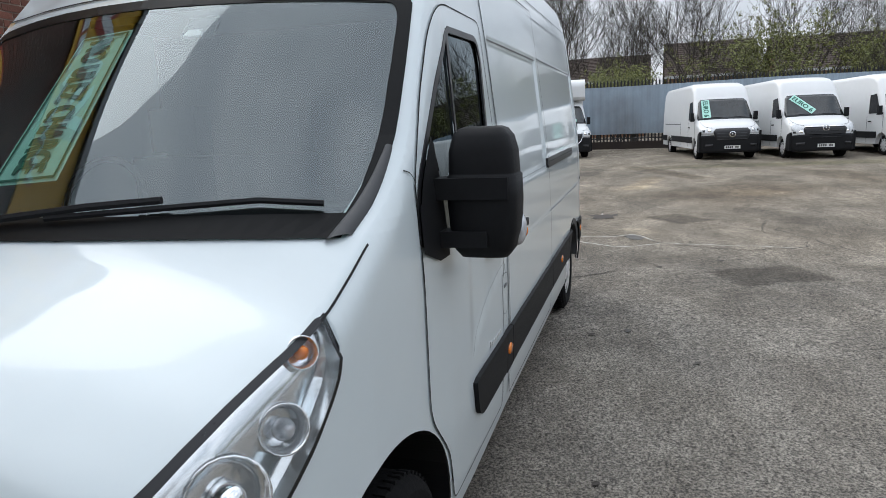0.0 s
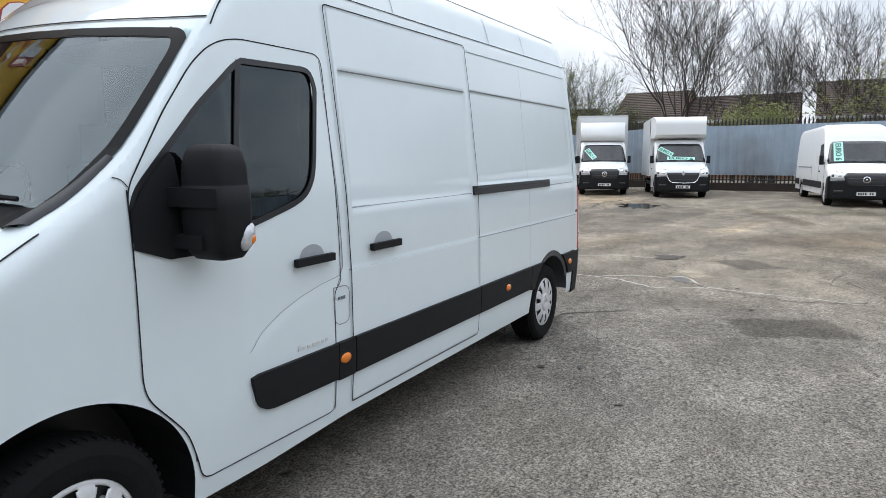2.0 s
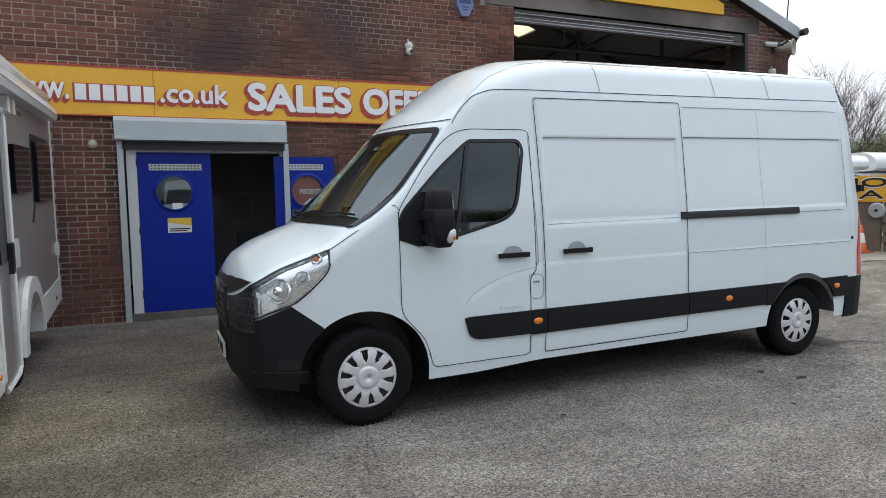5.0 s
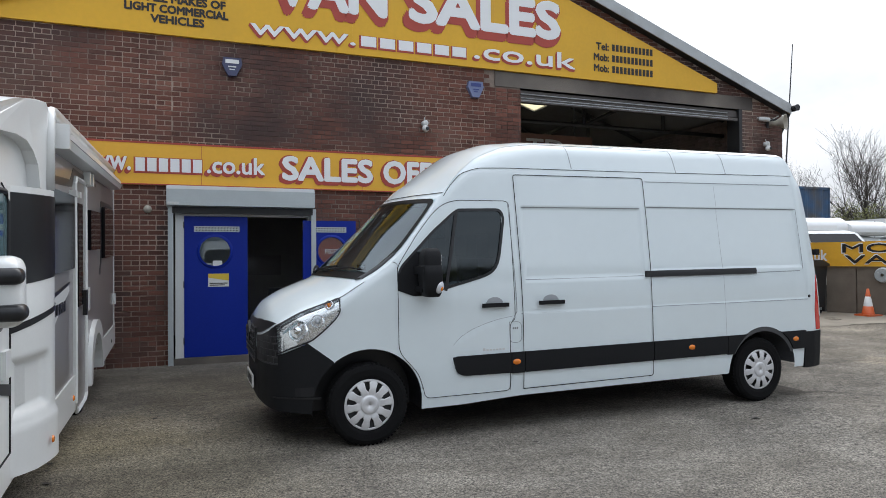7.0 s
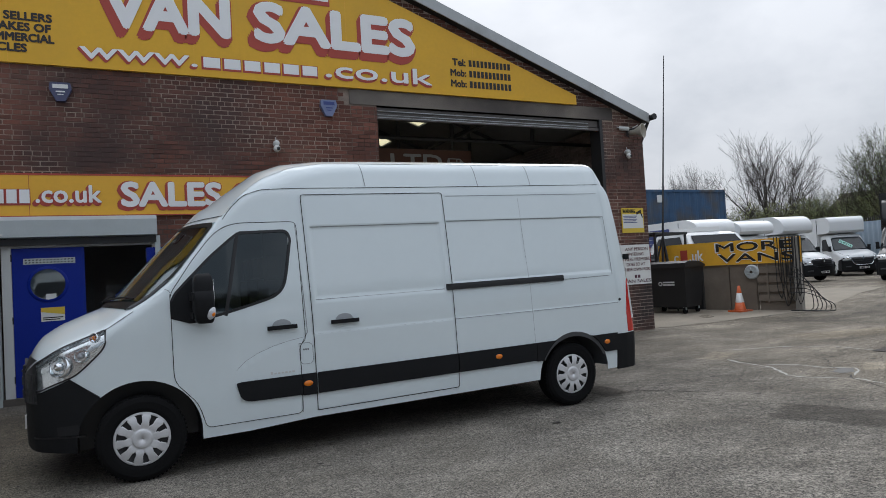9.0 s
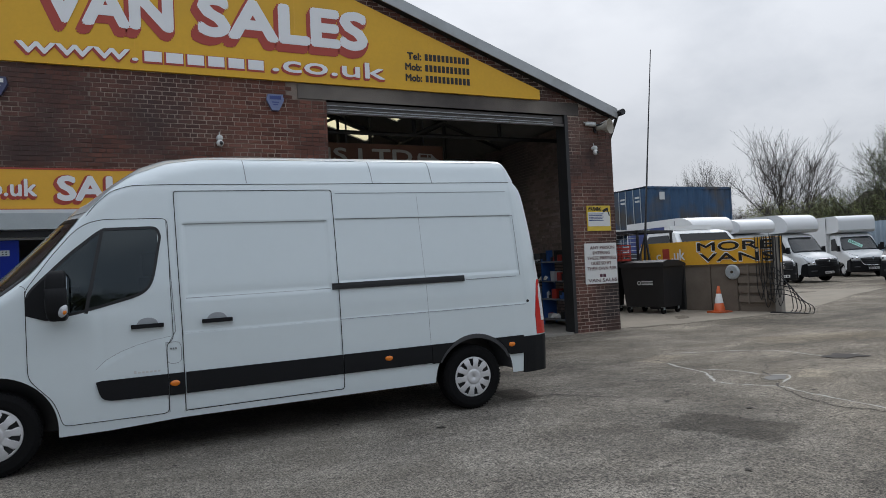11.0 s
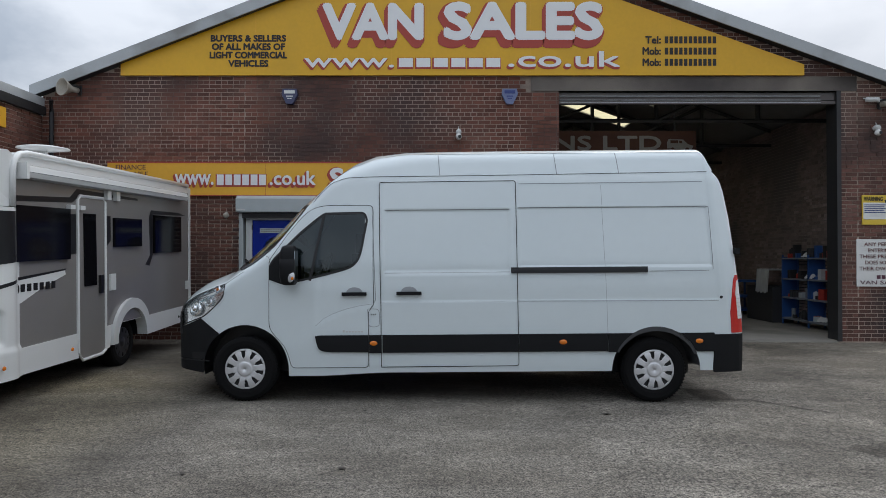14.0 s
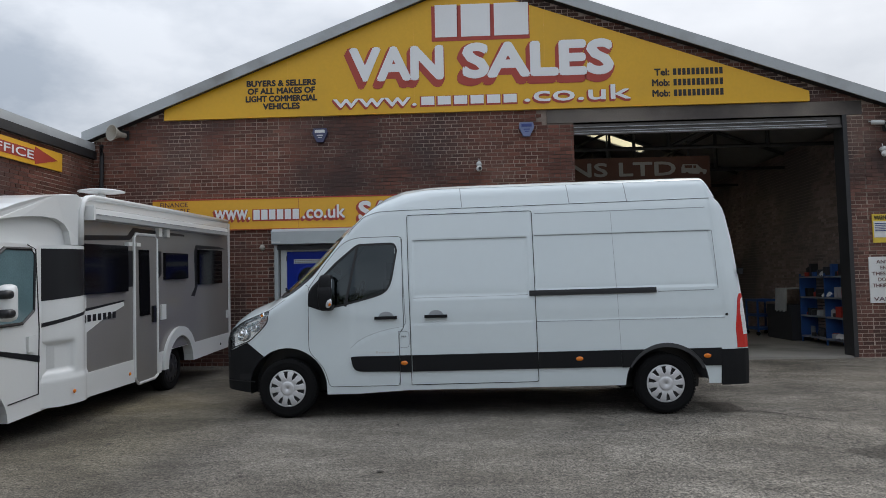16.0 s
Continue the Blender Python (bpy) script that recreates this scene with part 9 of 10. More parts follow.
# trailer frame, crates, tripod and whip aerial behind the bins
tr = thing("cage_trailer", "rusty cage trailer heaped with dark scrap", "trailer", Matrix.Translation((14.75, 11.05, rise(14.75, 11.05))) @ Matrix.Rotation(radians(15), 4, "Z"))
for x in (-0.9, 0.9):
    for y in (-2.0, 0.0, 2.0):
        part("post", boxes((x - 0.03, x + 0.03, y - 0.03, y + 0.03, 0.5, 2.35)), STEEL_DARK, tr)
part("bed", boxes((-1, 1, -2.1, 2.1, 0.5, 0.7)), STEEL_DARK, tr)
part("top_rail", boxes((-0.95, -0.88, -2.05, 2.05, 2.28, 2.35), (0.88, 0.95, -2.05, 2.05, 2.28, 2.35), (-0.95, 0.95, -2.05, -1.98, 2.28, 2.35), (-0.95, 0.95, 1.98, 2.05, 2.28, 2.35)), STEEL_DARK, tr)
part("roof_sheet", boxes((-1.0, 1.0, -1.2, 2.15, 2.36, 2.42)), PVC_GREY, tr, "pale roof sheet")
bm = bmesh.new()
for i in range(18):
    tube(bm, [(-0.92, -2 + i * 0.235, 1.5), (-0.92, -2 + i * 0.235, 2.3)], 0.006, 4)
for i in range(7):
    tube(bm, [(-0.92, -2.0, 1.52 + i * 0.12), (-0.92, 2.0, 1.52 + i * 0.12)], 0.006, 4)
tagged(part("wire_mesh", bm, GALV, tr), kind="stuff")
bm = bmesh.new()
rnd = random.Random(12)
for i in range(40):
    x, y = rnd.uniform(-0.85, 0.85), rnd.uniform(-1.9, 1.9)
    s = rnd.uniform(0.1, 0.35)
    box(bm, -s, s, -s * 1.4, s * 1.4, -s * 0.4, s * 0.4, m=Matrix.Translation((x, y, 0.85 + rnd.uniform(0, 0.75))) @ Euler((rnd.uniform(-0.6, 0.6), rnd.uniform(-0.6, 0.6), rnd.uniform(0, 3))).to_matrix().to_4x4())
tagged(part("scrap_heap", bm, BIN_BLACK, tr, "dark heaped scrap"), kind="stuff")
for y in (-1.1, 1.1):
    for x in (-1.05, 1.05):
        bm = bmesh.new()
        lathe(bm, [(0.001, -0.09), (0.22, -0.09), (0.33, -0.07), (0.33, 0.07), (0.001, 0.09)], (x, y, 0.33), "x", 18)
        part("wheel", bm, RUBBER, tr)
for i, (dy, dz) in enumerate(((0, 0), (0.0, 0.16), (0.0, 0.32), (0.5, 0.0), (0.5, 0.16))):
    e = thing("plastic_crate", "red plastic crate in a stack on the bin", "crate", Matrix.Translation((13.5, 9.05 + dy - 0.45, 1.46 + rise(13.35, 9.5) + dz)) @ Matrix.Rotation(radians(10), 4, "Z"), "red crates")
    part("tray", boxes((-0.2, 0.2, -0.23, 0.23, 0, 0.02), (-0.2, -0.18, -0.23, 0.23, 0, 0.06), (0.18, 0.2, -0.23, 0.23, 0, 0.06), (-0.2, 0.2, -0.23, -0.21, 0, 0.06), (-0.2, 0.2, 0.21, 0.23, 0, 0.06)), RED_CRATE, e)
    part("rim", boxes((-0.2, 0.2, -0.23, 0.23, 0.11, 0.14)), RED_CRATE, e)
    part("corner_post", boxes((-0.2, -0.17, -0.23, -0.2, 0, 0.14), (0.17, 0.2, -0.23, -0.2, 0, 0.14), (-0.2, -0.17, 0.2, 0.23, 0, 0.14), (0.17, 0.2, 0.2, 0.23, 0, 0.14)), RED_CRATE, e)
mast = thing("whip_aerial", "tall thin black whip aerial on a tripod", "aerial", Matrix.Translation((14.45, 8.68, rise(14.6, 8.6))))
bm = bmesh.new()
tube(bm, [(0, 0, 1.3), (0.14, 0.05, 2.4), (0.45, 0.17, 4.4), (1.0, 0.38, 7.9)], 0.042, 8, 0.013)
part("whip", bm, BLACK_TRIM, mast)
for a in range(3):
    bm = bmesh.new()
    tube(bm, [(0.12, 0.04, 2.25), (0.55 * math.cos(a * 2.1 + 0.4), 0.55 * math.sin(a * 2.1 + 0.4), 0.0)], 0.025, 6)
    part("tripod_leg", bm, BLACK_TRIM, mast)
bm = bmesh.new()
lathe(bm, [(0.18, -0.11), (0.3, -0.12), (0.34, -0.08), (0.34, 0.08), (0.3, 0.12), (0.18, 0.11)], (0, 0, 0), "x", 24)
bmesh.ops.transform(bm, matrix=Matrix.Translation((11.15, 6.6, 0.75)) @ Matrix.Rotation(radians(12), 4, "Y"), verts=bm.verts)
tagged(part("old_tyre", bm, RUBBER, smooth=True), "worn black tyre hung by the corner", "tyre")
bm = bmesh.new()
for i in range(5):
    lathe(bm, [(0.2, 0), (0.33, 0.0), (0.36, 0.06), (0.36, 0.12), (0.33, 0.18), (0.2, 0.18)], (11.75 + 0.03 * (i % 2), 7.6, 0.01 + i * 0.18), "z", 22)
tagged(part("tyre_stack", bm, RUBBER), "stack of old black tyres by the corner", "tyres", kind="stuff")


# ---- shipping containers ----
def container(x, y, z, label):
    e = thing("shipping_container", label, "container", Matrix.Translation((x, y, z)), "stacked containers")
    L, Wd, H = 6.06, 2.44, 2.59
    bm = bmesh.new()
    n = 44
    for yy, s in ((0.0, 1), (Wd, -1)):
        prev = None
        for i in range(n + 1):
            x0 = L * i / n
            off = 0.065 * s if (i // 1) % 4 in (1, 2) else 0.0
            p = (bm.verts.new((x0, yy + off, 0.12)), bm.verts.new((x0, yy + off, H - 0.1)))
            if prev:
                bm.faces.new((prev[0], p[0], p[1], prev[1]))
            prev = p
    part("corrugated_side", bm, CONTAINER, e)
    part("frame_rail", boxes((0, L, -0.03, 0.05, 0, 0.14), (0, L, -0.03, 0.05, H - 0.12, H), (0, L, Wd - 0.05, Wd + 0.03, 0, 0.14), (0, L, Wd - 0.05, Wd + 0.03, H - 0.12, H)), CONTAINER, e)
    for a in (0, L - 0.12):
        for b in (-0.03, Wd - 0.1):
            part("corner_post", boxes((a, a + 0.12, b, b + 0.13, 0, H)), CONTAINER, e)
    part("roof_sheet", boxes((0, L, 0, Wd, H - 0.03, H - 0.01)), CONTAINER, e)
    part("end_wall", boxes((L - 0.04, L, 0, Wd, 0.1, H)), CONTAINER, e)
    for b in (0.08, Wd / 2 + 0.01):
        d = part("door_leaf", boxes((-0.02, 0.04, b, b + Wd / 2 - 0.09, 0.12, H - 0.1)), CONTAINER, e, bevel=0.01)
        bm = bmesh.new()
        for q in (0.25, 0.8):
            tube(bm, [(-0.05, b + q, 0.1), (-0.05, b + q, H - 0.08)], 0.02, 6)
        part("lock_rod", bm, GALV, d)
        part("marking_bars", boxes((-0.024, -0.02, b + 0.35, b + 0.7, 2.0, 2.1), (-0.024, -0.02, b + 0.35, b + 0.7, 1.8, 1.9)), PVC_GREY, d)
    part("marking_plate", boxes((0.9, 1.25, -0.06, -0.045, 1.9, 2.3)), PVC_GREY, e)
    return e


zc = rise(26, 15)
for dx, dy in ((0.0, 0.0), (0.6, 2.7)):
    for k in range(2):
        container(24.75 + dx, 20.1 + dy, zc + k * 2.6, "dark blue corrugated shipping container, stacked two high")
container(20.5, 29.5, zc, "dark blue corrugated shipping container standing farther back")
container(20.5, 29.5, zc + 2.6, "dark blue corrugated shipping container, stacked two high")


# ---- fence along the far side ----
RUST_WALL = surface("dark_brown_low_wall", (0.035, 0.026, 0.022), 0.9, var=0.3)

def fence_run(a, b, sheet, label, seed=1):
    a, b = Vector((*a, 0)), Vector((*b, 0))
    d = (b - a).normalized()
    nrm = Vector((-d.y, d.x, 0))
    L = (b - a).length
    f = thing("fence", label, "fence", kind="structure")
    if sheet:
        n = int(L / 0.19)
        bm = bmesh.new()
        prev = None
        for i in range(n * 2 + 1):
            s = L * i / (n * 2)
            p = a + d * s + nrm * (0.022 if i % 4 in (1, 2) else -0.022)
            z = rise(p.x, p.y)
            q = (bm.verts.new((p.x, p.y, z + 0.72)), bm.verts.new((p.x, p.y, z + 3.0 + 0.04 * math.sin(s * 0.37 + seed))))
            if prev:
                bm.faces.new((prev[0], q[0], q[1], prev[1]))
            prev = q
        part("sheeting", bm, FENCE, f, "blue-grey corrugated sheeting")
    bm = bmesh.new()
    k = int(L / 0.16)
    back = nrm * (0.12 if (nrm.x > 0) else -0.12)
    for i in range(k):
        p = a + d * (i * 0.16) + back
        z = rise(p.x, p.y)
        vs = [bm.verts.new(p + d * o + Vector((0, 0, z + h))) for o, h in ((-0.035, 0.1), (0.035, 0.1), (0.035, 3.15), (0, 3.3), (-0.035, 3.15))]
        bm.faces.new(vs)
    tagged(part("pales", bm, PALISADE, f, "dark palisade pales"), kind="stuff")
    bm = bmesh.new()
    for h in (0.5, 2.9):
        pa, pb = a + back * 1.3, b + back * 1.3
        tube(bm, [pa + Vector((0, 0, h + rise(pa.x, pa.y))), pb + Vector((0, 0, h + rise(pb.x, pb.y)))], 0.03, 4)
    part("rail", bm, PALISADE, f)
    bm = bmesh.new()
    pa, pb = a + back * 1.8, b + back * 1.8
    vs = []
    prism(bm, [(pa.x, pa.y), (pb.x, pb.y), (pb.x + nrm.x * 0.12, pb.y + nrm.y * 0.12), (pa.x + nrm.x * 0.12, pa.y + nrm.y * 0.12)], "z", -0.6, 0.62)
    part("kerb_wall", bm, RUST_WALL, f)


fence_run((31.9, -60), (31.9, 2.5), True, "blue-grey sheet fence with palisade above it")
fence_run((31.9, 2.5), (38.5, 15.0), True, "blue-grey sheet fence behind the trucks", 3)
fence_run((38.5, 15.0), (47.0, 40.0), True, "blue-grey sheet fence behind the trucks", 5)
fence_run((31.9, -60), (-40, -60), False, "dark palisade fence at the end of the yard")
fence_run((-12, -28), (32, -28), True, "blue-grey sheet fence across the yard", 7)


# ---- houses behind the fence ----
def house(x, y, w, d, eave, ridge, label, along_y=True, win=True):
    """Ridge along y when along_y; the side that shows looks to -x."""
    e = thing("house", label, "house", Matrix.Translation((x, y, 0)), "houses behind the fence")
    bm = bmesh.new()
    if along_y:
        prism(bm, [(0, -1.5), (d, -1.5), (d, eave), (d / 2, ridge - 0.1), (0, eave)], "y", -w / 2, w / 2)
    else:
        prism(bm, [(-w / 2, -1.5), (w / 2, -1.5), (w / 2, eave), (0, ridge - 0.1), (-w / 2, eave)], "x", 0, d)
    part("wall", bm, RED_BRICK_FAR, e)
    bm = bmesh.new()
    for s in (0, 1):
        if along_y:
            p = [(-0.3, eave - 0.12), (d / 2, ridge), (d / 2, ridge + 0.08), (-0.3, eave - 0.02)]
            if s:
                p = [(d - q[0], q[1]) for q in p]
            prism(bm, p, "y", -w / 2 - 0.3, w / 2 + 0.3)
        else:
            p = [(-w / 2 - 0.3, eave - 0.12), (0, ridge), (0, ridge + 0.08), (-w / 2 - 0.3, eave - 0.02)]
            if s:
                p = [(-q[0], q[1]) for q in p]
            prism(bm, p, "x", -0.3, d + 0.3)
    roof = part("roof", bm, ROOF_TILE, e, "brown tiled roof")
    # courses of tiles
    bm = bmesh.new()
    rows = 16
    for i in range(1, rows):
        f = i / rows
        if along_y:
            xx, zz = -0.3 + (d / 2 + 0.3) * f, eave - 0.02 + (ridge + 0.1 - eave) * f
            box(bm, xx, xx + 0.05, -w / 2 - 0.3, w / 2 + 0.3, zz - 0.01, zz + 0.045)
        else:
            for s in (-1, 1):
                yy, zz = s * (w / 2 + 0.3) * (1 - f), eave - 0.02 + (ridge + 0.1 - eave) * f
                box(bm, -0.3, d + 0.3, yy - 0.025, yy + 0.025, zz - 0.01, zz + 0.045)
    tagged(part("tile_course", bm, ROOF_TILE, roof), kind="stuff")
    part("chimney", boxes((d / 2 - 0.3, d / 2 + 0.3, w / 4 - 0.45, w / 4 + 0.45, ridge - 0.6, ridge + 0.9)), RED_BRICK_FAR, e, bevel=0.02) if win else None
    part("fascia", boxes((-0.33, -0.3, -w / 2 - 0.3, w / 2 + 0.3, eave - 0.2, eave - 0.02)), PVC_GREY, e) if along_y else None
    return e


house(49, 9.2, 4.6, 9, 4.6, 7.0, "pale brick house with a dark roof behind the fence", win=False)
house(51, 3.6, 8.0, 8, 4.6, 6.6, "low house with a brown tiled roof", win=False)
house(50, -4.9, 5.9, 8, 4.6, 7.2, "brick house with a dark tiled roof", win=False)
house(50, -13.3, 7.9, 8, 4.6, 7.1, "brick house with a dark tiled roof", win=False)
house(50, -25.0, 9.0, 8, 4.6, 7.1, "brick house with a dark tiled roof", win=False)
house(62, 30.4, 10, 9, 4.2, 7.0, "red brick house with a dark roof", win=False)
house(58, 22, 10, 9, 4.2, 6.6, "brick house with a brown roof", win=False)


# ---- trees and shrubs ----
def branch(bm, leaves, p, d, length, radius, depth, rnd, up=0.25):
    """A limb that bends, thins and forks into finer ones."""
    n = 4 if depth > 1 else 3
    pts, q, dd = [Vector(p)], Vector(p), Vector(d)
    for i in range(n):
        dd = (dd + Vector((rnd.uniform(-1, 1), rnd.uniform(-1, 1), rnd.uniform(-0.6, 1) + up)) * 0.16).normalized()
        q = q + dd * length / n
        pts.append(q.copy())
    tube(bm, pts, radius, 6 if depth > 3 else 4 if depth > 1 else 3, radius * (0.55 if depth > 0 else 0.25))
    if depth == 0:
        if leaves is not None:
            for _ in range(leaves[1]):
                c = pts[rnd.randrange(1, len(pts))]
                leaves[0].append((c, rnd.random()))
        return
    k = 3 if depth > 4 else rnd.choice((3, 4)) if depth > 2 else rnd.choice((4, 5))
    for i in range(k):
        t = rnd.uniform(0.35, 1.0) if i else 1.0
        idx = min(n - 1, int(t * n))
        c = pts[idx].lerp(pts[idx + 1], t * n - idx) if idx < n else pts[-1]
        side = Vector((rnd.gauss(0, 1), rnd.gauss(0, 1), rnd.gauss(0, 0.4))).normalized()
        nd = (dd * 0.75 + side * rnd.uniform(0.45, 0.85)).normalized()
        branch(bm, leaves, c, nd, length * rnd.uniform(0.55, 0.8), radius * rnd.uniform(0.4, 0.55), depth - 1, rnd, up)


def leaf_mesh(spots, size, rnd):
    verts, faces = [], []
    for c, _ in spots:
        a = Vector((rnd.gauss(0, 1), rnd.gauss(0, 1), rnd.gauss(0, 1))).normalized()
        b = a.orthogonal().normalized()
        s = size * rnd.uniform(0.6, 1.4)
        o = Vector(c) + Vector((rnd.gauss(0, 1), rnd.gauss(0, 1), rnd.gauss(0, 1))) * size
        k = len(verts)
        verts += [o, o + a * s + b * s * 0.4, o + a * s * 1.9, o + a * s - b * s * 0.4]
        faces.append((k, k + 1, k + 2, k + 3))
    me = bpy.data.meshes.new("crown")
    me.from_pydata(verts, [], faces)
    return me


def shrub(x, y, r, h, seed, label, count=1600):
    rnd = random.Random(seed)
    e = thing("shrub", label, "shrub", Matrix.Translation((x, y, rise(x, y))), "shrubs behind the fence")
    bm = bmesh.new()
    spots = []
    for i in range(14):
        d = Vector((rnd.uniform(-0.8, 0.8), rnd.uniform(-0.8, 0.8), 1)).normalized()
        branch(bm, (spots, 40), (rnd.uniform(-r, r) * 0.7, rnd.uniform(-r, r) * 0.7, 0), d, h * 0.62, 0.03, 2, rnd)
    me = bpy.data.meshes.new("twigs")
    bm.to_mesh(me)
    bm.free()
    link_mesh("stem", me, BARK, e)
    tagged(link_mesh("foliage", leaf_mesh(spots, 0.07, rnd), SHRUB, e, "thin green foliage"), kind="stuff")
    return e


def limb(bm, p, d, length, radius, depth, rnd, lean, tips=None):
    """A limb that sweeps upwards, with side twigs, and forks at a narrow angle."""
    n = 4 if depth > 2 else 3
    pts, q, dd = [Vector(p)], Vector(p), Vector(d)
    for i in range(n):
        dd = (dd + Vector((rnd.gauss(0, 0.09), rnd.gauss(0, 0.09), lean * 0.10 + rnd.gauss(0, 0.05)))).normalized()
        q = q + dd * length / n
        pts.append(q.copy())
    tube(bm, pts, radius, 6 if depth > 4 else 4 if depth > 2 else 3, max(0.0035, radius * 0.6))
    if depth == 0:
        if tips is not None:
            tips.extend((c, 0.0) for c in pts[1:])
        return
    for _ in range(0 if depth > 4 else 2 if depth > 3 else 3):
        i = rnd.randrange(1, n)
        side = Vector((rnd.gauss(0, 1), rnd.gauss(0, 1), rnd.gauss(0.2, 0.4))).normalized()
        limb(bm, pts[i], (dd * 0.7 + side * 0.8).normalized(), length * rnd.uniform(0.5, 0.75), max(0.0045, radius * 0.38), max(0, depth - 2), rnd, lean, tips)
    for i in range(3 if depth in (5, 3) else 2):
        side = Vector((rnd.gauss(0, 1), rnd.gauss(0, 1), rnd.gauss(0, 0.3))).normalized()
        limb(bm, pts[-1], (dd + side * rnd.uniform(0.25, 0.6)).normalized(), length * rnd.uniform(0.66, 0.9), max(0.0045, radius * 0.6), depth - 1, rnd, lean, tips)


def spreading_tree(x, y, height, crown, seed, label, limbs=6, depth=5, leaf=0.0, open_=0.45, lean=0.6, thick=1.0):
    """Several limbs rise from a short trunk and fan out into a rounded crown."""
    rnd = random.Random(seed)
    e = thing("tree", label, "tree", Matrix.Translation((x, y, rise(x, y) - 0.1)), "trees behind the fence")
    bm = bmesh.new()
    tube(bm, [(0, 0, 0), (0.03, 0.02, height * 0.06), (0, 0.05, height * 0.12)], 0.2, 8, 0.15)
    part("trunk", bm, BARK, e, "short dark trunk")
    bm = bmesh.new()
    tips = []
    for i in range(limbs):
        a = 2 * math.pi * (i + rnd.uniform(-0.3, 0.3)) / limbs
        o = open_ * rnd.uniform(0.5, 1.2)
        limb(bm, (0.04 * math.cos(a), 0.04 * math.sin(a), 0.8 + 0.2 * rnd.random()), Vector((o * math.cos(a), o * math.sin(a), 1)).normalized(), 1.6 * rnd.uniform(0.85, 1.15), 0.05 * thick, depth, rnd, lean, tips)
    me = bpy.data.meshes.new("branchwork")
    bm.to_mesh(me)
    bm.free()
    co = np.empty(len(me.vertices) * 3)
    me.vertices.foreach_get("co", co)
    co = co.reshape(-1, 3)
    top = co[:, 2].max()
    wide = np.percentile(np.hypot(co[:, 0], co[:, 1]), 97)
    f = height / top
    co[:, 2] *= f
    co[:, :2] *= 1 + (crown / wide - 1) * np.clip(co[:, 2:3] / height * 2.5, 0.0, 1.0)
    me.vertices.foreach_set("co", co.ravel())
    me.update()
    tagged(link_mesh("branchwork", me, BARK, e, "dense dark bare branches"), kind="stuff")
    if leaf:
        spots = []
        for c, _ in tips:
            z = c.z * f
            k = 1 + (crown / wide - 1) * min(1.0, z / height * 2.5)
            spots.append((Vector((c.x * k, c.y * k, z)), 0.0))
        tagged(link_mesh("crown", leaf_mesh(spots, leaf, rnd), LEAF, e, "sparse pale young leaves"), kind="stuff")
    return e


def plant(src, x, y, size, turn, label, tall=1.0):
    t = copy_thing(src, Matrix.Translation((x, y, rise(x, y) - 0.1)) @ Matrix.Rotation(radians(turn), 4, "Z"))
    t.scale = (size, size, size * tall)
    return tagged(t, label)


big = spreading_tree(42.3, 5.6, 14.2, 4.6, 3, "large bare tree with a rounded crown of fine twigs", limbs=8, open_=0.5, lean=0.7, thick=0.75, leaf=0.026)
mid_tree = spreading_tree(41.0, 0.2, 11.2, 4.0, 8, "bare many-stemmed tree with dark crossing limbs", limbs=6, open_=0.55, lean=0.6, thick=0.7, leaf=0.016)
fine = spreading_tree(46.0, 18.6, 10.4, 4.4, 15, "rounded tree coming into pale leaf", limbs=9, leaf=0.05, open_=0.7, depth=5)
for x, y, size, turn, src in ((40.6, -3.2, 1.0, 130, mid_tree), (41.5, -6.4, 0.74, 70, mid_tree), (41.0, -9.4, 1.0, 240, mid_tree), (41.5, -12.6, 0.8, 200, mid_tree), (41.0, -16.0, 1.0, 20, mid_tree), (42.0, -20.0, 0.84, 300, big), (41.0, -24.5, 1.0, 100, mid_tree), (44.0, 2.6, 0.8, 250, mid_tree)):
    plant(src, x, y, size, turn, "bare tree with dense dark twigs behind the fence")
for x, y, size, turn in ((46.5, 14.6, 0.92, 40), (48.0, 22.6, 0.75, 110), (44.5, 10.2, 0.62, 200), (50.0, 26.0, 0.62, 280)):
    plant(fine, x, y, size, turn, "rounded tree coming into pale leaf behind the fence")
open_tree = spreading_tree(50.7, 32.1, 12.8, 5.3, 24, "bare wide-crowned tree behind the vans", limbs=7, depth=5, open_=0.8, lean=0.35, thick=1.3)
for x, y, size, turn in ((53.0, 33.5, 0.6, 140), (47.0, 43.0, 0.6, 170), (52.0, 37.0, 0.52, 90), (53.0, 30.0, 0.55, 10), (51.0, 35.5, 0.5, 60), (50.5, 31.0, 0.45, 200), (52.0, 28.5, 0.5, 300)):
    plant(open_tree, x, y, size, turn, "low bare tree behind the containers")
for x, y, size, turn in ((49.0, 39.5, 0.5, 40), (48.6, 38.6, 0.46, 130), (49.5, 41.0, 0.42, 220)):
    plant(open_tree, x, y, size, turn, "narrow upright bare tree behind the containers", 1.75)
rs = random.Random(31)
for k, (x, y, r, h) in enumerate(((38.6, -6.8, 1.5, 5.6), (38.8, 0.8, 0.8, 3.9), (38.6, -12.5, 1.2, 4.6), (46.0, 13.0, 1.8, 4.6), (48.0, 20.0, 1.8, 4.4), (50.0, 27.0, 2.0, 4.8), (51.0, 31.0, 2.0, 5.2), (51.0, 35.0, 2.0, 5.0))):
    shrub(x, y, r, h, 100 + k, "thin yellow-green shrub behind the fence")
for i in range(10):
    plant(open_tree, 36.5 + rs.uniform(0, 2), -24 + 3.4 * i + rs.uniform(-1, 1), rs.uniform(0.3, 0.42), rs.uniform(0, 360), "low bare thicket behind the fence")
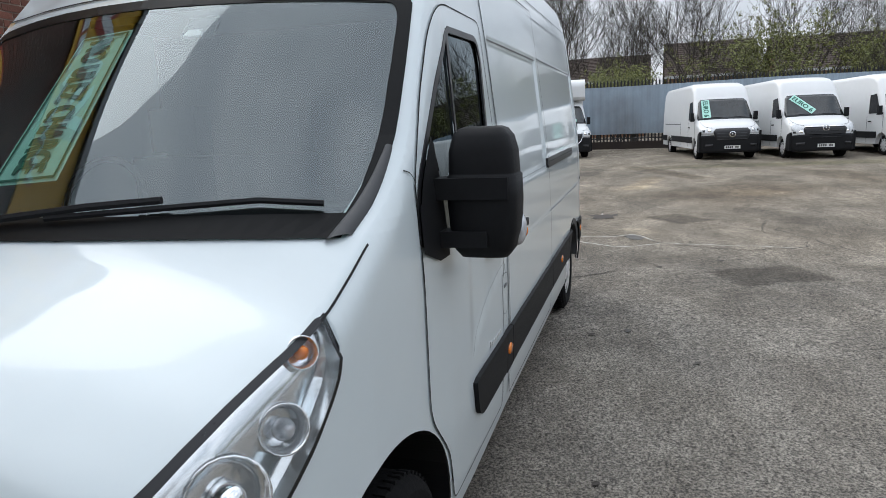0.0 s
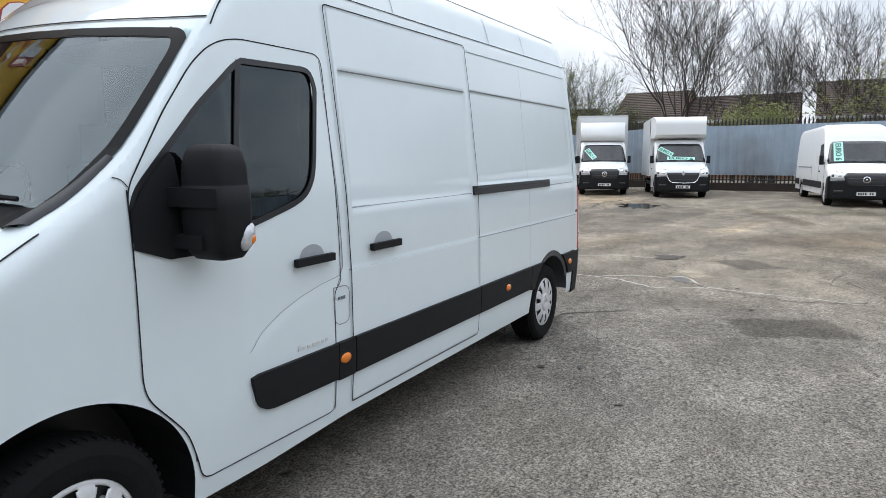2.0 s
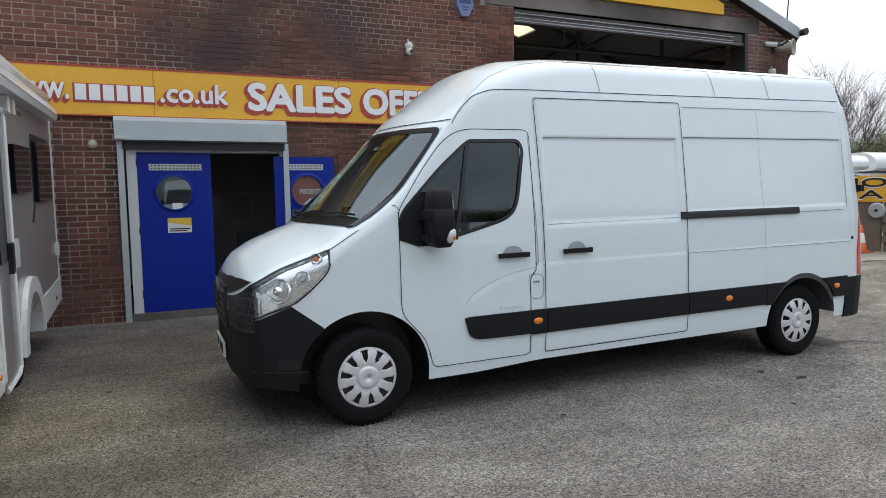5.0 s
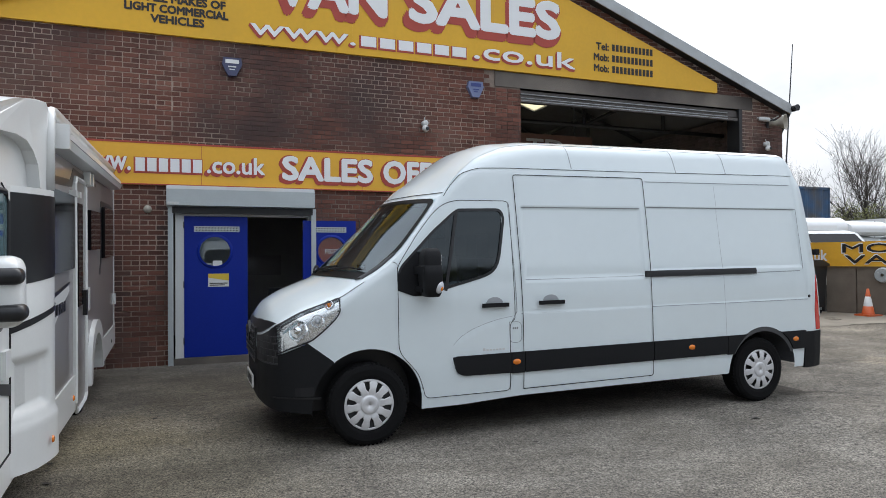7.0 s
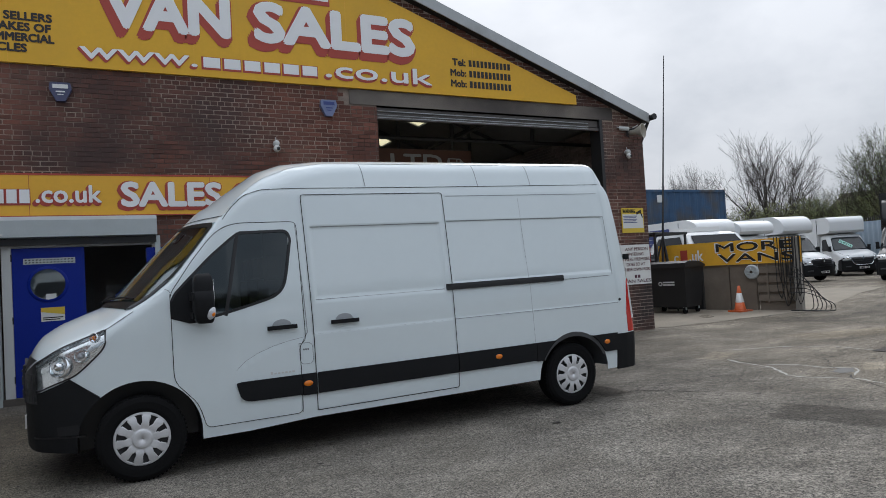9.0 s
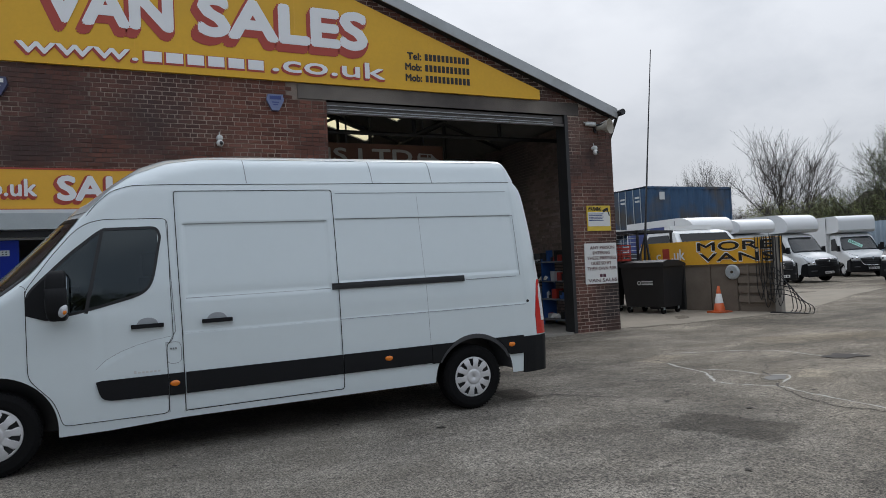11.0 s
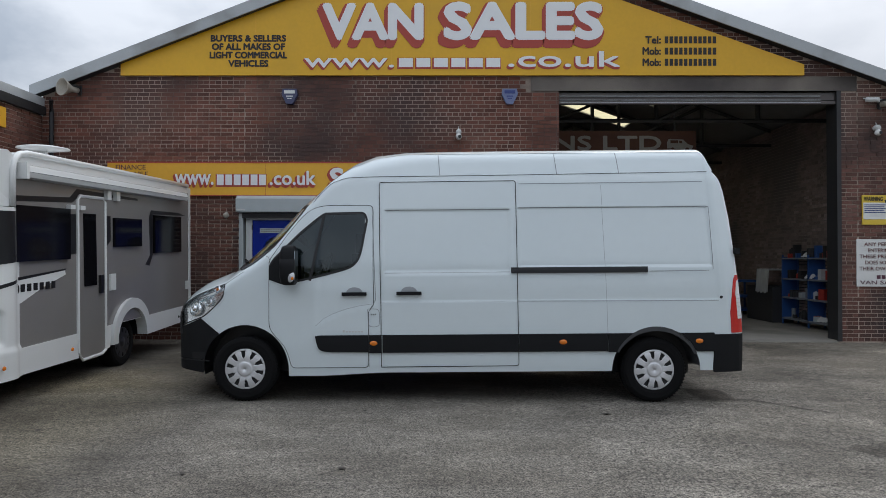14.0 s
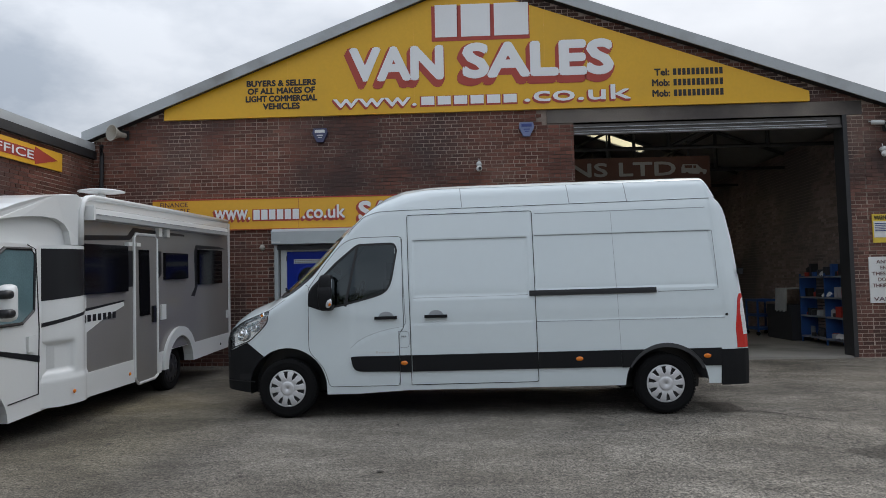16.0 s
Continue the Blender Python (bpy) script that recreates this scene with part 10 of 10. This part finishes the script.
for i in range(8):
    shrub(-8 + i * 5.5, -33 + rs.uniform(-1, 1), 2.5, rs.uniform(4, 6), 200 + i, "scrubby green bush across the yard")
for i in range(9):
    plant(mid_tree if i % 2 else big, -12 + i * 4.6, -33 - 2 * (i % 3), 0.62, 77 * i, "bare tree across the yard")


# ---- bricks ----
BL, BH, JT, PROUD = 0.213, 0.063, 0.012, 0.012


def cut(a, b, stops):
    """A brick cut to closers where the edge of an opening crosses it."""
    for s in stops:
        if a < s < b:
            return [(a, s), (s, b)]
    return [(a, b)]


def brick_cells(s0, s1, z0, z1, allowed, seed, stops=()):
    """Running bond with a header course every fourth row: (start, end, base) of each brick."""
    rnd = random.Random(seed)
    out = []
    row = 0
    z = z0
    while z + BH <= z1:
        step_ = (BL + JT) if row % 4 else (0.1025 + JT)
        s = s0 - (0 if row % 2 else step_ / 2)
        while s < s1:
            a, b = max(s, s0), min(s + step_ - JT, s1)
            for a, b in cut(a, b, stops):
                if b - a > 0.025 and allowed(a, b, z, z + BH):
                    out.append((a, b, z, rnd.uniform(-0.003, 0.003)))
            s += step_
        z += BH + JT
        row += 1
    return out


def brick_mesh(cells, to_world):
    verts, faces = [], []
    for a, b, z, o in cells:
        k = len(verts)
        for dep in (0.03, -o):
            e = 0.0 if dep > 0 else 0.003
            for s, h in ((a + e, z + e), (b - e, z + e), (b - e, z + BH - e), (a + e, z + BH - e)):
                verts.append(to_world(s, dep, h))
        faces += [(k + 4, k + 5, k + 6, k + 7), (k, k + 1, k + 5, k + 4), (k + 1, k + 2, k + 6, k + 5), (k + 2, k + 3, k + 7, k + 6), (k + 3, k, k + 4, k + 7)]
    me = bpy.data.meshes.new("brickwork")
    me.from_pydata(verts, [], faces)
    return me


def front_allowed(a, b, z, zt):
    if b > DOOR[0] and a < DOOR[1] and z < DOOR[3]:
        return False
    if b > BAY[0] and a < BAY[1] and z < BAY[3]:
        return False
    if b > 3.72 and a < 9.78 and zt > BAY[3] and z < 4.95:
        return False
    if zt > min(roof_z(a), roof_z(b)) - 0.14:
        return False
    if z > 5.0 and -3.9 < a and b < 8.7 and zt < min(5.25 + (a + 3.98) * 0.37, 5.15 + (8.79 - b) * 0.352) - 0.08:
        return False                       # behind the gable board
    if -4.15 < a and b < 3.35 and 2.76 < z and zt < 3.3:
        return False                       # behind the office board
    return True


cells = brick_cells(XL, XR, 0.0, 7.6, front_allowed, 1, (DOOR[0], DOOR[1], BAY[0], BAY[1], 9.79))
single = [c for c in cells if -2.35 < c[0] and c[1] < -1.7 and 0.3 < c[2] < 2.7]
single = (single + [c for c in cells if 0.5 < c[0] < 1.6 and 2.2 < c[2] < 2.7])[:300]
chosen = set(single)
rest = [c for c in cells if c not in chosen]
to_front = lambda s, dep, h: (s, WY - PROUD + 0.012 + dep, h)
tagged(link_mesh("brickwork", brick_mesh([c for c in rest if c[0] < 9.4], to_front), BRICK, WALL, "weathered red-brown bricks"), kind="stuff")
tagged(link_mesh("brickwork", brick_mesh([c for c in rest if c[0] >= 9.4], to_front), SOOT_BRICK, WALL, "sooty dark bricks of the pillar"), kind="stuff")
shared = {}
for a, b, z, o in single:
    key = round(b - a, 4)
    if key not in shared:
        me = brick_mesh([(0.0, key, 0.0, 0.0)], lambda s, dep, h: (s, dep, h))
        me.name = "brick"
        me.materials.append(BRICK_ONE)
        shared[key] = me
    ob = new("brick", shared[key])
    ob.parent = WALL
    ob.location = (a, WY - PROUD + 0.012 - o, z)

# reveal of the big opening, annex and side walls
side_cells = brick_cells(-8.9, WY, 0.0, 4.2, lambda a, b, z, zt: True, 2)
tagged(link_mesh("brickwork", brick_mesh(side_cells, lambda s, dep, h: (XL - dep, s, h)), BRICK, annex, "weathered red-brown bricks"), kind="stuff")
inner = brick_cells(WY + 0.35, WY + 12.0, 0.05, 4.78, lambda a, b, z, zt: True, 3)
iw = thing("wall_inner_face", "bare brick inner face of the workshop side wall", "wall", kind="structure")
tagged(link_mesh("brickwork", brick_mesh(inner, lambda s, dep, h: (XR - 0.262 + dep, s, h)), DUSTY_LIT_BRICK, iw, "bare bricks"), kind="stuff")
